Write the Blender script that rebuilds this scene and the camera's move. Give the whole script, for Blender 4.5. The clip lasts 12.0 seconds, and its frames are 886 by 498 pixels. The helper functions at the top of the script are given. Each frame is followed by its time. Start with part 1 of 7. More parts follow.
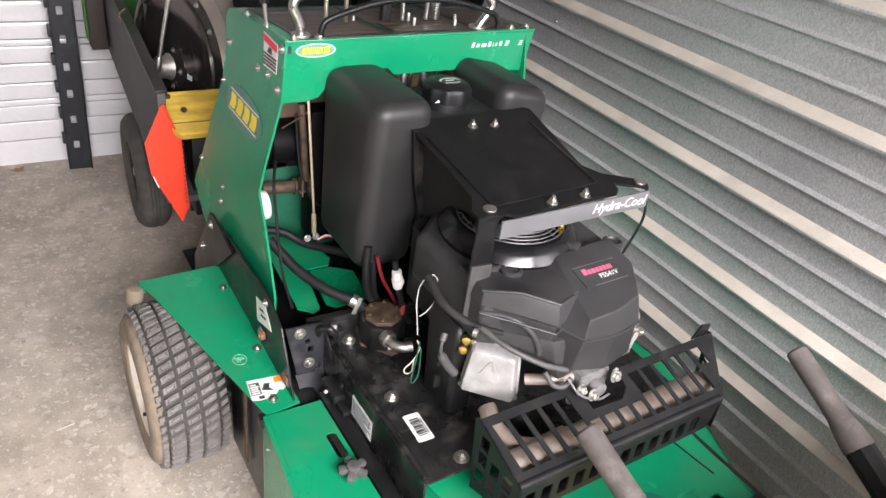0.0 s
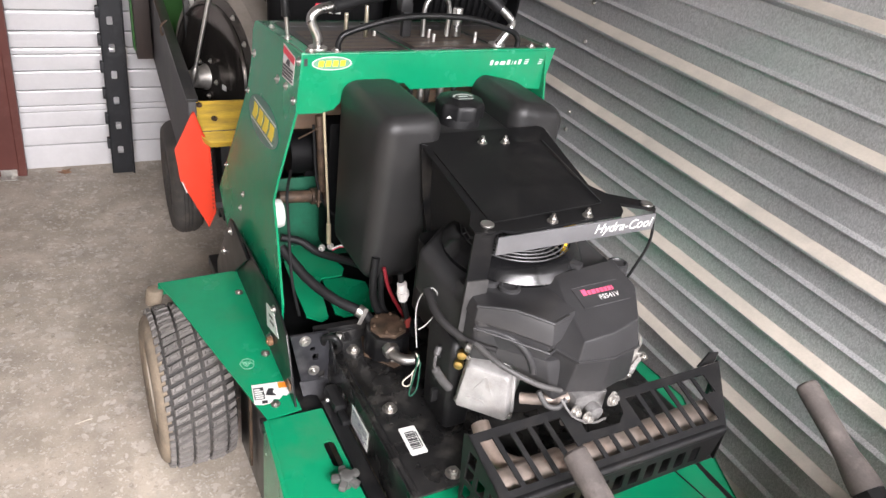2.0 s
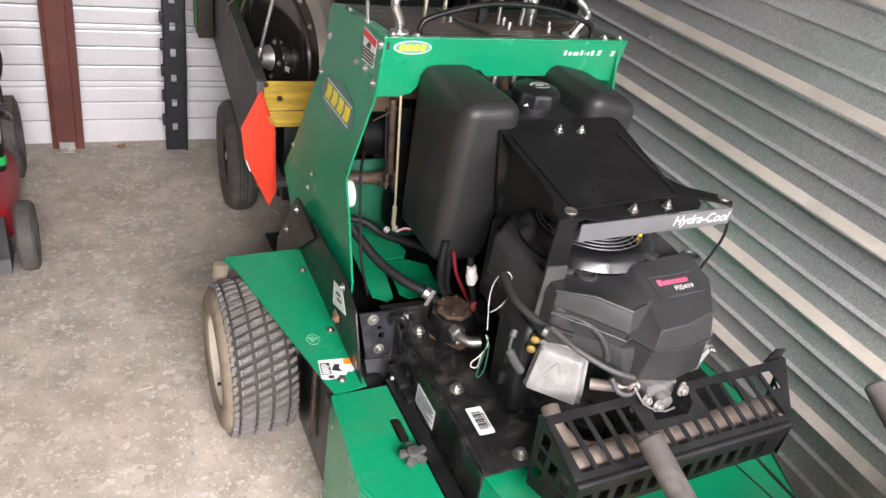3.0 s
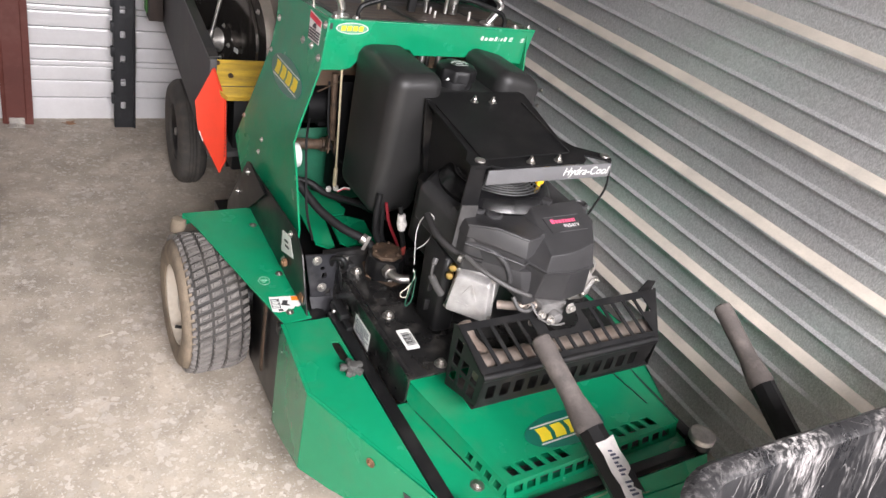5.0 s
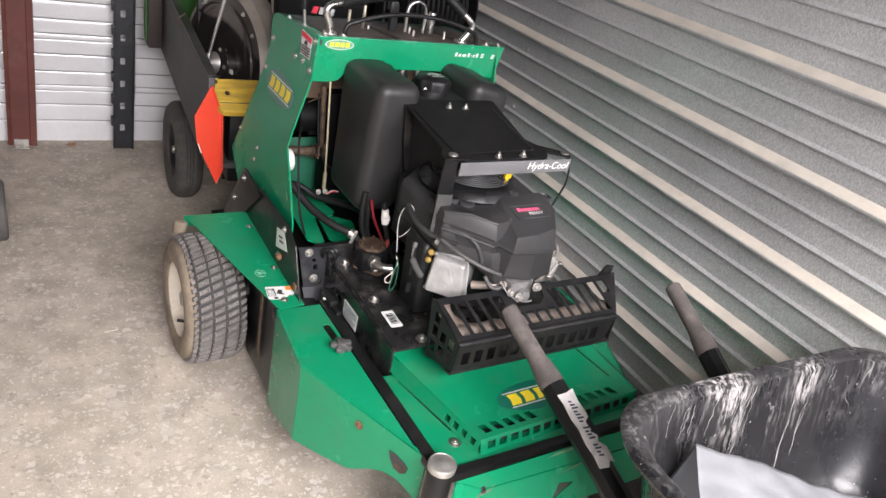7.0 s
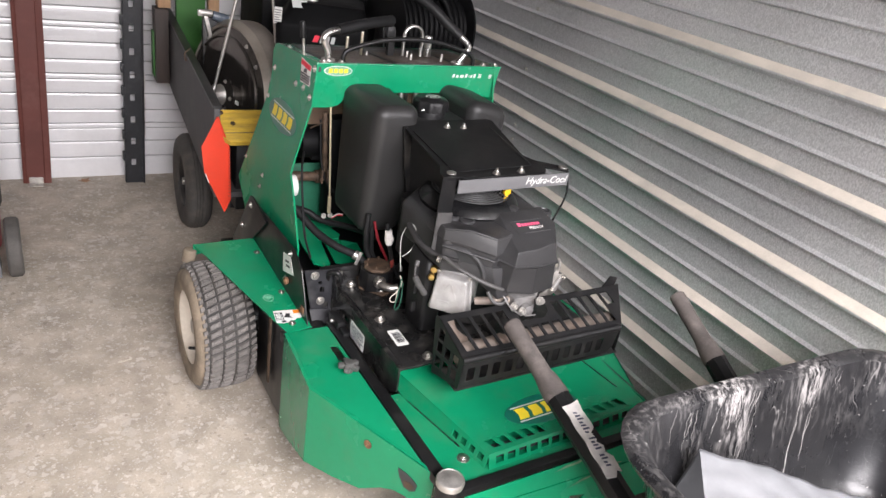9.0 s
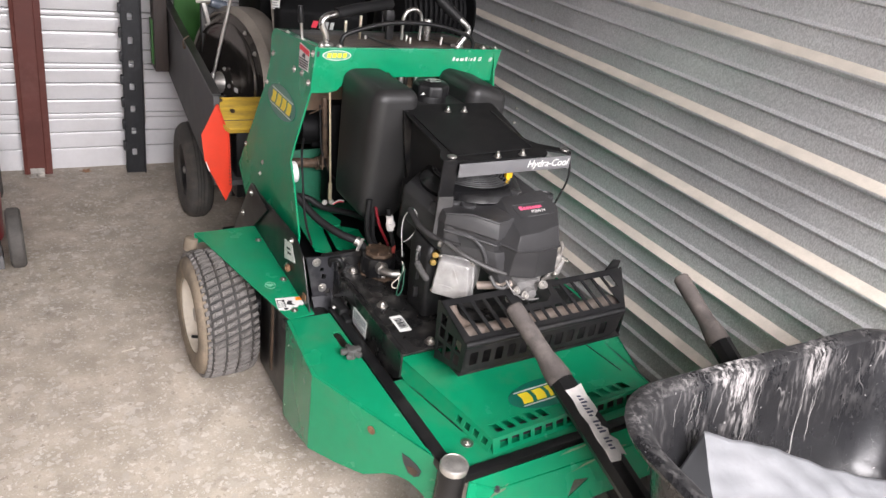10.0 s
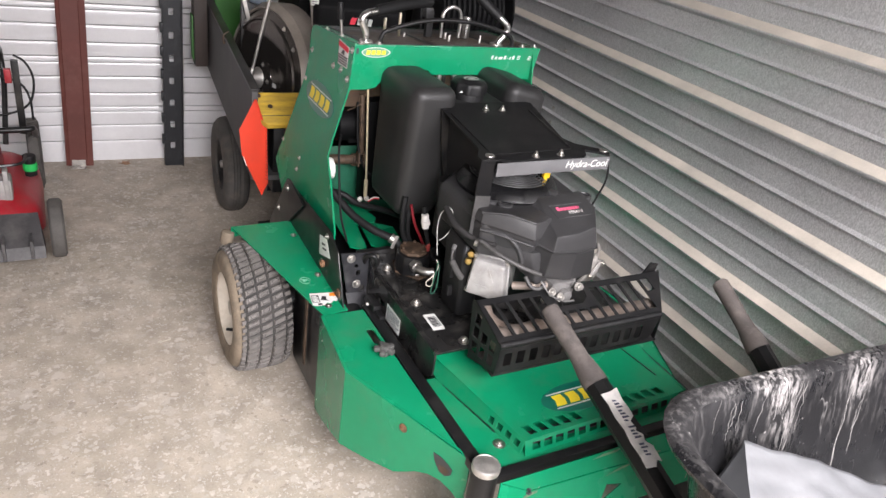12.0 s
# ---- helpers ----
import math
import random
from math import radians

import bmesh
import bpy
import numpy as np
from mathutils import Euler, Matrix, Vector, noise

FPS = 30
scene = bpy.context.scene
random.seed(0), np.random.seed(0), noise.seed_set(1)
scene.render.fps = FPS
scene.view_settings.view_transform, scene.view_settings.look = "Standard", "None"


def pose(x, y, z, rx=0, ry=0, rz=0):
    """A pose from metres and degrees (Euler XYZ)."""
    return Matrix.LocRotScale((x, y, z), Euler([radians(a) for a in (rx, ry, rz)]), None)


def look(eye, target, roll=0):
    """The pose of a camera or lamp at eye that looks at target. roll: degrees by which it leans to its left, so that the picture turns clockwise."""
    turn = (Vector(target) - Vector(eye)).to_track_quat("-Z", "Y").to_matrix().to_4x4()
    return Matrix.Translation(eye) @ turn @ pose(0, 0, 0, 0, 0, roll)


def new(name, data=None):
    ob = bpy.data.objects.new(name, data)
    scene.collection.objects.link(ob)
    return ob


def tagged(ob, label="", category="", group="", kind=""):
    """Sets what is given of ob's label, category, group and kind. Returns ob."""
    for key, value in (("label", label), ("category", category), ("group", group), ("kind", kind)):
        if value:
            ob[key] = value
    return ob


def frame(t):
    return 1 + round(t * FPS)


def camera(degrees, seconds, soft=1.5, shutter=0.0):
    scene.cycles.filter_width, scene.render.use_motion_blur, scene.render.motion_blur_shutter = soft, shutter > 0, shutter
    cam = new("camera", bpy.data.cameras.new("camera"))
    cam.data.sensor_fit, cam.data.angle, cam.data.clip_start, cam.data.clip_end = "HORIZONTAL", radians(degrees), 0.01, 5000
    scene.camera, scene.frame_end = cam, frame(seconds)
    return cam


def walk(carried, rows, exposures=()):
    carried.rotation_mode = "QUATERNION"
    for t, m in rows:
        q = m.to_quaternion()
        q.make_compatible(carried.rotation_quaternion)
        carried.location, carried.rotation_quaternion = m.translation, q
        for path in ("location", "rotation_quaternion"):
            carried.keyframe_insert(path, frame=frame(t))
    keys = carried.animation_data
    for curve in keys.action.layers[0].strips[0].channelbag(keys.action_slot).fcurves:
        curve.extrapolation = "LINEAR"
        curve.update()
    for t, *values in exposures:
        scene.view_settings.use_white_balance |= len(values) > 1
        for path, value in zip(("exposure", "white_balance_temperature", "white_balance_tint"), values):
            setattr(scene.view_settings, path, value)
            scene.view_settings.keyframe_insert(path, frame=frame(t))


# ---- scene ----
cam = camera(63.0, 12.0)
PATH = [
    (0, (0.178, 0.266, 1.521), (1.118, 1.681, 0.466), 8.1),
    (0.5, (0.177, 0.268, 1.523), (1.114, 1.688, 0.47), 8.2),
    (1, (0.184, 0.269, 1.524), (1.103, 1.704, 0.478), 8.2),
    (1.5, (0.224, 0.248, 1.527), (1.117, 1.705, 0.486), 8.2),
    (2, (0.251, 0.221, 1.527), (1.083, 1.721, 0.498), 8.2),
    (2.5, (0.203, 0.228, 1.526), (0.955, 1.76, 0.484), 8.7),
    (2.7, (0.182, 0.237, 1.514), (0.93, 1.768, 0.468), 9.0),
    (4.3, (-0.007, 0.182, 1.511), (1.006, 1.525, 0.429), 15.0),
    (4.5, (0.008, 0.117, 1.521), (0.998, 1.48, 0.443), 14.5),
    (5, (0.024, -0.049, 1.562), (0.961, 1.389, 0.536), 13.0),
    (5.5, (-0.048, -0.148, 1.555), (0.885, 1.325, 0.576), 12.5),
    (5.9, (-0.109, -0.219, 1.553), (0.869, 1.187, 0.521), 15.4),
    (6, (-0.108, -0.226, 1.563), (0.879, 1.172, 0.528), 15.4),
    (6.5, (-0.093, -0.247, 1.567), (0.896, 1.179, 0.572), 14.4),
    (7, (-0.064, -0.264, 1.564), (0.914, 1.207, 0.627), 12.5),
    (7.5, (-0.052, -0.272, 1.562), (0.92, 1.221, 0.654), 12.7),
    (9.5, (-0.038, -0.307, 1.567), (0.897, 1.221, 0.676), 8.6),
    (10, (-0.032, -0.3, 1.555), (0.898, 1.213, 0.635), 8.7),
    (10.5, (-0.042, -0.29, 1.554), (0.884, 1.208, 0.606), 9.2),
    (11, (-0.045, -0.279, 1.548), (0.831, 1.255, 0.611), 9.6),
    (11.5, (-0.046, -0.278, 1.551), (0.807, 1.268, 0.612), 9.1),
    (12, (-0.044, -0.286, 1.552), (0.815, 1.259, 0.616), 8.8),
]
walk(cam, [(t, look(eye, target, roll)) for t, eye, target, roll in PATH],
     exposures=[(0, 0.27), (2.7, 0.20), (4.5, 0.10), (5.2, 0.05), (6.0, -0.07), (6.5, -0.09), (7.5, -0.05), (12, -0.07)])

# ---------------------------------------------------------------- light
world = bpy.data.worlds.new("sky")
scene.world = world
world.use_nodes = True
wn = world.node_tree.nodes
sky = wn.new("ShaderNodeTexSky")
sky.sky_type, sky.sun_disc = 'NISHITA', False
sky.sun_elevation, sky.sun_rotation = radians(48), radians(18)
sky.air_density, sky.dust_density = 1.0, 4.0
wn["Background"].inputs["Strength"].default_value = 0.15
world.node_tree.links.new(sky.outputs[0], wn["Background"].inputs[0])

sun = new("sun", bpy.data.lights.new("sun", 'SUN'))
sun.data.energy, sun.data.angle, sun.data.color = 1.0, radians(15), (1.0, 0.96, 0.9)
sun.matrix_world = look((2, 6, 7), (0, 0, 0))

# daylight that comes in through the open front of the unit
door_light = new("doorway_daylight", bpy.data.lights.new("doorway_daylight", 'AREA'))
door_light.data.shape, door_light.data.size, door_light.data.size_y = 'RECTANGLE', 2.5, 1.9
door_light.data.energy, door_light.data.color = 690, (1.0, 0.95, 0.975)
door_light.matrix_world = look((0.32, -1.9, 2.72), (0.60, 0.4, 0.25))

# ---------------------------------------------------------------- material helpers


def material(name, color, rough=0.5, metal=0.0, spread=0.12, scale=18.0, bump=0.0, bump_scale=120.0,
             dirt=None, dirt_amount=0.0, dirt_scale=6.0, coat=0.0, spec=0.5, stretch=(1, 1, 1)):
    """Surface with two scales of colour change, roughness change, fine relief and optional dirt."""
    m = bpy.data.materials.new(name)
    m.use_nodes = True
    n, l = m.node_tree.nodes, m.node_tree.links
    b = n["Principled BSDF"]
    tc = n.new("ShaderNodeTexCoord")
    mp = n.new("ShaderNodeMapping")
    mp.inputs["Scale"].default_value = stretch
    l.new(tc.outputs["Object"], mp.inputs[0])
    big, fine = n.new("ShaderNodeTexNoise"), n.new("ShaderNodeTexNoise")
    big.inputs["Scale"].default_value, big.inputs["Detail"].default_value = scale, 5
    fine.inputs["Scale"].default_value, fine.inputs["Detail"].default_value = bump_scale, 3
    l.new(mp.outputs[0], big.inputs[0])
    l.new(mp.outputs[0], fine.inputs[0])
    ramp = n.new("ShaderNodeMapRange")
    ramp.inputs["From Min"].default_value, ramp.inputs["From Max"].default_value = 0.3, 0.7
    ramp.inputs["To Min"].default_value, ramp.inputs["To Max"].default_value = 1 - spread, 1 + spread
    add = n.new("ShaderNodeMath")
    add.operation = 'MULTIPLY_ADD'
    add.inputs[1].default_value, add.inputs[2].default_value = 0.35, -0.17
    l.new(fine.outputs[0], add.inputs[0])
    both = n.new("ShaderNodeMath")
    l.new(big.outputs[0], both.inputs[0])
    l.new(add.outputs[0], both.inputs[1])
    l.new(both.outputs[0], ramp.inputs[0])
    mul = n.new("ShaderNodeVectorMath")
    mul.operation = 'SCALE'
    mul.inputs[0].default_value = color
    l.new(ramp.outputs[0], mul.inputs["Scale"])
    out = mul.outputs[0]
    if dirt:
        d = n.new("ShaderNodeTexNoise")
        d.inputs["Scale"].default_value, d.inputs["Detail"].default_value, d.inputs["Roughness"].default_value = dirt_scale, 8, 0.65
        l.new(mp.outputs[0], d.inputs[0])
        dr = n.new("ShaderNodeMapRange")
        dr.inputs["From Min"].default_value, dr.inputs["From Max"].default_value = 0.5, 0.72
        dr.inputs["To Max"].default_value = dirt_amount
        l.new(d.outputs[0], dr.inputs[0])
        mix = n.new("ShaderNodeMix")
        mix.data_type = 'RGBA'
        mix.inputs[7].default_value = (*dirt, 1)
        l.new(dr.outputs[0], mix.inputs[0])
        l.new(out, mix.inputs[6])
        out = mix.outputs[2]
    l.new(out, b.inputs["Base Color"])
    rr = n.new("ShaderNodeMapRange")
    rr.inputs["To Min"].default_value, rr.inputs["To Max"].default_value = max(0.04, rough - 0.1), min(1, rough + 0.12)
    l.new(big.outputs[0], rr.inputs[0])
    l.new(rr.outputs[0], b.inputs["Roughness"])
    b.inputs["Metallic"].default_value = metal
    b.inputs["Coat Weight"].default_value = coat
    b.inputs["Coat Roughness"].default_value = 0.12
    b.inputs["Specular IOR Level"].default_value = spec
    if bump:
        bp = n.new("ShaderNodeBump")
        bp.inputs["Strength"].default_value, bp.inputs["Distance"].default_value = 1.0, bump
        l.new(fine.outputs[0], bp.inputs["Height"])
        l.new(bp.outputs[0], b.inputs["Normal"])
    return m


def concrete():
    m = material("concrete", (0.425, 0.371, 0.305), 0.62, spread=0.22, scale=9.0, bump=0.0006, bump_scale=160,
                 dirt=(0.30, 0.260, 0.198), dirt_amount=0.8, dirt_scale=2.6)
    n, l = m.node_tree.nodes, m.node_tree.links
    b = n["Principled BSDF"]
    src = b.inputs["Base Color"].links[0].from_socket
    tc = [x for x in n if x.type == 'TEX_COORD'][0]
    warp = n.new("ShaderNodeTexNoise")
    warp.inputs["Scale"].default_value, warp.inputs["Detail"].default_value = 45, 3
    mixv = n.new("ShaderNodeMix")
    mixv.data_type = 'VECTOR'
    mixv.inputs[0].default_value = 0.035
    l.new(tc.outputs["Object"], warp.inputs[0])
    l.new(tc.outputs["Object"], mixv.inputs[4])
    l.new(warp.outputs["Color"], mixv.inputs[5])
    # aggregate shows in patches only
    pn = n.new("ShaderNodeTexNoise")
    pn.inputs["Scale"].default_value, pn.inputs["Detail"].default_value = 3.0, 4
    l.new(tc.outputs["Object"], pn.inputs[0])
    pr = n.new("ShaderNodeMapRange")
    pr.inputs["From Min"].default_value, pr.inputs["From Max"].default_value = 0.30, 0.62
    pr.inputs["To Min"].default_value = 0.45
    l.new(pn.outputs[0], pr.inputs[0])
    for cells, keep, edge, top, dark, pale in ((25, 0.80, 0.14, 0.52, (0.27, 0.23, 0.185), (0.60, 0.555, 0.50)),
                                               (54, 0.83, 0.10, 0.72, (0.24, 0.20, 0.16), (0.63, 0.585, 0.525)),
                                               (105, 0.74, 0.10, 0.68, (0.20, 0.165, 0.13), (0.68, 0.64, 0.58)),
                                               (210, 0.64, 0.10, 0.62, (0.13, 0.10, 0.075), (0.66, 0.63, 0.58))):
        vo = n.new("ShaderNodeTexVoronoi")
        vo.inputs["Scale"].default_value = cells
        l.new(mixv.outputs[1], vo.inputs[0])
        sep = n.new("ShaderNodeSeparateColor")
        l.new(vo.outputs["Color"], sep.inputs[0])
        size = n.new("ShaderNodeMath")
        size.operation = 'MULTIPLY_ADD'
        l.new(sep.outputs[0], size.inputs[0])
        size.inputs[1].default_value, size.inputs[2].default_value = keep, -0.2
        less = n.new("ShaderNodeMath")
        less.operation = 'SUBTRACT'
        l.new(size.outputs[0], less.inputs[0])
        l.new(vo.outputs["Distance"], less.inputs[1])
        st = n.new("ShaderNodeMapRange")
        st.inputs["From Min"].default_value, st.inputs["From Max"].default_value = -0.02, edge
        st.inputs["To Max"].default_value = top
        l.new(less.outputs[0], st.inputs[0])
        am = n.new("ShaderNodeMath")
        am.operation = 'MULTIPLY'
        l.new(st.outputs[0], am.inputs[0])
        l.new(pr.outputs[0], am.inputs[1])
        tone = n.new("ShaderNodeValToRGB")
        tone.color_ramp.elements[0].color = (*dark, 1)
        tone.color_ramp.elements[1].color = (*pale, 1)
        tone.color_ramp.elements[1].position = 0.6
        l.new(sep.outputs[1], tone.inputs[0])
        mix = n.new("ShaderNodeMix")
        mix.data_type = 'RGBA'
        l.new(am.outputs[0], mix.inputs[0])
        l.new(src, mix.inputs[6])
        l.new(tone.outputs[0], mix.inputs[7])
        src = mix.outputs[2]
    l.new(src, b.inputs["Base Color"])
    return m


def galvanised():
    """Zinc-coated sheet with fine spangle."""
    m = material("galvanised_sheet", (0.645, 0.645, 0.648), 0.41, metal=0.70, spread=0.06, scale=4, bump=0.0, bump_scale=300)
    n, l = m.node_tree.nodes, m.node_tree.links
    b = n["Principled BSDF"]
    src = b.inputs["Base Color"].links[0].from_socket
    tc = [x for x in n if x.type == 'TEX_COORD'][0]
    vo = n.new("ShaderNodeTexVoronoi")
    vo.inputs["Scale"].default_value = 480
    fall = n.new("ShaderNodeMapping")
    fall.inputs["Scale"].default_value = (1, 1, 0.45)
    l.new(tc.outputs["Object"], fall.inputs[0])
    l.new(fall.outputs[0], vo.inputs[0])
    sep = n.new("ShaderNodeSeparateColor")
    l.new(vo.outputs["Color"], sep.inputs[0])
    mr = n.new("ShaderNodeMapRange")
    mr.inputs["To Min"].default_value, mr.inputs["To Max"].default_value = 0.80, 1.20
    l.new(sep.outputs[0], mr.inputs[0])
    sc = n.new("ShaderNodeVectorMath")
    sc.operation = 'SCALE'
    l.new(src, sc.inputs[0])
    l.new(mr.outputs[0], sc.inputs["Scale"])
    l.new(sc.outputs[0], b.inputs["Base Color"])
    return m


GREEN = material("green_paint", (0.004, 0.225, 0.100), 0.24, spread=0.05, scale=5, bump=0.00005, bump_scale=40,
                 dirt=(0.10, 0.16, 0.09), dirt_amount=0.25, dirt_scale=7, spec=0.42)
# GREEN darkened and blotched to carry the shade inside the machine
SHADED_GREEN = material("shaded_green_paint", (0.006, 0.085, 0.045), 0.45, spread=0.3, scale=12, bump=0.0002, bump_scale=160,
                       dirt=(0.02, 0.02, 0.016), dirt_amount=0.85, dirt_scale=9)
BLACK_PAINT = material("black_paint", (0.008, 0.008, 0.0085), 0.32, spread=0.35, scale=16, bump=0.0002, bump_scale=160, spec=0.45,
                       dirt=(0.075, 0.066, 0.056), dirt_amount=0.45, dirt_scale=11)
BLACK_PLASTIC = material("black_plastic", (0.008, 0.008, 0.0085), 0.46, spread=0.2, scale=9, bump=0.00025, bump_scale=520, spec=0.4,
                         dirt=(0.04, 0.038, 0.036), dirt_amount=0.25, dirt_scale=10)
GLOSS_PLASTIC = material("glossy_black_plastic", (0.006, 0.006, 0.0065), 0.18, spread=0.2, scale=12, bump=0.0001, bump_scale=300)
GRILLE = material("grey_fan_guard", (0.055, 0.055, 0.056), 0.35, spread=0.15, scale=30)
GREY_PLASTIC = material("engine_plastic", (0.032, 0.0315, 0.0325), 0.42, spread=0.22, scale=10, bump=0.0002, bump_scale=600, spec=0.4,
                        dirt=(0.07, 0.066, 0.062), dirt_amount=0.3, dirt_scale=9)
TRAY_PAINT = material("oily_black_paint", (0.010, 0.0098, 0.0098), 0.27, spread=0.4, scale=14, bump=0.0004, bump_scale=90, spec=0.5,
                      dirt=(0.085, 0.078, 0.070), dirt_amount=0.6, dirt_scale=16)
SATIN_BLACK = material("satin_black_steel", (0.007, 0.007, 0.0075), 0.38, spread=0.25, scale=14, bump=0.0002, bump_scale=420, spec=0.36,
                       dirt=(0.04, 0.036, 0.033), dirt_amount=0.3, dirt_scale=15)
MOWER_RUBBER = material("dusty_wheel_rubber", (0.085, 0.079, 0.073), 0.8, spread=0.25, scale=18, bump=0.0004, bump_scale=200,
                        dirt=(0.15, 0.135, 0.12), dirt_amount=0.5, dirt_scale=10)
CART_RUBBER = material("grey_dusty_rubber", (0.062, 0.058, 0.054), 0.78, spread=0.25, scale=18, bump=0.0004, bump_scale=200,
                       dirt=(0.13, 0.11, 0.09), dirt_amount=0.7, dirt_scale=10)
RUBBER = material("tyre_rubber", (0.036, 0.034, 0.032), 0.82, spread=0.25, scale=22, bump=0.0004, bump_scale=240,
                  dirt=(0.13, 0.11, 0.09), dirt_amount=0.45, dirt_scale=14)
DIRTY_RUBBER = material("dusty_sidewall", (0.225, 0.18, 0.13), 0.9, spread=0.25, scale=16, bump=0.0004, bump_scale=200,
                        dirt=(0.05, 0.045, 0.04), dirt_amount=0.6, dirt_scale=9)
TREAD = material("worn_tread_rubber", (0.150, 0.139, 0.130), 0.8, spread=0.25, scale=26, bump=0.0004, bump_scale=260,
                 dirt=(0.20, 0.18, 0.155), dirt_amount=0.5, dirt_scale=12)
DUSTY_HOSE = material("dusty_hose_rubber", (0.017, 0.016, 0.016), 0.65, spread=0.25, scale=30, bump=0.0002, bump_scale=300, spec=0.35)
HOSE = material("hose_rubber", (0.008, 0.008, 0.0085), 0.55, spread=0.2, scale=30, bump=0.0002, bump_scale=300, spec=0.3)
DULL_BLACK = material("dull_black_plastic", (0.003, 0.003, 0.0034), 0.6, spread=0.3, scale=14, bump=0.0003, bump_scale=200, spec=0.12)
STEEL = material("zinc_steel", (0.50, 0.48, 0.45), 0.4, metal=1.0, spread=0.12, scale=40, bump=0.0001)
GOLD_ROD = material("yellow_passivated_rod", (0.66, 0.56, 0.38), 0.36, metal=0.5, spread=0.12, scale=60, bump=0.0001)
KNOB = material("dusty_grey_knob", (0.075, 0.074, 0.070), 0.6, spread=0.3, scale=40, bump=0.0002, bump_scale=260)
FORK = material("worn_fork_paint", (0.045, 0.040, 0.036), 0.5, spread=0.3, scale=20, bump=0.0004, bump_scale=200,
                dirt=(0.36, 0.31, 0.26), dirt_amount=0.85, dirt_scale=11)
CARB = material("dull_cast_alloy", (0.19, 0.185, 0.18), 0.5, metal=0.4, spread=0.3, scale=40, bump=0.0003, bump_scale=300,
                dirt=(0.05, 0.045, 0.04), dirt_amount=0.7, dirt_scale=30)
CORD = material("braided_pale_cord", (0.46, 0.45, 0.43), 0.7, spread=0.35, scale=420)
GREY_BOOT = material("grey_rubber_boot", (0.055, 0.053, 0.052), 0.55, spread=0.2, scale=30)
DULL_ZINC = material("dull_zinc", (0.50, 0.48, 0.45), 0.48, metal=0.85, spread=0.2, scale=50, bump=0.0002, bump_scale=300)
CHROME = material("chrome", (0.54, 0.53, 0.51), 0.28, metal=1.0, spread=0.06, scale=30)
BRASS = material("brass", (0.60, 0.42, 0.15), 0.3, metal=1.0, spread=0.15, scale=60)
GOLD_ZINC = material("yellow_zinc", (0.66, 0.60, 0.47), 0.3, metal=1.0, spread=0.15, scale=60)
ALUMINIUM = material("cast_aluminium", (0.38, 0.37, 0.36), 0.55, metal=0.45, spread=0.2, scale=30, bump=0.0003, bump_scale=500,
                     dirt=(0.25, 0.22, 0.18), dirt_amount=0.5, dirt_scale=25)
DUSTY_STEEL = material("dusty_black_steel", (0.022, 0.022, 0.025), 0.36, spread=0.4, scale=18, bump=0.0003, bump_scale=140, spec=0.5,
                       dirt=(0.11, 0.105, 0.105), dirt_amount=0.6, dirt_scale=14)
RUST = material("rusty_steel", (0.22, 0.12, 0.065), 0.75, metal=0.3, spread=0.4, scale=45, bump=0.0006, bump_scale=300,
                dirt=(0.08, 0.05, 0.035), dirt_amount=0.8, dirt_scale=40)
DARK_RUST = material("oily_rust", (0.085, 0.055, 0.036), 0.6, metal=0.3, spread=0.5, scale=40, bump=0.0005, bump_scale=300,
                     dirt=(0.02, 0.018, 0.016), dirt_amount=0.8, dirt_scale=30)
MUFFLER = material("heated_steel", (0.31, 0.26, 0.225), 0.5, metal=0.55, spread=0.2, scale=18, bump=0.0002,
                   dirt=(0.22, 0.13, 0.08), dirt_amount=0.6, dirt_scale=11)
WHITE = material("white_plastic", (0.75, 0.75, 0.72), 0.4, spread=0.05, scale=20)
CREAM = material("cream_wheel_paint", (0.66, 0.60, 0.51), 0.45, spread=0.08, scale=14, bump=0.0001,
                 dirt=(0.30, 0.23, 0.16), dirt_amount=0.5, dirt_scale=9)
LABEL = material("label_white", (0.72, 0.72, 0.69), 0.45, spread=0.06, scale=60)
INK = material("label_ink", (0.03, 0.03, 0.032), 0.5, spread=0.1)
ORANGE_INK = material("label_orange", (0.80, 0.25, 0.02), 0.5, spread=0.05)
RED_INK = material("label_red", (0.70, 0.03, 0.06), 0.45, spread=0.05)
PINK_INK = material("label_pink_red", (0.72, 0.10, 0.20), 0.4, spread=0.05)
PALE_SCUFF = material("pale_green_rub", (0.16, 0.40, 0.27), 0.6, spread=0.3, scale=60)
SCUFF = material("rubbed_green", (0.12, 0.20, 0.11), 0.6, spread=0.3, scale=60)
WIRE_RED = material("dark_red_wire", (0.20, 0.012, 0.02), 0.5, spread=0.1)
WIRE_GREEN = material("dark_green_wire", (0.01, 0.075, 0.045), 0.5, spread=0.1)
COVER_BLACK = material("dull_cover_steel", (0.006, 0.006, 0.0063), 0.46, spread=0.3, scale=12, bump=0.0002, bump_scale=420, spec=0.24,
                       dirt=(0.03, 0.027, 0.025), dirt_amount=0.4, dirt_scale=14)
TANK_PLASTIC = material("matt_tank_plastic", (0.019, 0.0188, 0.0188), 0.46, spread=0.15, scale=7, bump=0.0003, bump_scale=480, spec=0.42,
                        dirt=(0.035, 0.033, 0.031), dirt_amount=0.3, dirt_scale=9)
FADED_INK = material("faded_blue_ink", (0.06, 0.063, 0.10), 0.6, spread=0.3, scale=90)
TEAL = material("badge_teal", (0.006, 0.13, 0.085), 0.3, spread=0.05, coat=0.4)
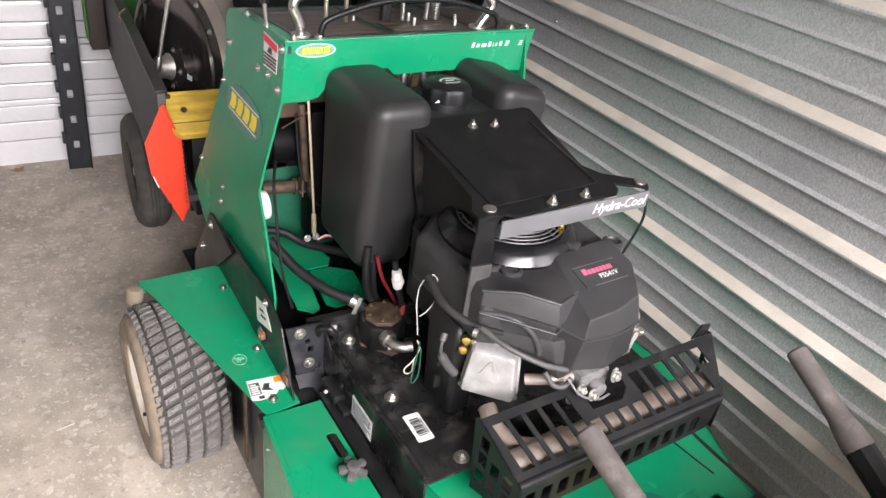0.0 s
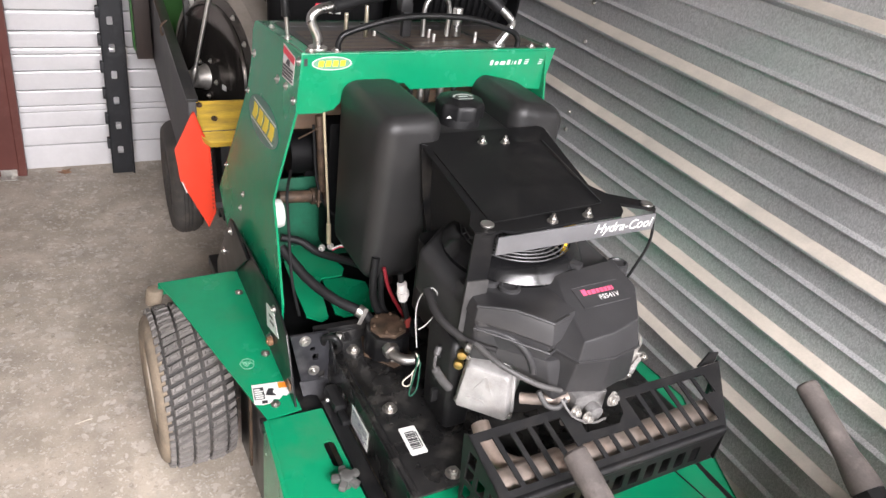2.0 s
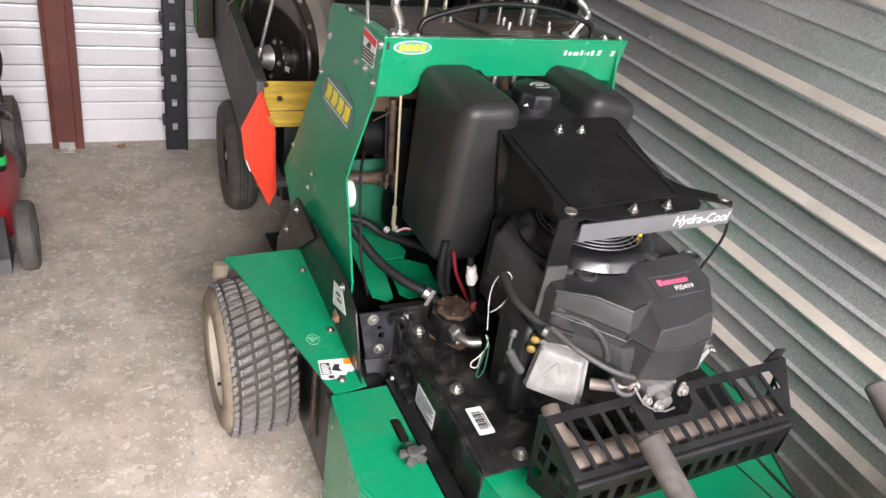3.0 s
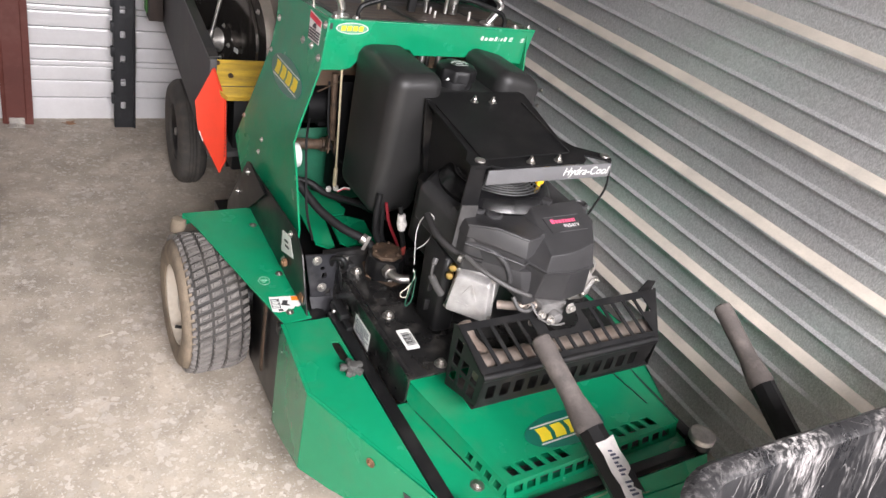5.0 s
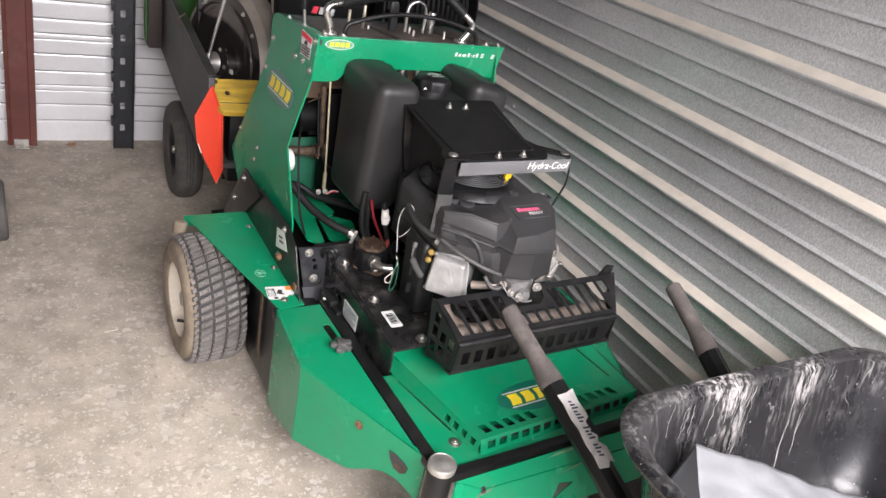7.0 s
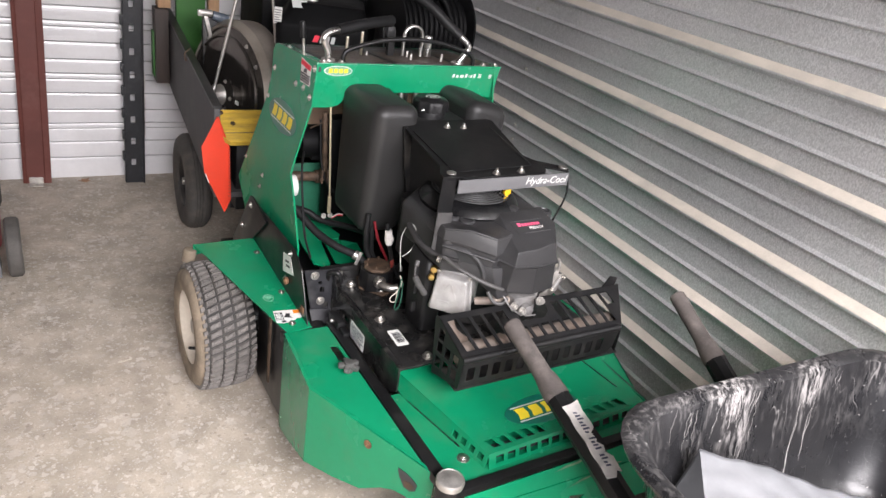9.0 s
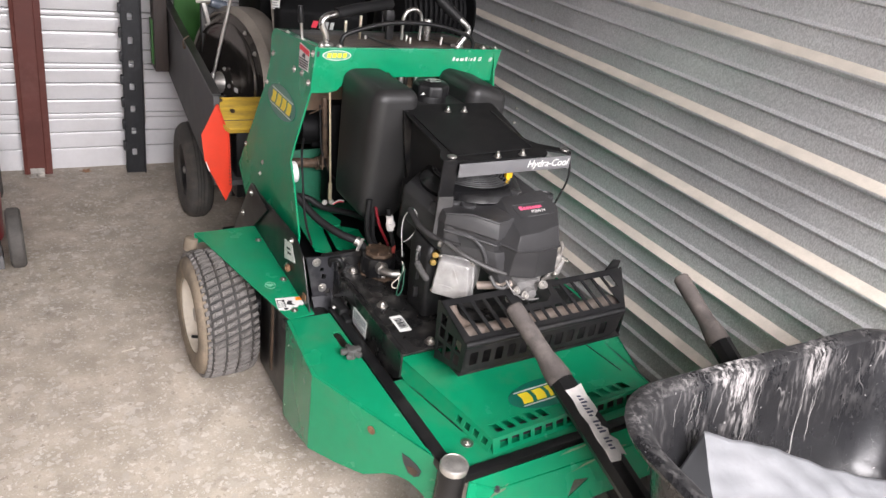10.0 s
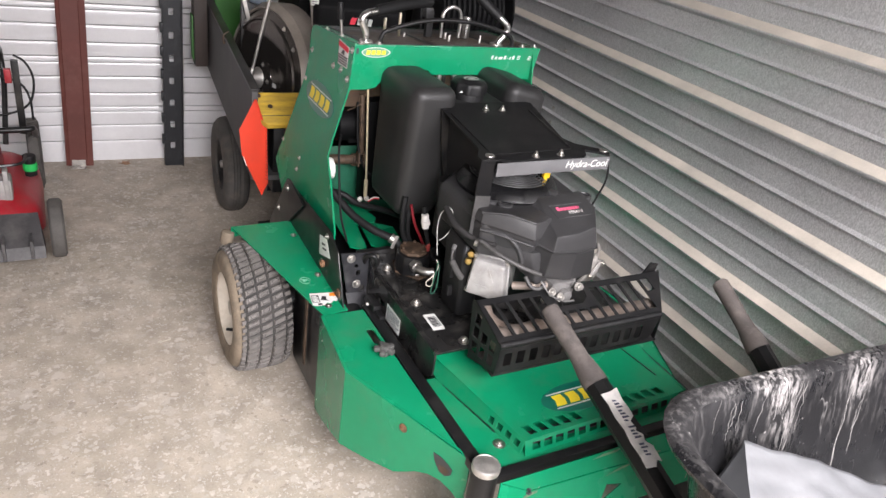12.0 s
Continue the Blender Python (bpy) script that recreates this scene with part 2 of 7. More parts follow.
YELLOW = material("badge_yellow", (0.80, 0.62, 0.03), 0.4, spread=0.05)
AMBER = material("amber_plastic", (0.78, 0.46, 0.02), 0.4, spread=0.05)
SILVER_INK = material("badge_silver", (0.62, 0.64, 0.62), 0.35, metal=0.2, spread=0.05)
LIME = material("badge_rim_green", (0.13, 0.30, 0.19), 0.4, spread=0.05)
BAND = material("grey_decal_band", (0.16, 0.16, 0.165), 0.34, metal=0.3, spread=0.06, scale=20)
RED_PAINT = material("red_paint", (0.34, 0.012, 0.022), 0.38, spread=0.15, scale=8,
                     dirt=(0.20, 0.075, 0.065), dirt_amount=0.6, dirt_scale=9)
ORANGE = material("orange_red_enamel", (0.66, 0.046, 0.018), 0.45, spread=0.05, scale=10, bump=0.0001,
                  dirt=(0.45, 0.06, 0.03), dirt_amount=0.35, dirt_scale=7)
YELLOW_WOOD = material("yellow_painted_board", (0.56, 0.37, 0.045), 0.6, spread=0.22, scale=9, bump=0.0006, bump_scale=90,
                       dirt=(0.20, 0.13, 0.05), dirt_amount=0.7, dirt_scale=8, stretch=(1, 5, 5))
WOOD = material("bare_board", (0.36, 0.22, 0.12), 0.7, spread=0.25, scale=9, bump=0.0005, bump_scale=80, stretch=(5, 5, 1))
CARDBOARD = material("brown_cardboard", (0.21, 0.135, 0.09), 0.8, spread=0.12, scale=12, bump=0.0002)
DARK_BOARD = material("dark_side_board", (0.056, 0.055, 0.056), 0.6, spread=0.25, scale=6, bump=0.0003, bump_scale=140,
                      dirt=(0.11, 0.10, 0.09), dirt_amount=0.4, dirt_scale=9)
OXIDE = material("red_oxide_primer", (0.125, 0.036, 0.028), 0.55, spread=0.14, scale=6, bump=0.0002, bump_scale=200,
                 dirt=(0.20, 0.10, 0.08), dirt_amount=0.35, dirt_scale=12)
TRACK = material("black_track_plastic", (0.012, 0.013, 0.016), 0.5, spread=0.25, scale=12, bump=0.0003,
                 dirt=(0.06, 0.06, 0.065), dirt_amount=0.4, dirt_scale=16)
WHITE_SHEET = material("white_wall_sheet", (0.71, 0.703, 0.712), 0.20, spread=0.05, scale=3, bump=0.0002, bump_scale=70,
                       dirt=(0.52, 0.50, 0.50), dirt_amount=0.45, dirt_scale=2.4)
GALV = galvanised()
DUSTY = material("dust_on_rib", (0.455, 0.412, 0.355), 0.7, metal=0.1, spread=0.12, scale=12, bump=0.0003, bump_scale=200,
                 dirt=(0.34, 0.32, 0.285), dirt_amount=0.6, dirt_scale=9)
ROOF = material("dark_roof_steel", (0.26, 0.26, 0.255), 0.6, metal=0.3, spread=0.15, scale=5)
CONCRETE = concrete()
GRIP = material("worn_grip_rubber", (0.068, 0.058, 0.053), 0.75, spread=0.25, scale=18, bump=0.0004, bump_scale=260,
                dirt=(0.17, 0.145, 0.13), dirt_amount=0.6, dirt_scale=16)
HANDLE = material("black_handle_tube", (0.006, 0.006, 0.0063), 0.42, spread=0.2, scale=20, spec=0.25, dirt=(0.03, 0.03, 0.03), dirt_amount=0.3)
PAPER = material("torn_white_sticker", (0.66, 0.63, 0.60), 0.6, spread=0.12, scale=40, dirt=(0.12, 0.12, 0.13), dirt_amount=0.6, dirt_scale=30)
BAG = material("white_plastic_sheet", (0.125, 0.128, 0.134), 0.42, spread=0.08, scale=14, bump=0.0015, bump_scale=24)
BAND_STEEL = material("dull_tan_steel", (0.30, 0.265, 0.23), 0.45, metal=0.5, spread=0.15, scale=12, bump=0.0002)
FLYWHEEL = material("dull_steel_housing", (0.135, 0.122, 0.112), 0.20, metal=0.85, spread=0.2, scale=8, bump=0.0002)
GREEN_BOARD = material("green_board", (0.03, 0.13, 0.02), 0.55, spread=0.15, scale=8)
STRAW = material("pale_straw", (0.55, 0.50, 0.42), 0.7, spread=0.15, scale=60)
LEAF = material("dry_leaf", (0.30, 0.17, 0.10), 0.8, spread=0.3, scale=40)
BLUE_GREY = material("smoked_plastic", (0.10, 0.12, 0.15), 0.25, spread=0.1)
PRINT = material("dark_panel_print", (0.016, 0.013, 0.011), 0.42, spread=0.2, scale=30)
BROWN_PRINT = material("brown_panel_print", (0.075, 0.05, 0.032), 0.45, spread=0.15, scale=30)
ASPHALT = material("yard_gravel", (0.20, 0.19, 0.17), 0.9, spread=0.25, scale=6, bump=0.002, bump_scale=60)


def tub_plastic():
    """Black poly with splashes of dried pale mortar that run downwards."""
    m = material("black_tub_plastic", (0.010, 0.010, 0.011), 0.36, spread=0.25, scale=9, bump=0.0003, bump_scale=200, spec=0.35,
                 dirt=(0.035, 0.035, 0.037), dirt_amount=0.4, dirt_scale=6)
    n, l = m.node_tree.nodes, m.node_tree.links
    b = n["Principled BSDF"]
    src = b.inputs["Base Color"].links[0].from_socket
    tc = [x for x in n if x.type == 'TEX_COORD'][0]
    def noise_at(scale, detail, rough, stretch, turn=0.0):
        mp = n.new("ShaderNodeMapping")
        mp.inputs["Scale"].default_value = stretch
        mp.inputs["Rotation"].default_value = (0, radians(turn), 0)
        l.new(tc.outputs["Object"], mp.inputs[0])
        t = n.new("ShaderNodeTexNoise")
        t.inputs["Scale"].default_value, t.inputs["Detail"].default_value, t.inputs["Roughness"].default_value = scale, detail, rough
        l.new(mp.outputs[0], t.inputs[0])
        return t.outputs[0]

    def step(src_, lo, hi, top=1.0):
        r = n.new("ShaderNodeMapRange")
        r.inputs["From Min"].default_value, r.inputs["From Max"].default_value, r.inputs["To Max"].default_value = lo, hi, top
        l.new(src_, r.inputs[0])
        return r.outputs[0]

    def calc(kind, a, b):
        m_ = n.new("ShaderNodeMath")
        m_.operation = kind
        for k, v in enumerate((a, b)):
            if isinstance(v, float):
                m_.inputs[k].default_value = v
            else:
                l.new(v, m_.inputs[k])
        return m_.outputs[0]
    def contour(src_, width):
        away = n.new("ShaderNodeMath")
        away.operation = 'ABSOLUTE'
        l.new(calc('SUBTRACT', src_, 0.5), away.inputs[0])
        return step(away.outputs[0], width, width * 0.3)
    runs = calc('MULTIPLY', contour(noise_at(20, 1.5, 0.45, (1.0, 1.0, 0.05), 24), 0.007), step(noise_at(9, 3, 0.5, (1, 1, 0.5), 24), 0.50, 0.62, 0.30))
    thin = calc('MULTIPLY', contour(noise_at(42, 1.5, 0.45, (1.0, 1.0, 0.045), 28), 0.010), step(noise_at(14, 3, 0.5, (1, 1, 0.45), 28), 0.50, 0.64, 0.22))
    smear = step(noise_at(85, 7, 0.70, (1.0, 1.0, 0.10), 26), 0.47, 0.63, 0.9)
    patchy = step(noise_at(13, 3, 0.5, (1.0, 1.0, 0.35), 24), 0.36, 0.56)
    spots = step(noise_at(130, 2, 0.5, (1, 1, 1)), 0.72, 0.75, 0.6)
    crust = step(noise_at(55, 8, 0.75, (1, 1, 0.6)), 0.56, 0.74, 0.45)
    sp = n.new("ShaderNodeSeparateXYZ")
    l.new(tc.outputs["Object"], sp.inputs[0])
    high = step(sp.outputs[2], -0.24, -0.05)
    upper = step(sp.outputs[2], -0.18, -0.05)
    lip = step(sp.outputs[2], -0.04, -0.002)
    # two places where mortar was poured over the rim, and a thin spread elsewhere
    def poured(u0, u1):
        return calc('MULTIPLY', step(sp.outputs[0], u0 - 0.02, u0 + 0.02), step(sp.outputs[0], u1 + 0.02, u1 - 0.02))
    splashed = calc('MAXIMUM', poured(0.17, 0.37), poured(0.505, 0.565))
    where = calc('MULTIPLY', patchy, calc('MAXIMUM', splashed, 0.22))
    cover = calc('MULTIPLY', calc('MAXIMUM', runs, thin), high)
    cover = calc('MAXIMUM', cover, calc('MULTIPLY', smear, calc('MULTIPLY', where, upper)))
    cover = calc('MAXIMUM', cover, calc('MULTIPLY', crust, calc('MULTIPLY', lip, step(noise_at(7, 4, 0.6, (1, 1, 1)), 0.38, 0.60))))
    cover = calc('MAXIMUM', cover, spots)
    # grey film of dust over the upper wall
    film = calc('MULTIPLY', step(noise_at(11, 6, 0.6, (1, 1, 0.4)), 0.40, 0.75, 0.04), high)
    cover = calc('MAXIMUM', cover, film)
    mix = n.new("ShaderNodeMix")
    mix.data_type = 'RGBA'
    mix.inputs[7].default_value = (0.45, 0.427, 0.413, 1)
    l.new(cover, mix.inputs[0])
    l.new(src, mix.inputs[6])
    l.new(mix.outputs[2], b.inputs["Base Color"])
    rm = n.new("ShaderNodeMapRange")
    rm.inputs["To Min"].default_value, rm.inputs["To Max"].default_value = 0.27, 0.85
    l.new(cover, rm.inputs[0])
    l.new(rm.outputs[0], b.inputs["Roughness"])
    return m


TUB = tub_plastic()

# ---------------------------------------------------------------- mesh helpers


def merge(bm, other):
    me = bpy.data.meshes.new("tmp")
    other.to_mesh(me)
    other.free()
    bm.from_mesh(me)
    bpy.data.meshes.remove(me)
    return bm


def bevelled(bm, width, seg=2, angle=30):
    if width > 0:
        edges = [e for e in bm.edges if len(e.link_faces) == 2 and e.calc_face_angle(0) > radians(angle)]
        bmesh.ops.bevel(bm, geom=edges, offset=width, segments=seg, profile=0.6, affect='EDGES', clamp_overlap=True)
    return bm


def box(x0, x1, y0, y1, z0, z1, bev=0.002, m=None, seg=2):
    bm = bmesh.new()
    bmesh.ops.create_cube(bm, size=1)
    for v in bm.verts:
        v.co = Vector(((x0 + x1) / 2 + v.co.x * (x1 - x0), (y0 + y1) / 2 + v.co.y * (y1 - y0), (z0 + z1) / 2 + v.co.z * (z1 - z0)))
    bevelled(bm, bev, seg)
    if m:
        bm.transform(m)
    return bm


def loft(rings, cap=True, closed=True):
    bm = bmesh.new()
    vs = [[bm.verts.new(p) for p in r] for r in rings]
    n = len(vs[0])
    for a, b in zip(vs, vs[1:]):
        for i in range(n if closed else n - 1):
            j = (i + 1) % n
            bm.faces.new((a[i], a[j], b[j], b[i]))
    if cap:
        bm.faces.new(vs[0][::-1])
        bm.faces.new(vs[-1])
    bmesh.ops.recalc_face_normals(bm, faces=bm.faces)
    return bm


AXMAP = {'x': lambda u, v, w: (w, u, v), 'y': lambda u, v, w: (u, w, v), 'z': lambda u, v, w: (u, v, w)}


def prism(poly, axis, a, b, bev=0.0, m=None):
    f = AXMAP[axis]
    bm = loft([[f(u, v, a) for u, v in poly], [f(u, v, b) for u, v in poly]])
    bevelled(bm, bev)
    if m:
        bm.transform(m)
    return bm


def sheet(loops, place, thick):
    """Flat plate with holes: loops of (u, v); place(u, v) gives the point; thick: vector to the other face."""
    bm = bmesh.new()
    edges = []
    for lp in loops:
        vs = [bm.verts.new(place(u, v)) for u, v in lp]
        edges += [bm.edges.new((vs[i], vs[(i + 1) % len(vs)])) for i in range(len(vs))]
    res = bmesh.ops.triangle_fill(bm, use_beauty=True, use_dissolve=False, edges=edges)
    faces = [g for g in res["geom"] if isinstance(g, bmesh.types.BMFace)]
    ext = bmesh.ops.extrude_face_region(bm, geom=faces, use_keep_orig=True)
    bmesh.ops.translate(bm, verts=[g for g in ext["geom"] if isinstance(g, bmesh.types.BMVert)], vec=Vector(thick))
    bmesh.ops.recalc_face_normals(bm, faces=bm.faces)
    return bm


def rect(u0, u1, v0, v1):
    return [(u0, v0), (u1, v0), (u1, v1), (u0, v1)]


def rrect(u0, u1, v0, v1, r, n=4):
    out = []
    for cu, cv, a0 in ((u1 - r, v1 - r, 0), (u0 + r, v1 - r, 90), (u0 + r, v0 + r, 180), (u1 - r, v0 + r, 270)):
        for k in range(n + 1):
            a = radians(a0 + 90 * k / n)
            out.append((cu + r * math.cos(a), cv + r * math.sin(a)))
    return out


def oval(cu, cv, ru, rv, n=28):
    return [(cu + ru * math.cos(2 * math.pi * k / n), cv + rv * math.sin(2 * math.pi * k / n)) for k in range(n)]


def smooth_path(pts, n=8):
    pts = [Vector(p) for p in pts]
    ext = [2 * pts[0] - pts[1]] + pts + [2 * pts[-1] - pts[-2]]
    out = []
    for i in range(1, len(ext) - 2):
        p0, p1, p2, p3 = ext[i - 1:i + 3]
        for k in range(n):
            t = k / n
            out.append(0.5 * ((2 * p1) + (p2 - p0) * t + (2 * p0 - 5 * p1 + 4 * p2 - p3) * t * t + (3 * p1 - p0 - 3 * p2 + p3) * t ** 3))
    return out + [pts[-1]]


def tube(path, r, seg=10, cap=True):
    path = [Vector(p) for p in path]
    rad = r if isinstance(r, (list, tuple)) else [r] * len(path)
    d = (path[1] - path[0]).normalized()
    side = d.orthogonal().normalized()
    rings = []
    for i, p in enumerate(path):
        d2 = (path[min(i + 1, len(path) - 1)] - path[max(i - 1, 0)]).normalized()
        side = (side - d2 * side.dot(d2)).normalized()
        up = d2.cross(side)
        rings.append([p + rad[i] * (math.cos(2 * math.pi * k / seg) * side + math.sin(2 * math.pi * k / seg) * up) for k in range(seg)])
    return loft(rings, cap)


def cyl(p0, p1, r, seg=16, bev=0.0, r1=None):
    bm = tube([p0, p1], [r, r if r1 is None else r1], seg)
    return bevelled(bm, bev, 2, 40)


def lathe(profile, seg=40, m=None, close=False):
    """profile of (radius, height) turned round z."""
    rings = [[(r * math.cos(2 * math.pi * k / seg), r * math.sin(2 * math.pi * k / seg), h) for k in range(seg)] for r, h in profile]
    if close:
        rings.append(rings[0])
    bm = loft(rings, cap=not close)
    if close:
        bmesh.ops.remove_doubles(bm, verts=bm.verts, dist=1e-6)
        bmesh.ops.recalc_face_normals(bm, faces=bm.faces)
    if m:
        bm.transform(m)
    return bm


def bolt(p, axis=(0, 0, 1), r=0.008, h=0.007, washer=True):
    """Hexagon head on a washer."""
    q = Vector(axis).to_track_quat('Z', 'Y').to_matrix().to_4x4()
    bm = bmesh.new()
    if washer:
        merge(bm, cyl((0, 0, 0), (0, 0, 0.0018), r * 1.45, 16))
    merge(bm, bevelled(cyl((0, 0, 0.0015), (0, 0, h), r, 6), 0.0008, 1))
    merge(bm, cyl((0, 0, h), (0, 0, h + 0.003), r * 0.45, 10))
    bm.transform(Matrix.Translation(p) @ q)
    return bm


def as_mesh(name, bm, mat, angle=38):
    me = bpy.data.meshes.new(name)
    bm.to_mesh(me)
    bm.free()
    for m in (mat if isinstance(mat, (list, tuple)) else [mat]):
        me.materials.append(m)
    me.polygons.foreach_set("use_smooth", [True] * len(me.polygons))
    me.set_sharp_from_angle(angle=radians(angle))
    return me


def part(name, bm, mat, parent, label=""):
    ob = new(name, as_mesh(name, bm, mat))
    ob.parent = parent
    if label:
        ob["label"] = label
    return ob


def thing(name, label, category, m=None, group="", kind="", bm=None, mat=None):
    ob = new(name, as_mesh(name, bm, mat) if bm else None)
    if m:
        ob.matrix_world = m
    return tagged(ob, label, category, group, kind)


def writing(name, text, size, m, mat, parent, depth=0.0004, shear=0.0):
    """Lettering turned into a mesh."""
    cu = bpy.data.curves.new(name, 'FONT')
    cu.body, cu.size, cu.extrude, cu.shear, cu.align_x, cu.align_y = text, size, depth, shear, 'CENTER', 'CENTER'
    tmp = bpy.data.objects.new(name, cu)
    me = bpy.data.meshes.new_from_object(tmp)
    bpy.data.objects.remove(tmp)
    me.transform(m)
    me.materials.append(mat)
    ob = new(name, me)
    ob.parent = parent
    return ob


def decal(bm_list, m, name, mat, parent, label=""):
    """Flat printed pieces placed by m, each an object of its own; gives back the first."""
    first = None
    for bm in bm_list:
        bmesh.ops.transform(bm, matrix=m, verts=bm.verts)
        ob = part(name, bm, mat, parent, label)
        first = first or ob
    return first


def flat(loop, z0, z1):
    return prism(loop, 'z', z0, z1)


def badge(m, w, h, parent, name="oval_badge"):
    """Oval maker's plate: teal field, pale rim lines, four yellow block shapes."""
    base = decal([flat(oval(0, 0, w / 2, h / 2, 32), 0, 0.0008)], m, name, TEAL, parent, "teal oval badge with yellow blocks")
    decal([flat(rect(-w * 0.38, w * 0.38, h * 0.235, h * 0.275), 0.0008, 0.0012),
           flat(rect(-w * 0.38, w * 0.38, -h * 0.275, -h * 0.235), 0.0008, 0.0012)], m, "badge_line", SILVER_INK, base)
    g = w * 0.185
    blocks = []
    for k in range(4):
        u = -w * 0.36 + k * g
        blocks.append([(u, -h * 0.19), (u + g * 0.72, -h * 0.19), (u + g * 0.86, -h * 0.02), (u + g * 0.80, h * 0.19), (u + g * 0.10, h * 0.19), (u + g * 0.16, 0.0)])
    decal([flat(b, 0.0008, 0.0014) for b in blocks], m, "badge_block", YELLOW, base)
    return base


def text_bars(u0, u1, v0, v1, rows, z=0.0004, seed=1, fill=0.62):
    """Unreadable print as plain bars."""
    rnd = random.Random(seed)
    out, step = [], (v1 - v0) / rows
    for k in range(rows):
        e = u1 - (u1 - u0) * rnd.choice((0, 0.05, 0.15, 0.3))
        out.append(flat(rect(u0, e, v0 + k * step, v0 + (k + fill) * step), 0, z))
    return out


# ---------------------------------------------------------------- the storage unit
WALL_X, BACK_Y, LEFT_X, FRONT_Y, TOP = 1.632, 3.475, -1.95, -0.95, 2.62
PITCH = 0.2292
BACK_PITCH, BACK_FIRST = 0.244, 0.020


def rib_profile(z0, z1, first, pitch, major, minor):
    """(depth, z, dusty) up a ribbed sheet: a main rib at every pitch and two small ones between, each a run of (z, depth, dusty)."""
    pts = [(0.0, z0, False)]
    z = first + (math.ceil((z0 - first) / pitch) - 1) * pitch
    while z < z1 + pitch:
        for c, run in ((z, major), (z + pitch / 3, minor), (z + 2 * pitch / 3, minor)):
            if c + run[0][0] > z0 and c + run[-1][0] < z1:
                pts += [(d, c + dz, dusty) for dz, d, dusty in run]
        z += pitch
    return pts + [(0.0, z1, False)]


RIB = ((-0.017, 0.0, False), (-0.004, 0.022, False), (0.001, 0.022, True), (0.021, 0.0, False))
BEAD = ((-0.0050, 0.0, False), (-0.0015, 0.0100, False), (0.0010, 0.0100, False), (0.0085, 0.0, False))
CHANNEL = ((-0.022, 0.0, False), (-0.013, -0.0032, False), (-0.012, -0.017, False), (-0.008, -0.017, False), (-0.007, 0.0, False),
           (0.003, 0.0, False), (0.013, -0.0036, False), (0.014, -0.022, False), (0.019, -0.022, False), (0.020, 0.0, False))
GROOVE = ((-0.012, 0.0, False), (-0.001, -0.0040, False), (0.0, -0.023, False), (0.006, -0.023, False), (0.007, 0.0, False))


def ribbed(length0, length1, prof, along, at, sign, nseg, wob=0.0015):
    """Sheet along an axis. Returns bmesh; dusty faces take material index 1."""
    bm = bmesh.new()
    cols = []
    for i in range(nseg + 1):
        s = length0 + (length1 - length0) * i / nseg
        col = []
        for d, z, _ in prof:
            dd = d + wob * noise.noise((s * 1.3, z * 1.7, 3.1 + at))
            col.append(bm.verts.new((at + sign * dd, s, z) if along == 'y' else (s, at + sign * dd, z)))
        cols.append(col)
    for a, b in zip(cols, cols[1:]):
        for j in range(len(prof) - 1):
            f = bm.faces.new((a[j], a[j + 1], b[j + 1], b[j]))
            f.material_index = 1 if prof[j][2] else 0
    bmesh.ops.recalc_face_normals(bm, faces=bm.faces)
    return bm


ground = thing("ground", "pale yard ground outside the open unit", "ground", kind="structure",
               bm=box(-60, 60, -90, 60, -0.3, -0.03, 0), mat=ASPHALT)
floor = thing("floor", "smooth tan concrete slab with exposed aggregate flecks", "floor", kind="structure",
              bm=box(LEFT_X - 0.2, WALL_X + 0.3, FRONT_Y - 0.4, BACK_Y + 0.3, -0.2, 0, 0), mat=CONCRETE)
right_sheet = ribbed(FRONT_Y, BACK_Y, rib_profile(0.0, TOP, 0.583, PITCH, RIB, BEAD), 'y', WALL_X, -1, 60)
wall_east = thing("wall_east", "galvanised ribbed steel partition with dusty rib tops", "wall", kind="structure", bm=right_sheet, mat=[GALV, DUSTY])
part("wall_core", box(WALL_X + 0.004, WALL_X + 0.1, FRONT_Y, BACK_Y + 0.1, 0, TOP, 0), GALV, wall_east)
back_sheet = ribbed(LEFT_X, WALL_X, rib_profile(0.0, TOP, BACK_FIRST, BACK_PITCH, CHANNEL, GROOVE), 'x', BACK_Y, -1, 50)
wall_north = thing("wall_north", "white painted ribbed steel back wall", "wall", kind="structure", bm=back_sheet, mat=[WHITE_SHEET, WHITE_SHEET])
part("wall_core", box(LEFT_X, WALL_X, BACK_Y + 0.025, BACK_Y + 0.1, 0, TOP, 0), WHITE_SHEET, wall_north)
wall_west = thing("wall_west", "galvanised ribbed steel partition", "wall", kind="structure",
                  bm=ribbed(FRONT_Y, BACK_Y, rib_profile(0.0, TOP, 0.583, PITCH, RIB, BEAD), 'y', LEFT_X, 1, 20), mat=[GALV, DUSTY])
part("wall_core", box(LEFT_X - 0.1, LEFT_X - 0.004, FRONT_Y, BACK_Y + 0.1, 0, TOP, 0), GALV, wall_west)
# roof out of view; its dark grey holds back bounced light from above
ceiling = thing("ceiling", "unseen roof sheet kept dark to cut bounce light", "ceiling", kind="structure",
                bm=box(LEFT_X - 0.1, WALL_X + 0.1, FRONT_Y, BACK_Y + 0.1, TOP, TOP + 0.05, 0), mat=ROOF)
# out of view: wall added so that its opening trims the incoming daylight
wall_south = thing("wall_south", "unseen front wall added to shape the doorway light", "wall", kind="structure",
                   bm=sheet([rect(LEFT_X, WALL_X - 0.03, 0.0, TOP), rect(-0.55, 1.56, 0.001, 2.36)], lambda u, v: (u, FRONT_Y, v), (0, 0.06, 0)), mat=WHITE_SHEET)

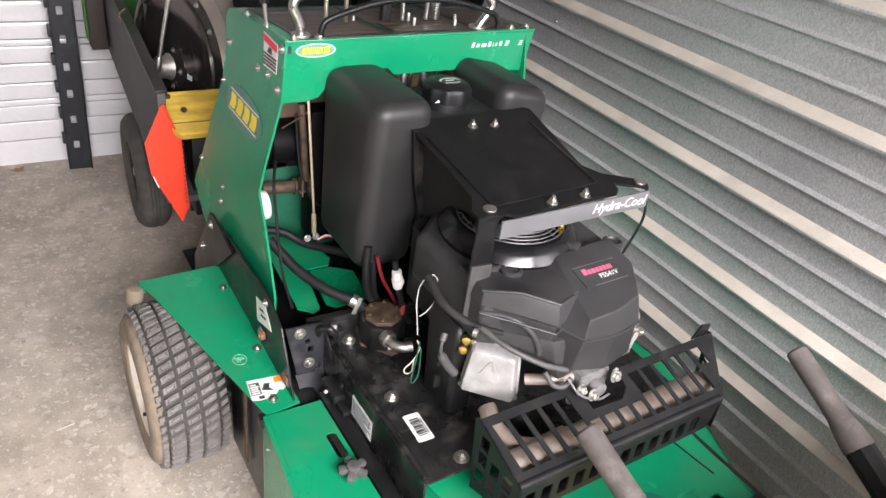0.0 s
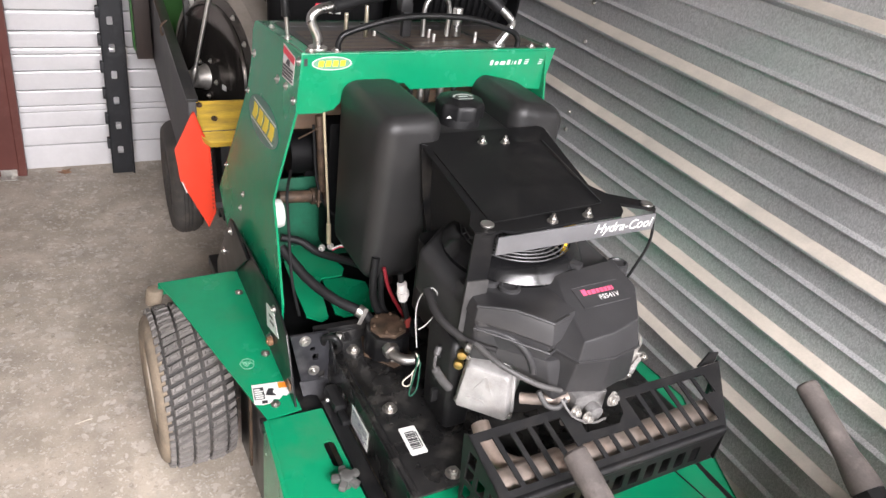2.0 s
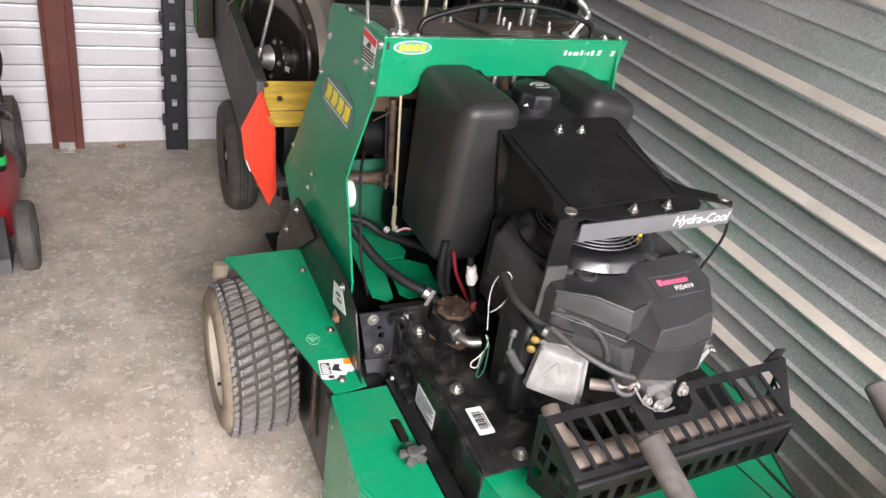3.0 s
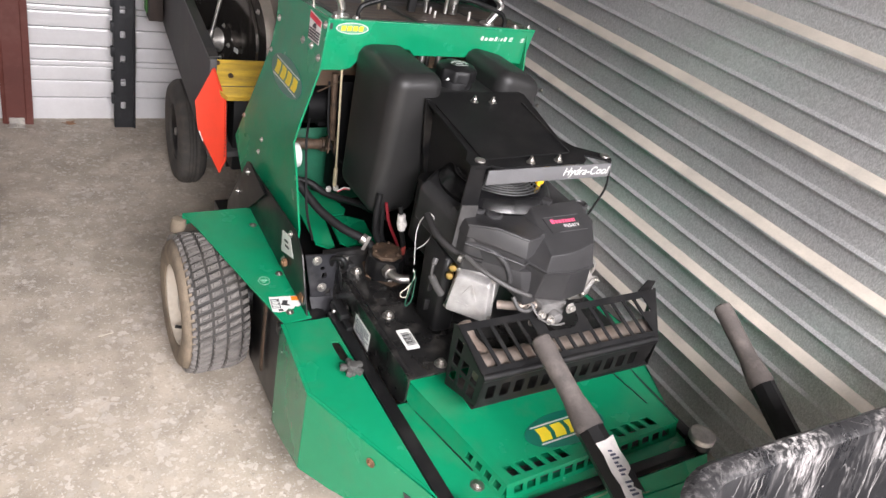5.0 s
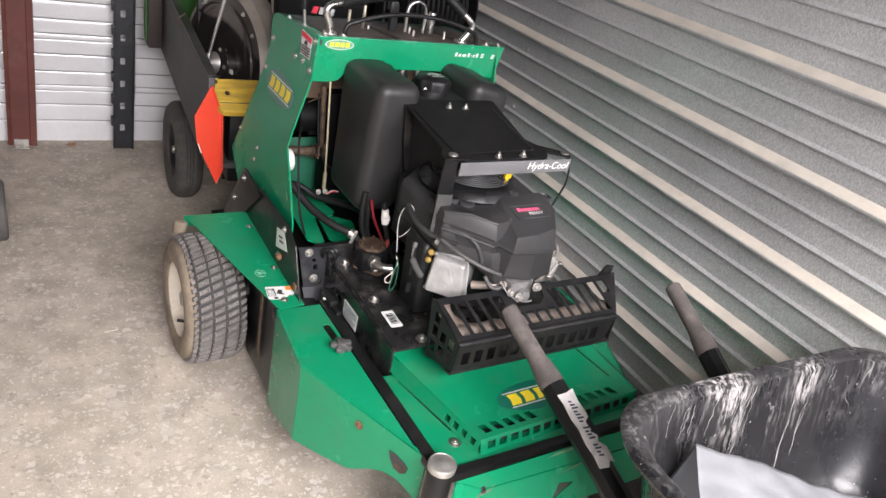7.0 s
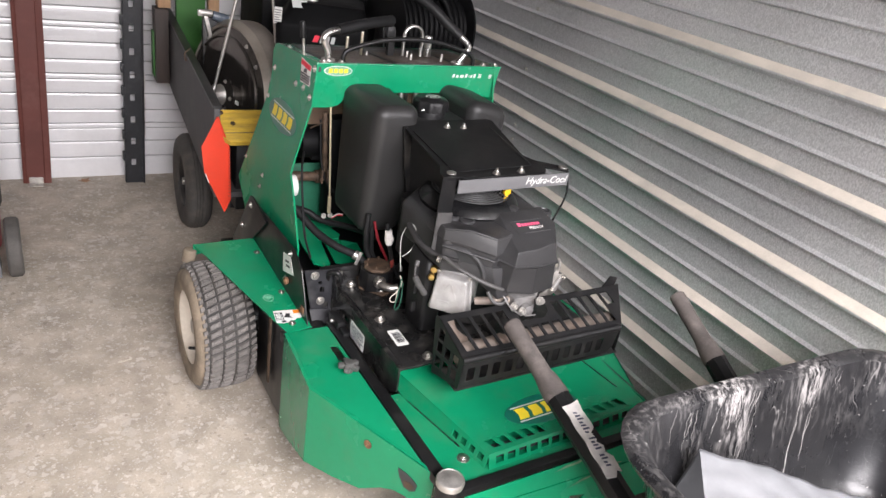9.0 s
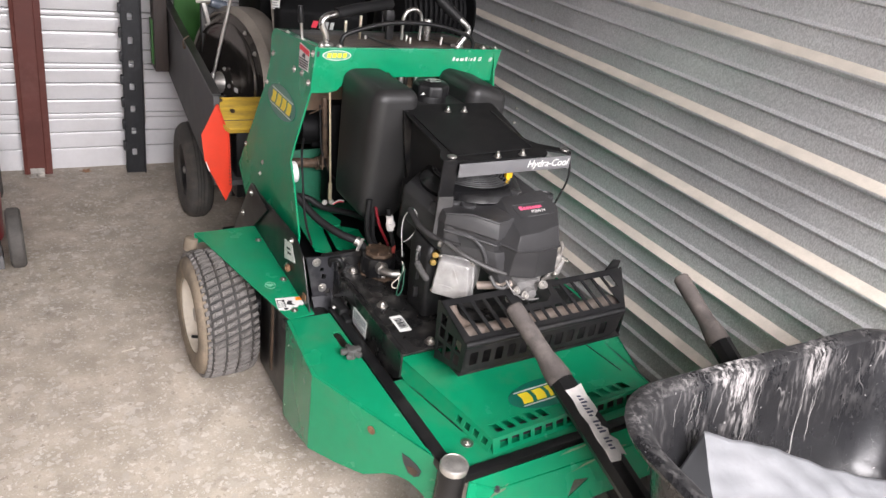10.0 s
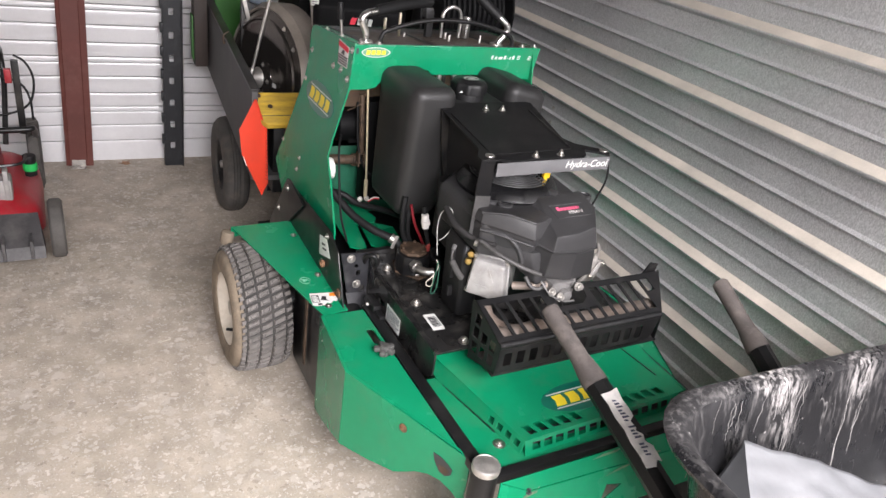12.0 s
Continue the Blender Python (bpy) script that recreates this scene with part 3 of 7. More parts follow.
# screws of the partition
SCREW = as_mesh("screw", merge(cyl((0, 0, 0), (-0.002, 0, 0), 0.007, 12), bevelled(cyl((-0.002, 0, 0), (-0.006, 0, 0), 0.0045, 6), 0.0008, 1)), STEEL)
for zz in (0.70, 0.76, 0.985, 1.10, 1.21, 1.44):
    s = new("screw", SCREW)
    s.parent, s.location = wall_east, (WALL_X - 0.0005, 2.012, zz)

# red oxide post against the back wall
post = thing("steel_post", "red-brown primed steel channel post bolted to the floor", "post", pose(-0.083, 3.452, 0, 0, 2.0, 0))
pm = [(-0.06, 0.0), (-0.06, -0.045), (-0.046, -0.05), (-0.042, -0.046), (0.030, -0.046), (0.034, -0.05), (0.060, -0.045), (0.060, 0.0), (0.054, 0.0),
      (0.054, -0.040), (0.035, -0.044), (0.030, -0.040), (-0.042, -0.040), (-0.046, -0.044), (-0.054, -0.040), (-0.054, 0.0)]
part("channel", prism(pm, 'z', 0.004, 2.59), OXIDE, post)
part("base_clip", merge(box(-0.035, 0.025, -0.085, -0.046, 0.001, 0.006, 0.001), box(-0.035, 0.025, -0.052, -0.048, 0.001, 0.035, 0.001)), DULL_ZINC, post, "dull zinc floor clip")
for zz, xx in ((0.03, -0.02), (0.03, 0.012)):
    part("bolt", bolt((xx, -0.050, zz), (0, -1, 0), 0.005, 0.004), STEEL, post)
part("bolt", bolt((-0.005, -0.068, 0.006), (0, 0, 1), 0.007, 0.006), STEEL, post)

# black notched rail that leans on the back wall
rail = thing("loading_rail", "black notched plastic rail leaning against the white wall", "rail", pose(0.352, 3.372, 0.0, -1.2, 1.4, 0))
rb = sheet([rect(-0.042, 0.042, 0.0, 1.9)] + [rrect(-0.017, 0.005, 0.092 + 0.11 * k, 0.126 + 0.11 * k, 0.004, 2) for k in range(16)],
           lambda u, v: (u, 0, v), (0, 0.006, 0))
part("web", rb, TRACK, rail)
part("flange", box(-0.045, -0.037, 0.0, 0.035, 0.0, 1.9, 0.002), TRACK, rail)
part("flange", box(0.037, 0.045, -0.012, 0.035, 0.0, 1.9, 0.002), TRACK, rail)
for k in range(16):
    part("tooth", box(-0.056, -0.040, -0.012, 0.02, 0.12 + 0.11 * k, 0.165 + 0.11 * k, 0.004), TRACK, rail)
for a, b in ((0.36, 0.46), (0.48, 0.56), (0.26, 0.345)):
    part("wear_strip", box(0.046, 0.049, -0.010, 0.03, a, b, 0.001), STEEL, rail, "scuffed pale strip")

leaf_bm = sheet([[(-0.03, 0), (-0.012, 0.012), (-0.008, 0.028), (0.006, 0.014), (0.026, 0.018), (0.018, 0.002), (0.028, -0.014), (0.004, -0.010), (-0.012, -0.02)]],
                lambda u, v: (u, v, 0.004 + 0.012 * abs(math.sin(40 * u + 25 * v))), (0, 0, 0.001))
thing("leaf", "dry brown leaf on the concrete by the wall", "leaf", pose(0.118, 3.40, 0.0), bm=leaf_bm, mat=LEAF)
thing("stick", "short pale straw lying on the concrete", "straw", pose(0.132, 1.855, 0.003, 0, 0, 8),
      bm=tube([(-0.022, 0, 0), (0, 0.001, 0.001), (0.022, 0.003, 0)], 0.0018, 6), mat=STRAW)

# ---------------------------------------------------------------- stand-on aerator
MACHINE = pose(0.95, 1.0, 0, 0, 0, 2.2)
aerator = thing("lawn_aerator", "green stand-on lawn aerator with black engine, parked on concrete", "aerator", MACHINE)


def along(a, b, c):
    """Frame for a decal: a is its origin, b its right-hand way, c its up."""
    x, y = Vector(b).normalized(), Vector(c).normalized()
    z = x.cross(y).normalized()
    y = z.cross(x)
    return Matrix.Translation(a) @ Matrix((x, y, z)).transposed().to_4x4()


def drive_wheel(x_out, y, r, side):
    """Turf-tyred wheel; side -1: its outside faces -x."""
    w = 0.185
    turn = Matrix.Translation((x_out, y, r)) @ Matrix(((0, 0, -side, 0), (1, 0, 0, 0), (0, -side, 0, 0), (0, 0, 0, 1)))
    # local z runs from the outside face inwards
    prof = [(0.112, 0.018), (0.122, 0.006), (0.150, 0.0), (0.172, 0.004), (0.184, 0.012), (0.192, 0.028), (r - 0.007, 0.055),
            (r - 0.006, w / 2), (r - 0.007, w - 0.055), (0.194, w - 0.034), (0.186, w - 0.016), (0.172, w - 0.004), (0.150, w), (0.122, w - 0.006), (0.112, w - 0.018), (0.108, w / 2)]
    bm = lathe(prof, 64, turn, close=True)
    for f in bm.faces:
        c = turn.inverted() @ f.calc_center_median()
        f.material_index = 1 if math.hypot(c.x, c.y) < (0.190 if c.z < w / 2 else 0.15) else 0
    tyre = part("tyre", bm, [RUBBER, DIRTY_RUBBER], aerator, "worn black turf tyre with dusty sidewall")
    lugs = bmesh.new()
    rnd = random.Random(4)
    n = 52
    rows = ((0.019, 0.031, 0.56, 0.0), (0.036, 0.070, 0.66, 0.35), (0.0755, 0.1085, 0.64, 0.85), (0.115, 0.150, 0.64, 0.4), (0.156, 0.176, 0.54, 0.1))
    for h0, h1, fill, shift in rows:
        for k in range(n):
            a0 = 2 * math.pi * (k + shift) / n
            da = 2 * math.pi / n * (fill + rnd.uniform(-0.03, 0.03))
            skew = -0.50 * 2 * math.pi / n * (h1 - h0) / 0.037

            def rad(h):
                e = min(h, w - h)
                return r - 0.006 - (0.0 if e > 0.05 else 0.016 * ((0.05 - e) / 0.05) ** 1.6)
            up = 0.0085 + rnd.uniform(-0.0012, 0.0008)
            corners = []
            for h, a in ((h0, a0), (h1, a0 + skew), (h1, a0 + skew + da), (h0, a0 + da)):
                corners.append((h, a))
            vs = []
            steps = [(-0.002, 0), (up * 0.75, 0.05), (up, 0.14)]
            if h1 - h0 > 0.03:
                steps += [(up, 0.34), (up - 0.0035, 0.40), (up - 0.0035, 0.50), (up, 0.56)]
            for lift, shrink in steps:
                mh, ma = sum(c_[0] for c_ in corners) / 4, sum(c_[1] for c_ in corners) / 4
                ring = []
                for h, a in corners:
                    h_, a_ = h + (mh - h) * shrink, a + (ma - a) * shrink
                    rr = rad(h_) + lift
                    ring.append(lugs.verts.new(turn @ Vector((rr * math.cos(a_), rr * math.sin(a_), h_))))
                vs.append(ring)
            lugs.faces.new(vs[-1])
            for ra, rb_ in zip(vs, vs[1:]):
                for i in range(4):
                    j = (i + 1) % 4
                    lugs.faces.new((ra[i], ra[j], rb_[j], rb_[i]))
    bmesh.ops.recalc_face_normals(lugs, faces=lugs.faces)
    part("tread", lugs, TREAD, tyre)
    rim = part("rim", lathe([(0.0, 0.055), (0.040, 0.055), (0.045, 0.048), (0.088, 0.046), (0.100, 0.030), (0.112, 0.012), (0.121, 0.010), (0.122, 0.018), (0.112, 0.030), (0.108, w / 2), (0.0, w / 2)], 48, turn), CREAM, aerator, "cream painted steel rim")
    part("hub", lathe([(0.0, 0.022), (0.022, 0.024), (0.026, 0.032), (0.026, 0.056), (0.0, 0.056)], 20, turn), STEEL, rim)
    for k in range(4):
        a = radians(45 + 90 * k)
        part("wheel_nut", bolt(turn @ Vector((0.062 * math.cos(a), 0.062 * math.sin(a), 0.047)), turn.to_3x3() @ Vector((0, 0, -1)), 0.008, 0.012, False), STEEL, rim)
    part("valve_stem", cyl(turn @ Vector((-0.02, -0.078, 0.045)), turn @ Vector((-0.014, -0.070, 0.010)), 0.005, 10), BLACK_PLASTIC, rim)


drive_wheel(-0.626, 0.730, 0.205, -1)
drive_wheel(0.655, 0.730, 0.205, 1)

# fenders over the drive wheels
for sx in (-1, 1):
    def fx(x):
        return x if sx < 0 else 2 * 0.02 - x
    loop = [(fx(-0.566), 0.872), (fx(-0.368), 0.875), (fx(-0.357), 0.346), (fx(-0.432), 0.337), (fx(-0.545), 0.800)]
    fen = part("fender", sheet([loop], lambda u, v: (u, v, 0.404 + 0.020 * (v - 0.346) / 0.53), (0, 0, -0.004)), GREEN, aerator, "green sheet-metal wheel fender")
    part("fender_lip", prism([(fx(-0.566), 0.866), (fx(-0.368), 0.869), (fx(-0.368), 0.875), (fx(-0.566), 0.872)], 'z', 0.390, 0.421), GREEN, fen)
    if sx < 0:
        for x, y in ((-0.385, 0.778), (-0.383, 0.536), (-0.405, 0.375)):
            part("bolt", bolt((x, y, 0.4045 + 0.020 * (y - 0.346) / 0.53), (0, 0, 1), 0.007, 0.003), STEEL, fen)
        part("scuff_ring", tube([(-0.430 + (0.015 + 0.001 * math.sin(5 * a)) * math.cos(a), 0.515 + 0.017 * math.sin(a), 0.4108 + 0.00064 * math.sin(a)) for a in [2 * math.pi * k / 28 for k in range(28)]], 0.0009, 5), PALE_SCUFF, fen)
        for k in range(7):
            cx, cy, sz = -0.432 + 0.0062 * math.cos(2.4 * k) * (k / 3), 0.516 + 0.0060 * math.sin(2.4 * k) * (k / 3), 0.006 + 0.002 * math.sin(5 * k)
            part("scuff_mark", tube([(cx + sz * math.cos(1.3 * k + a) * (1 + 0.3 * math.sin(3 * a + k)), cy + sz * math.sin(1.3 * k + a), 0.4107 + 0.038 * (cy + sz * math.sin(1.3 * k + a) - 0.515)) for a in (0, 0.7, 1.4, 2.3, 3.0)], 0.0008, 5), PALE_SCUFF, fen)
        lm = along((-0.405, 0.412, 0.4072), (1, -0.13, 0), (0.13, 1, 0.04))
        lab = decal([flat([(-0.038, 0.028), (0.038, 0.028), (0.038, -0.010), (0.031, -0.016), (0.024, -0.013), (0.015, -0.024), (0.004, -0.021), (-0.004, -0.032), (-0.022, -0.034), (-0.038, -0.030)], 0, 0.0006)], lm, "warning_label", LABEL, fen, "torn white warning label")
        decal([flat(rect(0.018, 0.036, 0.009, 0.026), 0.0006, 0.001)], lm, "label_orange", ORANGE_INK, lab)
        decal([flat([(-0.012, -0.006), (-0.004, 0.012), (0.008, 0.010), (0.004, -0.002), (0.012, -0.012), (0.0, -0.010)], 0.0006, 0.001),
               flat(rect(-0.036, -0.014, -0.018, 0.018), 0.0006, 0.0009), flat(rect(-0.022, -0.010, -0.031, -0.022), 0.0006, 0.0009)], lm, "label_print", INK, lab)
        decal(text_bars(-0.034, -0.016, -0.016, 0.016, 5, 0.0003), lm @ pose(0, 0, 0.001), "label_bar", LABEL, lab)

# inner wall of the fender, dark plate behind it
part("wheel_tab", cyl((-0.582, 0.868, 0.366), (-0.574, 0.870, 0.410), 0.021, 18, 0.008), DIRTY_RUBBER, aerator, "small tan rubber tab behind the fender")
part("inner_wall", prism([(0.872, 0.421), (0.352, 0.402), (0.425, 0.545), (0.490, 0.577), (0.696, 0.569), (0.875, 0.559)], 'x', -0.3685, -0.3645, 0.0008), BLACK_PAINT, aerator)
iw = along((-0.3688, 0.536, 0.506), (0, -1, 0), (0, 0, 1))
st = decal([flat([(-0.036, -0.042), (0.057, -0.010), (0.020, 0.035), (-0.040, 0.021)], 0, 0.0008)], iw, "sticker", LABEL, aerator, "small white sticker")
decal([flat([(-0.018, 0.000), (0.012, 0.008), (0.010, 0.014), (-0.018, 0.007)], 0.0008, 0.0012), flat([(-0.010, -0.012), (0.022, -0.004), (0.020, 0.002), (-0.010, -0.005)], 0.0008, 0.0012)], iw, "sticker_print", INK, st)
part("bolt", bolt((-0.369, 0.524, 0.456), (-1, 0, 0), 0.012, 0.012, False), RUST, aerator, "rusty bolt head")
part("bolt", bolt((-0.369, 0.546, 0.452), (-1, 0, 0), 0.007, 0.006), STEEL, aerator)
part("bolt", bolt((-0.369, 0.512, 0.553), (-1, 0, 0), 0.007, 0.006), STEEL, aerator)
part("reflector", box(-0.372, -0.369, 0.385, 0.405, 0.422, 0.442, 0.001), RUST, aerator, "small orange reflector")
bp = [(0.725, 0.552), (0.872, 0.575), (0.900, 0.568), (1.085, 0.330), (1.10, 0.180), (0.874, 0.180), (0.874, 0.420)]
part("foot_plate", prism(bp, 'x', -0.376, -0.370, 0.001), BLACK_PAINT, aerator, "black side plate")
for y, z in ((0.878, 0.545), (0.970, 0.430)):
    part("bolt", bolt((-0.378, y, z), (-1, 0, 0), 0.008, 0.005), STEEL, aerator)
part("platform", box(-0.36, 0.42, 0.95, 1.32, 0.16, 0.20, 0.006), BLACK_PAINT, aerator, "black standing platform")

# tall side panels and control console
side = [(0.643, 1.080), (0.970, 1.054), (0.990, 1.047), (0.998, 1.025), (0.973, 0.965), (0.970, 0.890), (1.060, 0.636), (1.091, 0.563), (0.977, 0.452), (0.93, 0.39), (0.56, 0.39), (0.500, 0.440),
        (0.488, 0.578), (0.595, 0.688), (0.656, 0.742), (0.652, 0.790), (0.618, 0.962)]


def panel_x(z):
    """The side panels lean out towards the ground."""
    return -0.277 - 0.165 * (1.078 - max(z, 0.572))


pan = part("side_panel", sheet([side], lambda u, v: (panel_x(v), u, v), (0.005, 0, 0)), GREEN, aerator, "dark green tall side panel")
part("side_panel", sheet([side], lambda u, v: (0.326, u, v), (-0.005, 0, 0)), GREEN, aerator, "dark green tall side panel")
for y, z in ((0.867, 0.653), (0.870, 0.614), (0.953, 0.981), (0.958, 0.889), (1.048, 0.650), (0.642, 0.979), (0.760, 0.985), (0.700, 0.9905), (0.651, 1.059)):
    part("bolt", bolt((panel_x(z), y, z), (-1, 0, 0.16), 0.0065 if z > 0.97 else 0.005, 0.0035), STEEL, pan)
badge(along((panel_x(0.869) - 0.0006, 0.808, 0.869), (0, -1, 0), (0.165, 0, 1)), 0.246, 0.092, pan)
wm = along((panel_x(1.031) - 0.0006, 0.706, 1.031), (0, -1, 0.0), (0.165, 0, 1))
wl = decal([flat([(-0.026, -0.031), (0.046, -0.027), (0.032, 0.029), (-0.051, 0.034)], 0, 0.0006)], wm, "warning_label", LABEL, pan, "red and white warning label")
decal([flat([(-0.045, 0.017), (0.034, 0.013), (0.031, 0.027), (-0.048, 0.031)], 0.0006, 0.001)], wm, "label_red", RED_INK, wl)
decal([flat([(-0.018, 0.001), (0.010, 0.001), (0.004, 0.013), (-0.010, 0.013)], 0.0006, 0.001)] + [flat([(-0.027 - 0.0032 * k, -0.027 + 0.0065 * k), (0.043 - 0.0016 * k, -0.024 + 0.0065 * k), (0.042 - 0.0016 * k, -0.0195 + 0.0065 * k), (-0.030 - 0.0032 * k, -0.0225 + 0.0065 * k)], 0.0006, 0.001) for k in range(4)], wm, "label_print", INK, wl)

con = part("console_front", sheet([[(-0.275, 1.076), (0.345, 1.072), (0.328, 0.978), (0.205, 0.988), (0.152, 1.006), (0.140, 0.993), (-0.030, 0.993), (-0.045, 1.008), (-0.160, 1.010),
                                    (-0.185, 1.000), (-0.192, 0.972), (-0.206, 0.956), (-0.232, 0.950), (-0.283, 0.950), (-0.286, 0.960)]], lambda u, v: (u, 0.640, v), (0, 0.004, 0)), GREEN, aerator, "bright green console front plate")
TOP_TILT = Matrix.Translation((0, 0.642, 1.0775)) @ pose(0, 0, 0, -4.6, 0, 0) @ Matrix.Translation((0, -0.642, -1.0775))
part("console_top", box(-0.279, 0.349, 0.642, 0.985, 1.072, 1.0775, 0.002, TOP_TILT), GREEN, con)
bm = along((-0.214, 0.6396, 1.057), (1, 0, 0), (0, 0, 1))
b0 = decal([flat(oval(0, 0, 0.0435, 0.0145, 28), 0, 0.0006)], bm, "oval_badge", SILVER_INK, con, "pale green oval badge with yellow blocks")
decal([flat(oval(0, 0, 0.0405, 0.0125, 28), 0.0006, 0.0009)], bm, "badge_field", LIME, b0)
decal([flat([(-0.030 + 0.0155 * k, -0.006), (-0.0185 + 0.0155 * k, -0.006), (-0.0165 + 0.0155 * k, 0.006), (-0.028 + 0.0155 * k, 0.006)], 0.0009, 0.0012) for k in range(4)], bm, "badge_block", YELLOW, b0)
bm = along((0.246, 0.6396, 1.048), (1, 0, 0), (0, 0, 1))
bars, u = [], -0.078
for wdt in (0.012, 0.013, 0.018, 0.012, 0.006, 0.010, 0.012):
    hgt = 0.0115 if wdt in (0.012,) else 0.0082
    bars.append(flat([(u, -0.006), (u + wdt - 0.0045, -0.006), (u + wdt - 0.002, -0.006 + hgt), (u + 0.0025, -0.006 + hgt)], 0, 0.0006))
    u += wdt + 0.001
for u_, v_ in ((0.016, -0.006), (0.056, -0.007)):
    for dv in (0.0, 0.0045, 0.009):
        bars.append(flat([(u_ + 0.3 * dv, v_ + dv), (u_ + 0.011 + 0.3 * dv, v_ + dv), (u_ + 0.0115 + 0.3 * dv, v_ + dv + 0.0026), (u_ + 0.001 + 0.3 * dv, v_ + dv + 0.0026)], 0, 0.0006))
decal(bars, bm, "name_print", SILVER_INK, con, "pale model name print")
part("slot", box(-0.2735, -0.2665, 0.6385, 0.6395, 1.053, 1.068, 0), INK, con)
for x in (-0.255, -0.20, 0.285, 0.330):
    part("bolt", bolt((x, 0.655, 1.0775), (0, 0, 1), 0.0075, 0.006), STEEL, con)
for x, y in ((-0.268, 0.90), (-0.266, 0.78), (0.33, 0.84)):
    part("bolt", bolt((x, y, 1.0775 - 0.08 * (y - 0.642)), (0, 0, 1), 0.006, 0.005), STEEL, con)
for a, b in ((-0.245, -0.035), (-0.029, 0.190), (0.196, 0.338)):
    pr = part("instruction_panel", box(a, b, 0.652, 0.960, 1.0772, 1.0795, 0.0005, TOP_TILT), PRINT, con, "dark printed instruction panel")
    part("print_field", box(a + 0.016, b - 0.016, 0.672, 0.850, 1.0796, 1.0801, 0, TOP_TILT), BROWN_PRINT, pr)
    for k in range(4):
        part("print_bar", box(a + 0.02, b - 0.03 - 0.01 * (k % 2), 0.690 + 0.035 * k, 0.700 + 0.035 * k, 1.0802, 1.0804, 0, TOP_TILT), PRINT, pr)
    part("print_bar", box(a + 0.01, b - 0.02, 0.900, 0.905, 1.0796, 1.0800, 0, TOP_TILT), BAND, pr)

# handles and levers on the console
for pts, foam in (([(-0.236, 0.668, 1.077), (-0.238, 0.668, 1.105), (-0.252, 0.668, 1.138), (-0.238, 0.672, 1.156), (-0.200, 0.682, 1.163)],
                   [(-0.205, 0.680, 1.1625), (-0.120, 0.705, 1.176), (-0.006, 0.748, 1.184)]),
                  ([(0.196, 0.668, 1.077), (0.226, 0.668, 1.118), (0.228, 0.668, 1.134), (0.212, 0.672, 1.150), (0.196, 0.678, 1.163)],
                   [(0.199, 0.677, 1.160), (0.160, 0.700, 1.192), (0.118, 0.735, 1.232), (0.070, 0.780, 1.262)])):
    hd = part("control_handle", tube(smooth_path(pts), 0.0095, 12), CHROME, con, "bent chrome handle with black foam grip")
    part("foam_grip", tube(smooth_path(foam), 0.0155, 14), HOSE, hd)
    part("collar", cyl((pts[0][0], pts[0][1], 1.0775), (pts[0][0], pts[0][1], 1.084), 0.020, 18, 0.002), STEEL, hd)
part("guard_bar", tube(smooth_path([(-0.196, 0.655, 1.078), (-0.195, 0.655, 1.098), (-0.170, 0.655, 1.118), (-0.048, 0.655, 1.147), (0.100, 0.655, 1.145), (0.215, 0.655, 1.118), (0.243, 0.655, 1.098), (0.245, 0.655, 1.078)], 6), 0.0065, 10), SATIN_BLACK, con, "bent black guard bar")
lv = part("lever", box(-0.012, 0.010, 0.742, 0.760, 1.078, 1.155, 0.004), BLACK_PLASTIC, con, "black lever with knob")
part("knob", box(-0.022, 0.006, 0.736, 0.766, 1.135, 1.168, 0.008), BLACK_PLASTIC, lv)
part("u_bolt", tube(smooth_path([(0.044, 0.75, 1.078), (0.043, 0.75, 1.135), (0.052, 0.75, 1.160), (0.075, 0.75, 1.170), (0.098, 0.75, 1.160), (0.107, 0.75, 1.135), (0.106, 0.75, 1.078)]), 0.0055, 12), CHROME, con, "chrome U-shaped bolt")
part("post", cyl((0.130, 0.75, 1.078), (0.130, 0.75, 1.142), 0.012, 16, 0.002), CHROME, con, "chrome cylinder post")
for x, h in ((-0.145, 1.130), (-0.098, 1.146)):
    part("cable_post", cyl((x, 0.75, 1.078), (x, 0.75, h), 0.0045, 10, 0.001), GOLD_ZINC, con, "yellow zinc post")
for x, y, h in ((0.058, 0.72, 1.092), (0.068, 0.765, 1.09), (0.155, 0.70, 1.09), (0.18, 0.74, 1.09), (-0.06, 0.79, 1.08)):
    part("bolt", cyl((x, y, 1.066), (x, y, h), 0.004, 8, 0.001), DULL_ZINC, con)
part("lever", cyl((-0.262, 0.79, 1.066), (-0.267, 0.79, 1.115), 0.0045, 10), STEEL, con, "slim black-tipped lever")
part("lever_boot", cyl((-0.267, 0.79, 1.112), (-0.272, 0.79, 1.160), 0.0095, 14, 0.003, 0.0075), BLACK_PLASTIC, con)

# interior behind the tank
for outline in ([(-0.252, 0.881), (-0.150, 0.773), (-0.136, 0.697), (-0.151, 0.671), (-0.205, 0.672), (-0.218, 0.650), (-0.241, 0.516), (-0.260, 0.506), (-0.288, 0.533), (-0.275, 0.744)],
                [(-0.205, 0.663), (-0.151, 0.660), (-0.106, 0.626), (-0.120, 0.507), (-0.205, 0.506), (-0.221, 0.528)]):
    part("floor_plate", sheet([outline], lambda u, v: (u, v, 0.500), (0, 0, -0.005)), GREEN, aerator)
# flat black sheet gives the gaps between the floor plates their shade
part("floor_gap_shade", box(-0.33, 0.30, 0.436, 0.83, 0.452, 0.458, 0.001), DULL_BLACK, aerator)
part("floor_plate", box(-0.293, 0.35, 0.42, 1.05, 0.330, 0.338, 0.001), SHADED_GREEN, aerator)
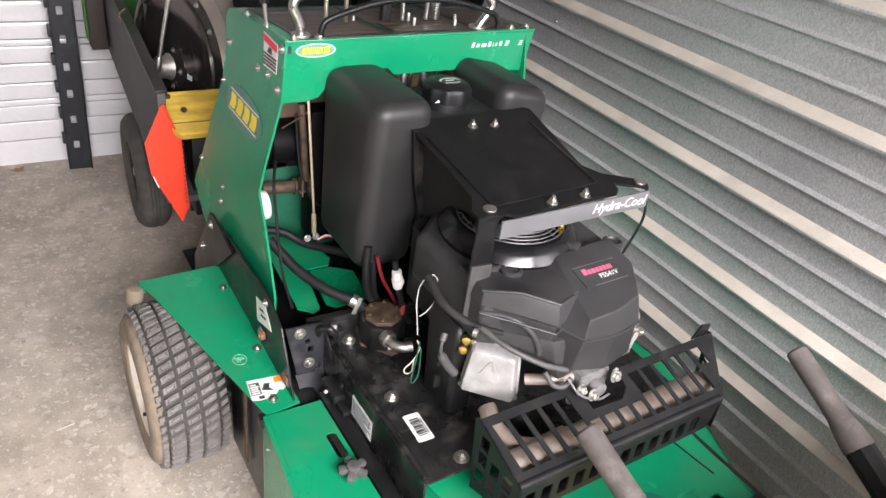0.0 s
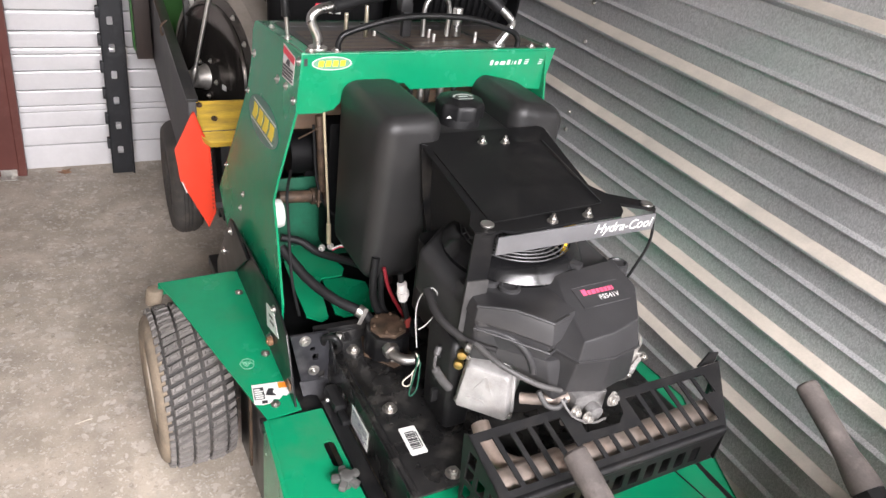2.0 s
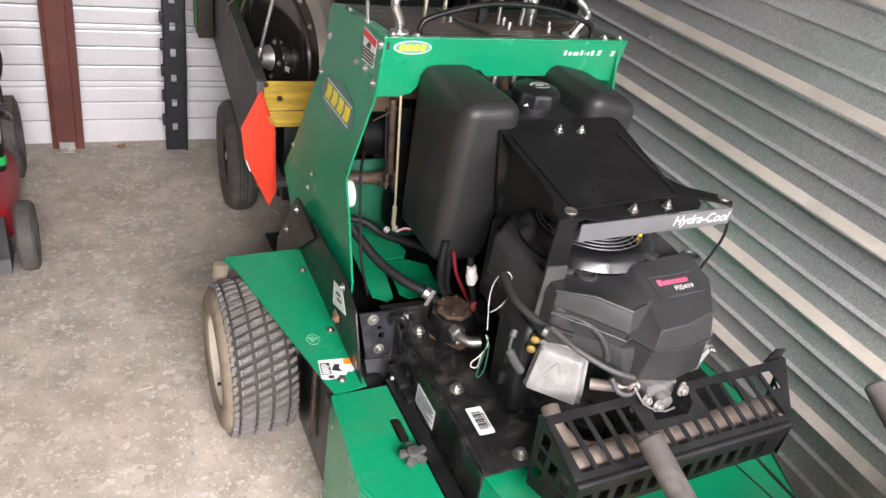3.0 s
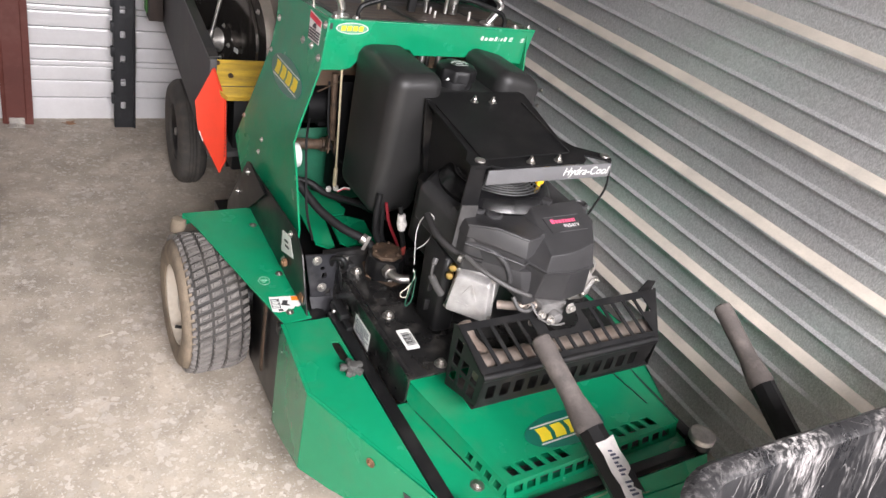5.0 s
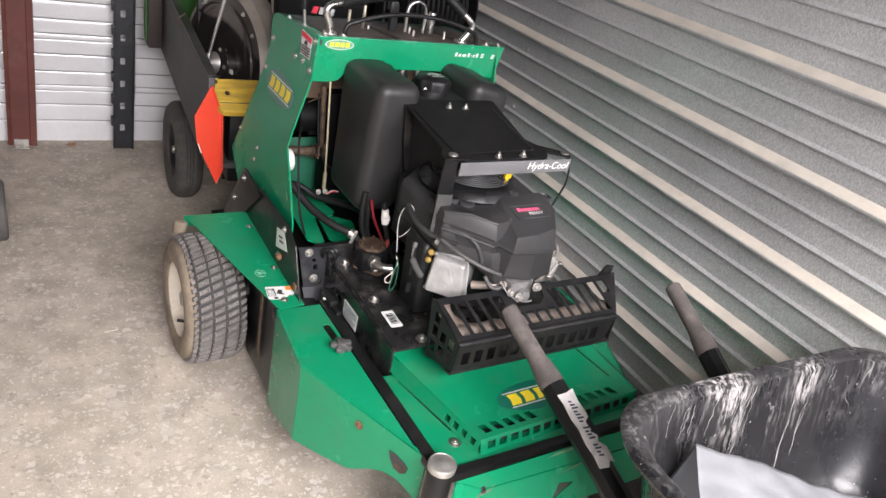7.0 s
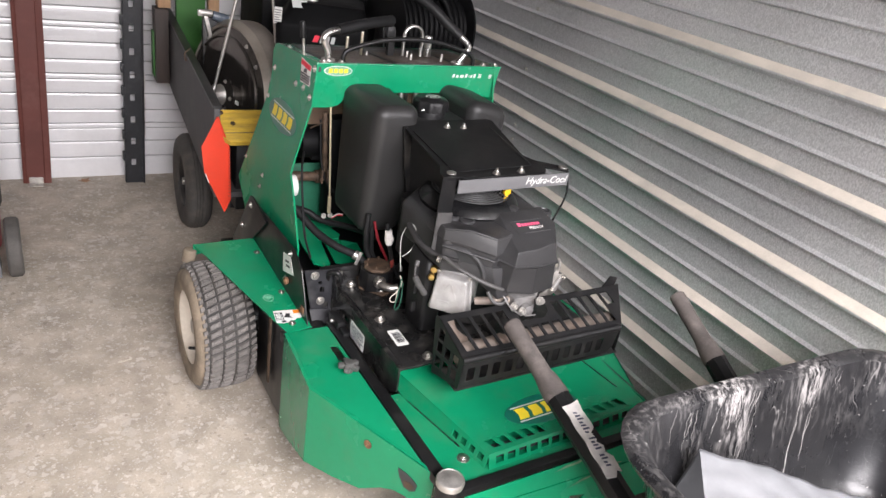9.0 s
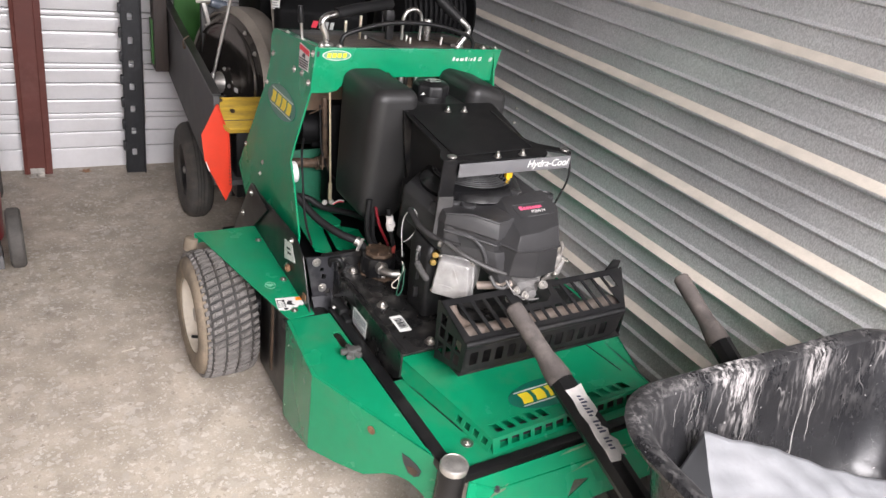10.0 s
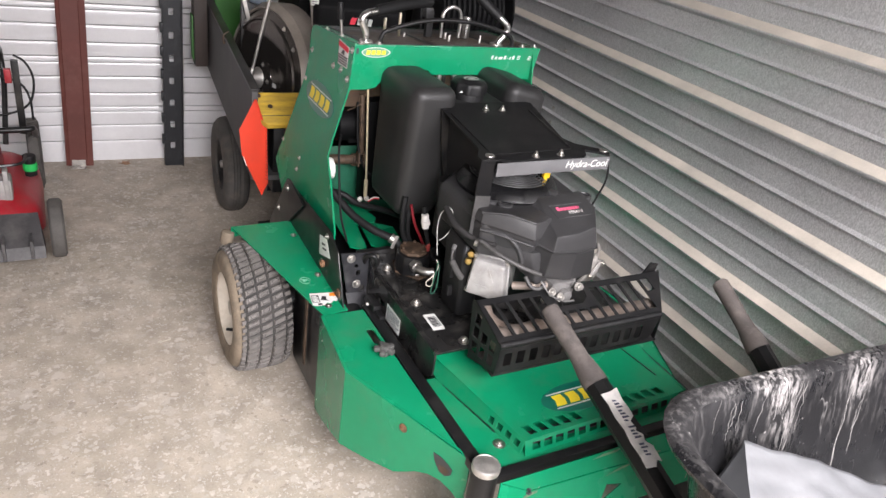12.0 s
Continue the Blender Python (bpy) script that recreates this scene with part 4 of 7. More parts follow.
part("back_wall", box(-0.29, 0.35, 0.835, 0.841, 0.34, 0.70, 0.001), SHADED_GREEN, aerator)
part("back_cover", box(-0.27, 0.32, 0.850, 0.858, 0.79, 1.04, 0.002), CARDBOARD, aerator, "tan panel behind the frame")
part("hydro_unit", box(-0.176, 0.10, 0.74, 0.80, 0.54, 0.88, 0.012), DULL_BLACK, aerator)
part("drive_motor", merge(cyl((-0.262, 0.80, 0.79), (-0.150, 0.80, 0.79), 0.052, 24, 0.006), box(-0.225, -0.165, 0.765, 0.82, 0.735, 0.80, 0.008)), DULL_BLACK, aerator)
part("return_line", tube(smooth_path([(-0.262, 0.70, 0.868), (-0.228, 0.72, 0.872), (-0.19, 0.73, 0.885)]), 0.0018, 8), DARK_RUST, aerator)
part("control_rod", merge(cyl((-0.2265, 0.646, 0.965), (-0.179, 0.700, 0.60), 0.0030, 10), cyl((-0.1845, 0.694, 0.640), (-0.179, 0.702, 0.580), 0.0058, 12, 0.0015)), GOLD_ROD, aerator, "thin zinc-plated control rod")
part("rod_bolt", merge(bolt((-0.199, 0.695, 0.574), (0, -1, 0.3), 0.006, 0.008), bolt((-0.175, 0.700, 0.572), (0, -1, 0.3), 0.006, 0.008)), STEEL, aerator)
link = part("linkage", cyl((-0.190, 0.735, 0.71), (-0.204, 0.735, 0.905), 0.0085, 12, 0.002), DARK_RUST, aerator)
part("clevis", merge(merge(box(-0.203, -0.198, 0.725, 0.747, 0.672, 0.718, 0.001), box(-0.184, -0.179, 0.725, 0.747, 0.672, 0.718, 0.001)), cyl((-0.206, 0.736, 0.683), (-0.174, 0.736, 0.683), 0.005, 10)), DARK_RUST, link)
part("linkage", tube(smooth_path([(-0.215, 0.74, 0.88), (-0.205, 0.73, 0.74), (-0.175, 0.73, 0.66), (-0.13, 0.72, 0.63)]), 0.0035, 8), HOSE, aerator)
part("round_plug", cyl((-0.334, 0.690, 0.690), (-0.300, 0.690, 0.690), 0.034, 28, 0.010), WHITE, aerator, "white round filter cap")
part("axle_stub", merge(cyl((-0.285, 0.775, 0.684), (-0.200, 0.775, 0.677), 0.015, 14, 0.002), cyl((-0.205, 0.775, 0.677), (-0.183, 0.775, 0.676), 0.021, 12, 0.004)), DARK_RUST, aerator)

# hoses and wires
part("hydraulic_hose", tube(smooth_path([(-0.329, 0.600, 0.653), (-0.291, 0.530, 0.609), (-0.249, 0.465, 0.587), (-0.203, 0.420, 0.574), (-0.186, 0.410, 0.557)]), 0.0115, 14), HOSE, aerator, "thick black hydraulic hose")
part("hose_clamp", cyl((-0.2090, 0.4265, 0.5765), (-0.1990, 0.4175, 0.5705), 0.0145, 16), STEEL, aerator)
part("clamp_tail", box(-0.208, -0.197, 0.416, 0.418, 0.536, 0.578, 0.001, Matrix.Translation((-0.2045, 0.405, 0.572)) @ pose(0, 0, 0, 0, 22, 0) @ Matrix.Translation((0.2025, -0.417, -0.557))), DULL_ZINC, aerator)
part("throttle_cable", tube(smooth_path([(-0.285, 0.680, 0.800), (-0.311, 0.620, 0.776), (-0.313, 0.600, 0.708), (-0.322, 0.540, 0.605), (-0.326, 0.470, 0.555)]), 0.0034, 8), HOSE, aerator)
part("hydraulic_hose", tube(smooth_path([(-0.285, 0.75, 0.585), (-0.24, 0.735, 0.575), (-0.20, 0.70, 0.555), (-0.13, 0.62, 0.56), (-0.09, 0.52, 0.57)]), 0.010, 12), HOSE, aerator)
part("wire", tube(smooth_path([(-0.172, 0.690, 0.566), (-0.160, 0.675, 0.582), (-0.146, 0.665, 0.584)]), 0.0022, 8), RED_INK, aerator)
part("wire", tube(smooth_path([(-0.174, 0.688, 0.570), (-0.161, 0.673, 0.587), (-0.147, 0.662, 0.589)]), 0.002, 8), WHITE, aerator)
part("cable_loom", tube(smooth_path([(-0.172, 0.435, 0.70), (-0.176, 0.43, 0.64), (-0.165, 0.43, 0.575), (-0.13, 0.42, 0.52)]), 0.009, 12), HOSE, aerator)
part("cable_loom", tube(smooth_path([(-0.150, 0.445, 0.70), (-0.152, 0.44, 0.62), (-0.140, 0.44, 0.555), (-0.10, 0.43, 0.51)]), 0.007, 12), HOSE, aerator)
part("wire", tube(smooth_path([(-0.158, 0.42, 0.680), (-0.140, 0.42, 0.620), (-0.113, 0.42, 0.567), (-0.085, 0.42, 0.513)]), 0.0042, 8), WIRE_RED, aerator, "red battery wire")

# ---- fuel tank: two lobes, low bridge with the cap
def lobe(x0, x1, y0, y1, z0, z1, front_cut=0.0, r=0.034):
    """Rounded tank lobe; the lower front runs back by front_cut."""
    rings = []
    steps = [(z0 + r * (1 - math.cos(radians(a_))), r * (1 - math.sin(radians(a_)))) for a_ in (15, 40, 65, 90)]
    steps += [(z0 + (z1 - z0) * f_, 0.0) for f_ in (0.3, 0.5, 0.7)]
    steps += [(z1 - r * (1 - math.sin(radians(a_))), r * (1 - math.cos(radians(a_)))) for a_ in (0, 18, 36, 54, 70, 82)]
    for z, ins in steps:
        f = 1 - (z - z0) / (z1 - z0)
        yy0 = y0 + front_cut * f
        rings.append([(u, v, z) for u, v in rrect(x0 + ins, x1 - ins, yy0 + ins, y1 - ins, r * 1.05 - ins * 0.75, 7)])
    return loft(rings)


tank = part("fuel_tank", lobe(-0.192, -0.055, 0.405, 0.662, 0.625, 1.022, 0.035), TANK_PLASTIC, aerator, "black moulded twin-lobe fuel tank")
lobe_bm = lobe(0.128, 0.268, 0.440, 0.662, 0.625, 1.022, 0.03)
for v in lobe_bm.verts:
    v.co.z -= 0.22 * max(0.0, v.co.x - 0.16) * (v.co.z - 0.625) / 0.4
part("tank_lobe", lobe_bm, TANK_PLASTIC, tank)
part("tank_bridge", lobe(-0.07, 0.145, 0.430, 0.655, 0.64, 0.965, 0.03), TANK_PLASTIC, tank)
part("filler_neck", cyl((0.030, 0.515, 0.95), (0.030, 0.515, 0.985), 0.047, 32, 0.003), BLACK_PLASTIC, tank)
CAP_AT = Matrix.Translation((0.030, 0.515, 0.980))
cap_rings = [[CAP_AT @ Vector(((r_ * (1 + lobed * max(-0.4, math.cos(9 * a_)))) * math.cos(a_), (r_ * (1 + lobed * max(-0.4, math.cos(9 * a_)))) * math.sin(a_), h_)) for a_ in [2 * math.pi * q / 72 for q in range(72)]]
             for r_, h_, lobed in ((0.044, 0.0, 0), (0.050, 0.003, 0.05), (0.051, 0.024, 0.055), (0.049, 0.032, 0.045), (0.044, 0.036, 0.02), (0.030, 0.038, 0), (0.027, 0.041, 0), (0.004, 0.042, 0))]
cap = part("filler_cap", loft(cap_rings), BLACK_PLASTIC, tank, "scalloped black filler cap")
cm = along((0.030, 0.507, 1.0222), (1, 0, 0), (0, 1, 0))
decal([flat([(0.024 * math.cos(a), 0.016 * math.sin(a)) for a in [math.pi * k / 10 for k in range(11)]] + [(0.019 * math.cos(a), 0.012 * math.sin(a)) for a in [math.pi * (10 - k) / 10 for k in range(11)]], 0, 0.0004),
       flat(rect(-0.010, 0.010, -0.002, 0.004), 0, 0.0004), flat(rect(-0.018, 0.018, -0.014, -0.011), 0, 0.0004)], cm, "cap_print", SILVER_INK, cap)
part("cap_arrow", sheet([[(-0.030, 0), (-0.022, 0.006), (-0.018, 0)]], lambda u, v: (u, 0.4630, 0.995 + v), (0, -0.0006, 0)), LABEL, cap)
for k, x in enumerate((-0.02, 0.005, 0.022, 0.055, 0.09)):
    part("stud", cyl((x, 0.655, 0.955), (x, 0.655, 1.01), 0.006 + 0.002 * (k % 2), 10, 0.001), STEEL if k % 2 else BLACK_PAINT, tank)

# ---- oil cooler: duct, cover plate, decal band, struts
duct = part("cooler_duct", loft([[(-0.095, 0.16, 0.945), (0.150, 0.16, 0.945), (0.170, 0.435, 0.962), (-0.090, 0.435, 0.962)],
                                 [(-0.075, 0.22, 0.845), (0.130, 0.22, 0.845), (0.150, 0.430, 0.850), (-0.080, 0.430, 0.850)],
                                 [(-0.060, 0.30, 0.745), (0.120, 0.30, 0.745), (0.140, 0.425, 0.745), (-0.070, 0.425, 0.745)]]), BLACK_PLASTIC, aerator, "black oil cooler duct")
bevel_edge = sheet([[(-0.114, 0.973), (-0.070, 0.962), (-0.050, 0.75), (-0.062, 0.690), (-0.067, 0.735), (-0.097, 0.852)]], lambda u, v: (u, 0.396, v), (0, 0.006, 0))
part("duct_flange", bevel_edge, BLACK_PAINT, duct)


def plate_z(y):
    return 0.9465 + (y - 0.107) * 0.078


plate = part("cover_plate", sheet([[(-0.106, 0.440), (0.188, 0.442), (0.196, 0.430), (0.150, 0.200), (0.168, 0.165), (0.225, 0.128), (0.238, 0.105), (0.226, 0.093), (0.212, 0.106), (0.170, 0.128), (0.162, 0.106), (0.150, 0.096), (-0.080, 0.092), (-0.100, 0.104), (-0.128, 0.094), (-0.152, 0.100), (-0.150, 0.130), (-0.128, 0.165)]],
                                   lambda u, v: (u, v, plate_z(v)), (0, 0, -0.005)), COVER_BLACK, aerator, "flat black cooler cover plate")
part("lid", sheet([[(-0.100, 0.372), (0.150, 0.372), (0.128, 0.135), (-0.112, 0.125)]], lambda u, v: (u, v, plate_z(v) + 0.003), (0, 0, -0.0029)), COVER_BLACK, plate)
part("lid_edge", tube([(0.151, 0.372, plate_z(0.372) + 0.0035), (0.129, 0.135, plate_z(0.135) + 0.0035)], 0.003, 6), BLACK_PAINT, plate)
for x, y in ((0.019, 0.390), (0.069, 0.383), (0.080, 0.107), (0.003, 0.106)):
    part("bolt", merge(bolt((x, y, plate_z(y)), (0, 0, 1), 0.0070, 0.009), cyl((x, y, plate_z(y) + 0.008), (x, y, plate_z(y) + 0.015), 0.0036, 10)), STEEL, plate)
for x, y in ((-0.121, 0.121), (0.222, 0.112)):
    part("bolt", cyl((x, y, plate_z(y)), (x, y, plate_z(y) + 0.005), 0.012, 20, 0.002), STEEL, plate)
band = part("decal_band", box(-0.119, 0.224, 0.084, 0.088, 0.910, 0.944, 0.0012), BAND, plate, "grey band with white lettering")
writing("lettering", "Hydra-Cool", 0.0275, along((0.150, 0.0836, 0.928), (1, 0, -0.02), (0.02, 0, 1)), LABEL, band, 0.0002, 0.22)
part("strut", sheet([[(-0.157, 0.950), (-0.117, 0.948), (-0.117, 0.745), (-0.160, 0.755)]], lambda u, v: (u, 0.098, v), (0, 0.004, 0)), SATIN_BLACK, plate, "flat black support strut")
part("strut_foot", sheet([[(-0.1585, 0.858), (-0.116, 0.854), (-0.116, 0.740), (-0.161, 0.750)]], lambda u, v: (u, 0.0975, v), (0, -0.003, 0)), GREY_BOOT, plate, "dull grey lower strut plate")
part("strut_cable", tube(smooth_path([(0.232, 0.100, 0.945), (0.238, 0.092, 0.88), (0.222, 0.095, 0.82), (0.205, 0.105, 0.755)]), 0.0028, 8), HOSE, plate)

# ---- engine
engine = part("engine", cyl((0.05, 0.21, 0.500), (0.05, 0.21, 0.735), 0.125, 36, 0.01), BLACK_PAINT, aerator, "black vertical-shaft V-twin engine")
part("crankcase_cover", bevelled(loft([[(x, y, 0.500) for x, y in rrect(-0.150, -0.095, 0.105, 0.205, 0.012)], [(x, y, 0.690) for x, y in rrect(-0.160, -0.100, 0.100, 0.205, 0.012)], [(x, y, 0.715 + 0.15 * (y - 0.13)) for x, y in rrect(-0.154, -0.105, 0.110, 0.200, 0.012)]]), 0.006, 2), BLACK_PLASTIC, engine)
for z in (0.545, 0.60, 0.655):
    part("cover_rib", box(-0.166, -0.150, 0.140, 0.150, z, z + 0.030, 0.003), BLACK_PLASTIC, engine)
part("blower_side", loft([[(x, y, 0.62) for x, y in rrect(-0.118, -0.02, 0.225, 0.37, 0.025)], [(x, y, 0.79) for x, y in rrect(-0.122, -0.02, 0.225, 0.37, 0.03)]]), BLACK_PLASTIC, engine)
# upper shroud: body, wings over both cylinders, nose in front
shroud = part("shroud", bevelled(loft([[(x, y, 0.715) for x, y in ((-0.150, 0.06), (-0.05, 0.0), (0.15, 0.0), (0.205, 0.07), (0.205, 0.30), (0.16, 0.37), (-0.06, 0.37), (-0.150, 0.29))],
                                       [(x, y, z) for x, y, z in ((-0.150, 0.06, 0.80), (-0.05, 0.0, 0.805), (0.15, 0.0, 0.805), (0.205, 0.07, 0.80), (0.205, 0.30, 0.80), (0.16, 0.37, 0.80), (-0.06, 0.37, 0.80), (-0.150, 0.29, 0.80))],
                                       [(x, y, z) for x, y, z in ((-0.135, 0.075, 0.812), (-0.045, 0.02, 0.818), (0.145, 0.02, 0.818), (0.192, 0.085, 0.812), (0.192, 0.29, 0.82), (0.15, 0.355, 0.82), (-0.05, 0.355, 0.82), (-0.138, 0.28, 0.82))]]), 0.008, 3), GREY_PLASTIC, engine, "matt black engine shroud")


def wing(mirror):
    def mx(p):
        return (2 * 0.022 - p[0], p[1], p[2]) if mirror else p
    lo = [(-0.146, 0.072, 0.742), (-0.100, 0.026, 0.745), (-0.052, -0.020, 0.748), (0.010, 0.0, 0.748), (0.0, 0.14, 0.742), (-0.14, 0.16, 0.742)]
    m0 = [(-0.149, 0.064, 0.799), (-0.102, 0.020, 0.793), (-0.052, -0.025, 0.784), (0.010, -0.002, 0.784), (0.0, 0.14, 0.79), (-0.145, 0.16, 0.79)]
    mid = [(-0.155, 0.058, 0.803), (-0.104, 0.014, 0.797), (-0.052, -0.031, 0.788), (0.010, -0.005, 0.788), (0.0, 0.14, 0.794), (-0.15, 0.16, 0.794)]
    top = [(-0.148, 0.066, 0.829), (-0.100, 0.024, 0.840), (-0.050, -0.018, 0.830), (0.008, 0.0, 0.830), (0.0, 0.14, 0.822), (-0.135, 0.16, 0.818)]
    return bevelled(loft([[mx(p) for p in r] for r in (lo, m0, mid, top)]), 0.004, 2)


wing_ob = part("shroud_wing", wing(False), GREY_PLASTIC, engine)
for line, r_ in (([(-0.151, 0.066, 0.827), (-0.102, 0.022, 0.838), (-0.051, -0.021, 0.829), (-0.012, -0.010, 0.829)], 0.0030),
                 ([(-0.154, 0.060, 0.785), (-0.104, 0.015, 0.780), (-0.053, -0.029, 0.772), (-0.014, -0.014, 0.772)], 0.0024)):
    part("edge_bead", tube(line, r_, 8), GREY_PLASTIC, wing_ob)
for sgn in (0,):
    def mm(p):
        return (0.044 - p[0], p[1], p[2]) if sgn else p
    ring0 = [mm(p) for p in ((-0.146, 0.076, 0.746), (-0.100, 0.024, 0.748), (-0.050, -0.026, 0.752), (-0.008, -0.030, 0.750))]
    ring1 = [mm(p) for p in ((-0.140, 0.074, 0.722), (-0.094, 0.020, 0.722), (-0.042, -0.032, 0.712), (-0.004, -0.034, 0.700))]
    ring2 = [mm(p) for p in ((-0.130, 0.080, 0.712), (-0.074, 0.020, 0.706), (-0.026, -0.036, 0.664), (0.004, -0.036, 0.670))]
    back = [[(p[0] + 0.0, p[1] + 0.06, p[2]) for p in r_] for r_ in (ring2, ring1, ring0)]
    front = [ring0, ring1, ring2]
    bmc = loft([r_ for r_ in front + back] + [front[0]], cap=False, closed=False)
    bmesh.ops.remove_doubles(bmc, verts=bmc.verts, dist=1e-5)
    part("shroud_cheek", bevelled(bmc, 0.003, 2, 25), GREY_PLASTIC, engine)
    arch = [mm(p) for p in ((-0.152, 0.060, 0.782), (-0.124, 0.036, 0.784), (-0.102, 0.014, 0.779), (-0.083, -0.002, 0.762), (-0.070, -0.012, 0.736), (-0.066, -0.016, 0.718))]
    part("arch_rib", tube([p + Vector((0.003, 0.004, 0)) for p in smooth_path(arch)], 0.0058, 10), GREY_PLASTIC, engine)
nose_top = [(x, y, 0.8191 + 0.235 * y + 0.02 * x) for x, y in ((0.006, 0.012), (-0.008, -0.055), (0.055, -0.053), (0.122, -0.038), (0.166, 0.030), (0.162, 0.100), (0.024, 0.092))]
nose_mid = [(-0.046, 0.000, 0.772), (-0.014, -0.062, 0.768), (0.056, -0.068, 0.764), (0.130, -0.050, 0.757), (0.176, 0.020, 0.752), (0.176, 0.110, 0.752), (-0.032, 0.110, 0.800)]
nose_m2 = [(x * 0.985 + 0.001, y + 0.004, z - 0.006) for x, y, z in nose_mid]
nose_bot = [(-0.034, 0.010, 0.690), (-0.016, -0.052, 0.694), (0.060, -0.060, 0.679), (0.146, -0.037, 0.672), (0.168, 0.020, 0.675), (0.165, 0.110, 0.680), (-0.020, 0.110, 0.680)]
nose = part("shroud_nose", bevelled(loft([nose_bot, nose_m2, nose_mid, nose_top]), 0.006, 3, 20), GREY_PLASTIC, engine, "faceted black shroud nose")
part("belt_line", tube([Vector(p) + Vector((0, 0, 0.001)) for p in nose_mid[:6]], 0.0026, 8), GREY_PLASTIC, nose)
nm = along((0.084, 0.030, 0.8282), (1, 0.0, 0.02), (0, 1, 0.235))
pl = decal([flat(rect(-0.050, 0.050, -0.025, 0.023), 0, 0.0012)], nm, "maker_plate", GREY_PLASTIC, nose)
kb, u = [], -0.036
for wdt in (0.011, 0.008, 0.010, 0.008, 0.008, 0.008, 0.008, 0.004):
    kb.append(flat([(u, 0.002), (u + wdt - 0.0018, 0.002), (u + wdt - 0.0005, 0.002 + (0.013 if wdt > 0.0105 else 0.0095)), (u + 0.001, 0.002 + (0.013 if wdt > 0.0105 else 0.0095))], 0.0012, 0.0018))
    u += wdt + 0.0006
decal(kb, nm, "maker_print", PINK_INK, pl, "red maker's print")
writing("lettering", "FS541V", 0.0145, nm @ pose(0.014, -0.009, 0.0016), LABEL, pl, 0.0002)
decal([flat([(-0.030, -0.025), (0.050, -0.025), (0.050, -0.0242), (-0.030, -0.0242)], 0.0012, 0.0016), flat(rect(-0.050, 0.050, 0.0222, 0.023), 0.0012, 0.0016)], nm, "plate_edge", BAND, pl)
# fan inlet with wire guard
IC = Vector((0.012, 0.218, 0.008))
part("inlet_ring", lathe([(0.135, 0.812), (0.137, 0.822), (0.128, 0.836), (0.118, 0.848), (0.108, 0.852), (0.104, 0.846), (0.102, 0.82)], 48, Matrix.Translation(IC)), GLOSS_PLASTIC, engine)
part("inlet_fan", lathe([(0.0, 0.826), (0.03, 0.830), (0.098, 0.822), (0.100, 0.812), (0, 0.812)], 36, Matrix.Translation(IC)), BLACK_PAINT, engine)
grille = bmesh.new()
for rr, zz in [(0.104 - 0.0075 * q, 0.868 - 0.017 * ((0.104 - 0.0075 * q) / 0.104) ** 2.4) for q in range(11)]:
    merge(grille, lathe([(rr - 0.0011, zz), (rr, zz + 0.0016), (rr + 0.0011, zz), (rr, zz - 0.0016)], 48, Matrix.Translation(IC), close=True))
for k in range(30):
    a = 2 * math.pi * k / 30
    c, s = math.cos(a), math.sin(a)
    merge(grille, tube([IC + Vector((c * 0.028, s * 0.028, 0.867)), IC + Vector((c * 0.07, s * 0.07, 0.8625)), IC + Vector((c * 0.106, s * 0.106, 0.850))], 0.0011, 5))
part("inlet_grille", grille, GRILLE, engine, "ribbed black fan guard")
for k in range(4):
    a = radians(30 + 90 * k)
    part("clip", box(-0.012, 0.012, -0.010, 0.010, 0.820, 0.842, 0.003, Matrix.Translation(IC + Vector((0.132 * math.cos(a), 0.132 * math.sin(a), 0))) @ pose(0, 0, 0, 0, 0, math.degrees(a))), GREY_PLASTIC, engine)
for cx, cy in ((-0.088, 0.130), (-0.066, 0.098), (0.186, 0.105)):
    part("shroud_boss", lathe([(0.021, 0.806), (0.020, 0.829), (0.015, 0.831), (0.013, 0.827), (0, 0.827)], 24, Matrix.Translation((cx, cy, 0))), GREY_PLASTIC, engine)
part("dipstick", merge(cyl((0.084, 0.152, 0.80), (0.082, 0.150, 0.87), 0.005, 10), box(0.072, 0.092, 0.143, 0.155, 0.866, 0.930, 0.004)), AMBER, engine, "yellow dipstick handle")
